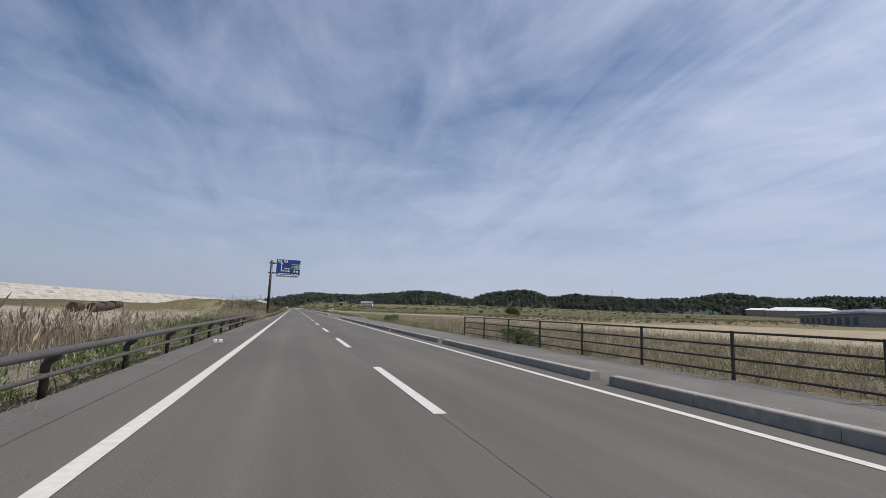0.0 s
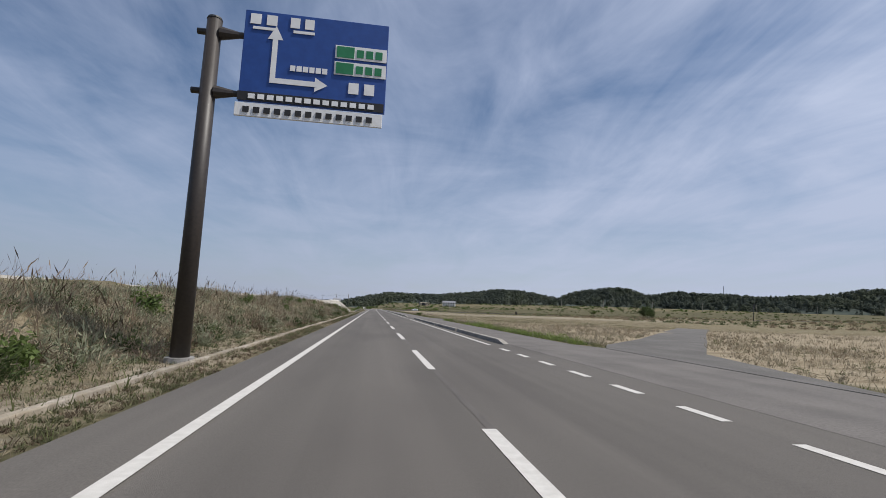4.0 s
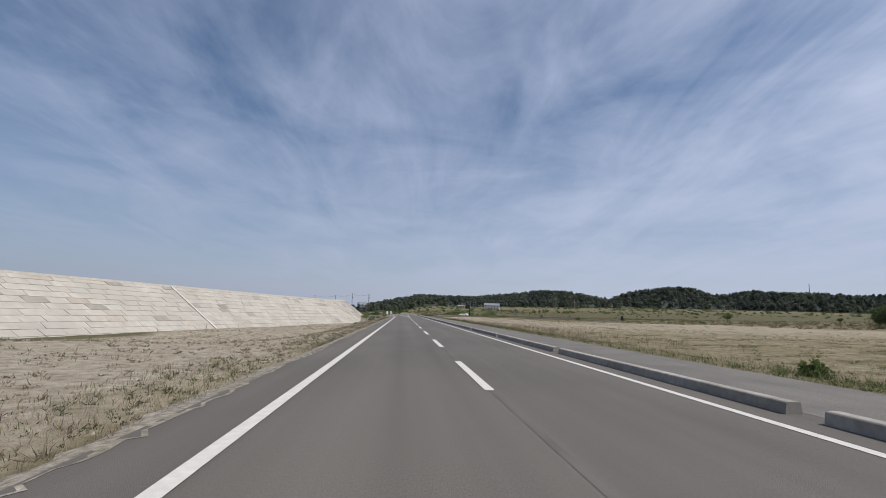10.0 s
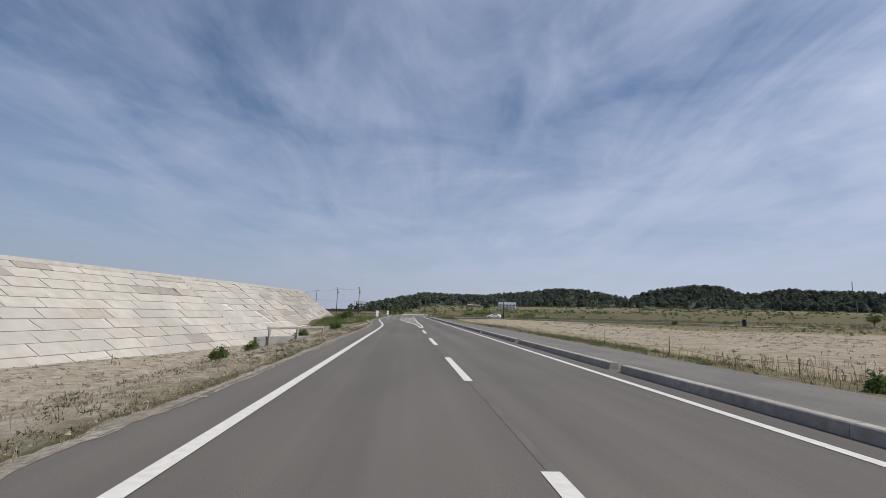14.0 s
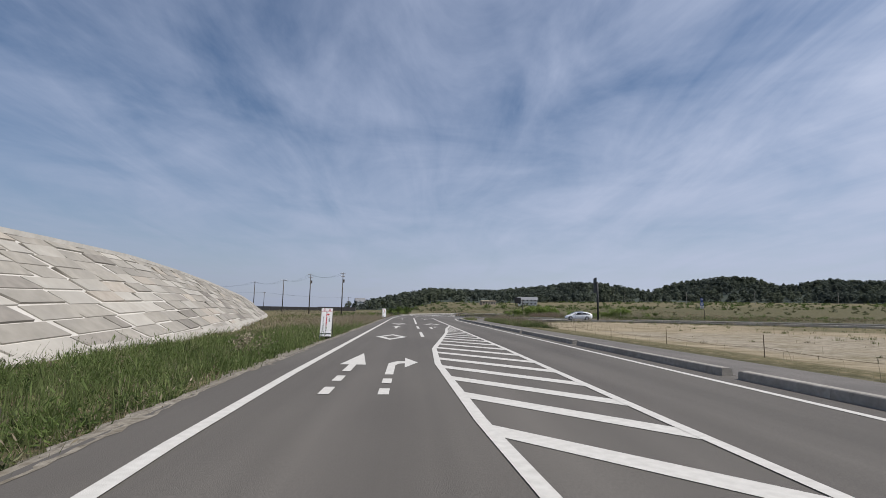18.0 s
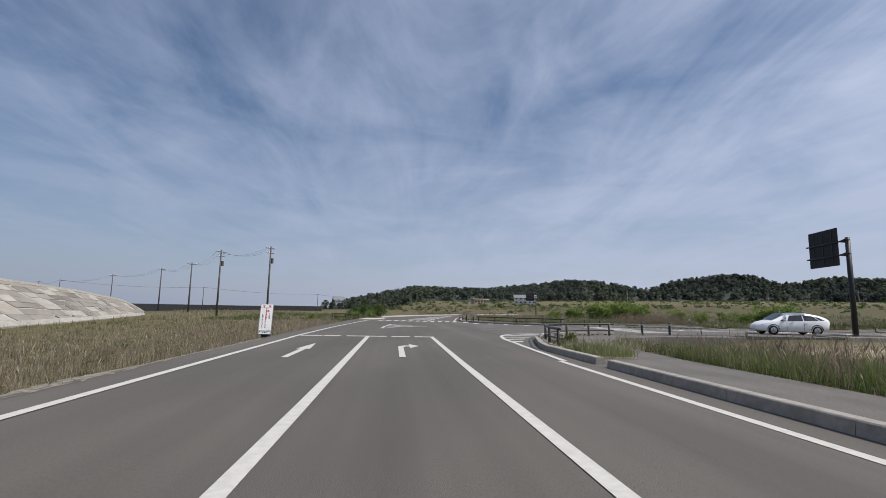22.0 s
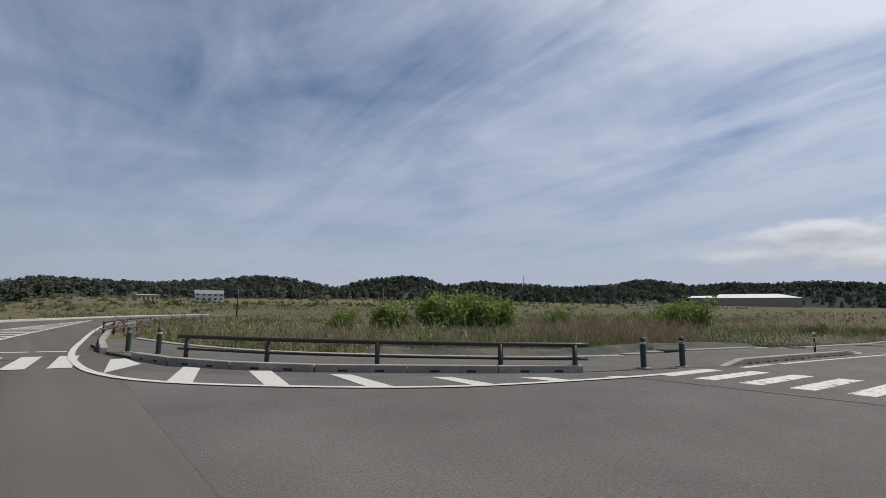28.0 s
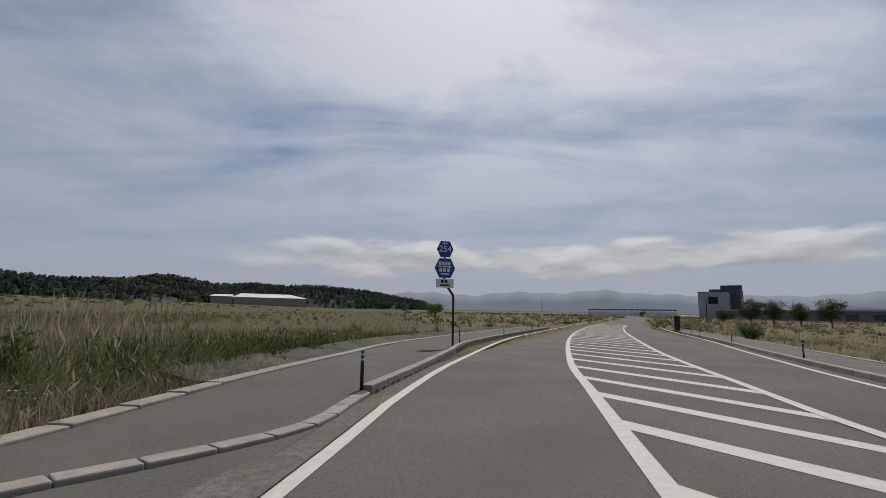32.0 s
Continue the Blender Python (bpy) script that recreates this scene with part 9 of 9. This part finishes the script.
# lone trees and utility poles across the fields
def field_tree(seed, height, spread, mat, label, count=4200, leaf=0.10):
    r = random.Random(seed)
    ob = thing("tree", label, "tree")
    bm = bmesh.new()
    ends = []
    rod((0, 0, -0.3), (0.1, 0, height * 0.35), 0.18, 0.12, 8, bm)
    for k in range(10):
        a, l = r.uniform(0, math.tau), r.uniform(0.3, 0.65) * height
        p = Vector((0.1, 0, height * r.uniform(0.2, 0.38)))
        q = p + Vector((math.cos(a) * spread * r.uniform(0.3, 0.8), math.sin(a) * spread * r.uniform(0.3, 0.8), l))
        rod(p, q, 0.07, 0.025, 6, bm)
        ends.append(q)
        for _ in range(4):
            e = p.lerp(q, r.uniform(0.4, 1)) + Vector((r.uniform(-1, 1), r.uniform(-1, 1), r.uniform(-0.1, 0.7))) * spread * 0.45
            rod(p.lerp(q, 0.7), e, 0.025, 0.01, 4, bm)
            ends.append(e)
    part("trunk", bm, TWIG, ob)
    rr = np.random.RandomState(seed)
    n = count
    c = np.array([tuple(e) for e in ends])
    p = c[rr.randint(0, len(c), n)] + rr.normal(0, spread * 0.15, (n, 3))
    u, v = rr.normal(0, 1, (n, 3)), rr.normal(0, 1, (n, 3))
    s = leaf * rr.uniform(0.6, 1.4, (n, 1))
    u, v = u / np.linalg.norm(u, axis=1)[:, None] * s, v / np.linalg.norm(v, axis=1)[:, None] * s * 0.6
    P = np.stack([p - u, p + v, p + u, p - v], 1).reshape(-1, 3)
    T6 = (np.arange(n) * 4)[:, None, None] + np.array([(0, 1, 2), (0, 2, 3)])[None]
    put("crown", big_mesh("crown", P, T6.reshape(-1, 3), mat), ob)
    return ob


tree = field_tree(4, 5.5, 3.2, LEAF_DARK, "small dark green tree with open branches", 3600, 0.16)
tree["group"] = "small trees"
settle(tree, 144.3, 293.9, 1.3, 30)
for x, y, s in ((141.3, 290.5, 0.95), (137.8, 286.4, 0.85), (133.9, 282.2, 1.0), (148.5, 298.4, 0.6)):
    again(tree, x, y, s, r5.uniform(0, 360))
pine = field_tree(14, 8.5, 2.6, LEAF_DARK, "tall dark pine with a bare trunk by the shore", 1500, 0.17)
pine["group"] = "shore pines"
settle(pine, -52, 900, 1.7)
for k, (x, y) in enumerate(((-44, 915), (-36, 905), (-26, 925), (-15, 910), (-4, 930), (8, 915), (20, 935), (34, 920), (48, 940), (-60, 915))):
    again(pine, x, y, 1.5 + 0.25 * (k % 3), r5.uniform(0, 360))
field = field_tree(9, 4.2, 2.2, LEAF, "round dark tree standing alone in the field", 1800, 0.15)
field["group"] = "trees in the fields"
settle(field, 150, 372, 0.6)
for x, y, s in ((205, 370, 0.7), (262, 262, 0.8), (90, 470, 0.5), (300, 380, 0.7)):
    again(field, x, y, s, r5.uniform(0, 360))
pole0 = thing("utility_pole", "pale utility pole at the edge of the woods", "utility pole", "utility poles by the woods", pose(240, 820, ground_z(240, 820)))
part("pole", rod((0, 0, -1), (0, 0, 13), 0.28, 0.2, 8), KERB, pole0)
part("cross_arm", box(-1, 1, -0.1, 0.1, 12.0, 12.25), WOOD_POLE, pole0)
for x, y in ((300, 800), (360, 775), (425, 745), (485, 712), (540, 672), (590, 625), (635, 575), (668, 520), (690, 460), (560, 420), (520, 330), (480, 250)):
    copy_thing(pole0, pose(x, y, ground_z(x, y)))
# far sea wall beyond the power poles
far_wall = tagged(new("wall_sea_far"), "low dark concrete wall along the shore", "wall", kind="structure")
pts = [(-290, 585), (-220, 572), (-160, 560), (-118, 556), (-80, 552), (-50, 548), (-30, 545)]
for a, b in zip(pts, pts[1:]):
    for k in range(6):
        p, q2 = Vector(a).lerp(Vector(b), k / 6), Vector(a).lerp(Vector(b), (k + 1) / 6)
        d = q2 - p
        zf = -0.5
        part("wall_panel", box(0.06, d.length - 0.06, -0.3, 0.3, -1.5, 1.9 if a[0] < -60 else 2.2), WOOD_POLE, far_wall, m=pose(p.x, p.y, zf, 0, 0, math.degrees(math.atan2(d.y, d.x))))
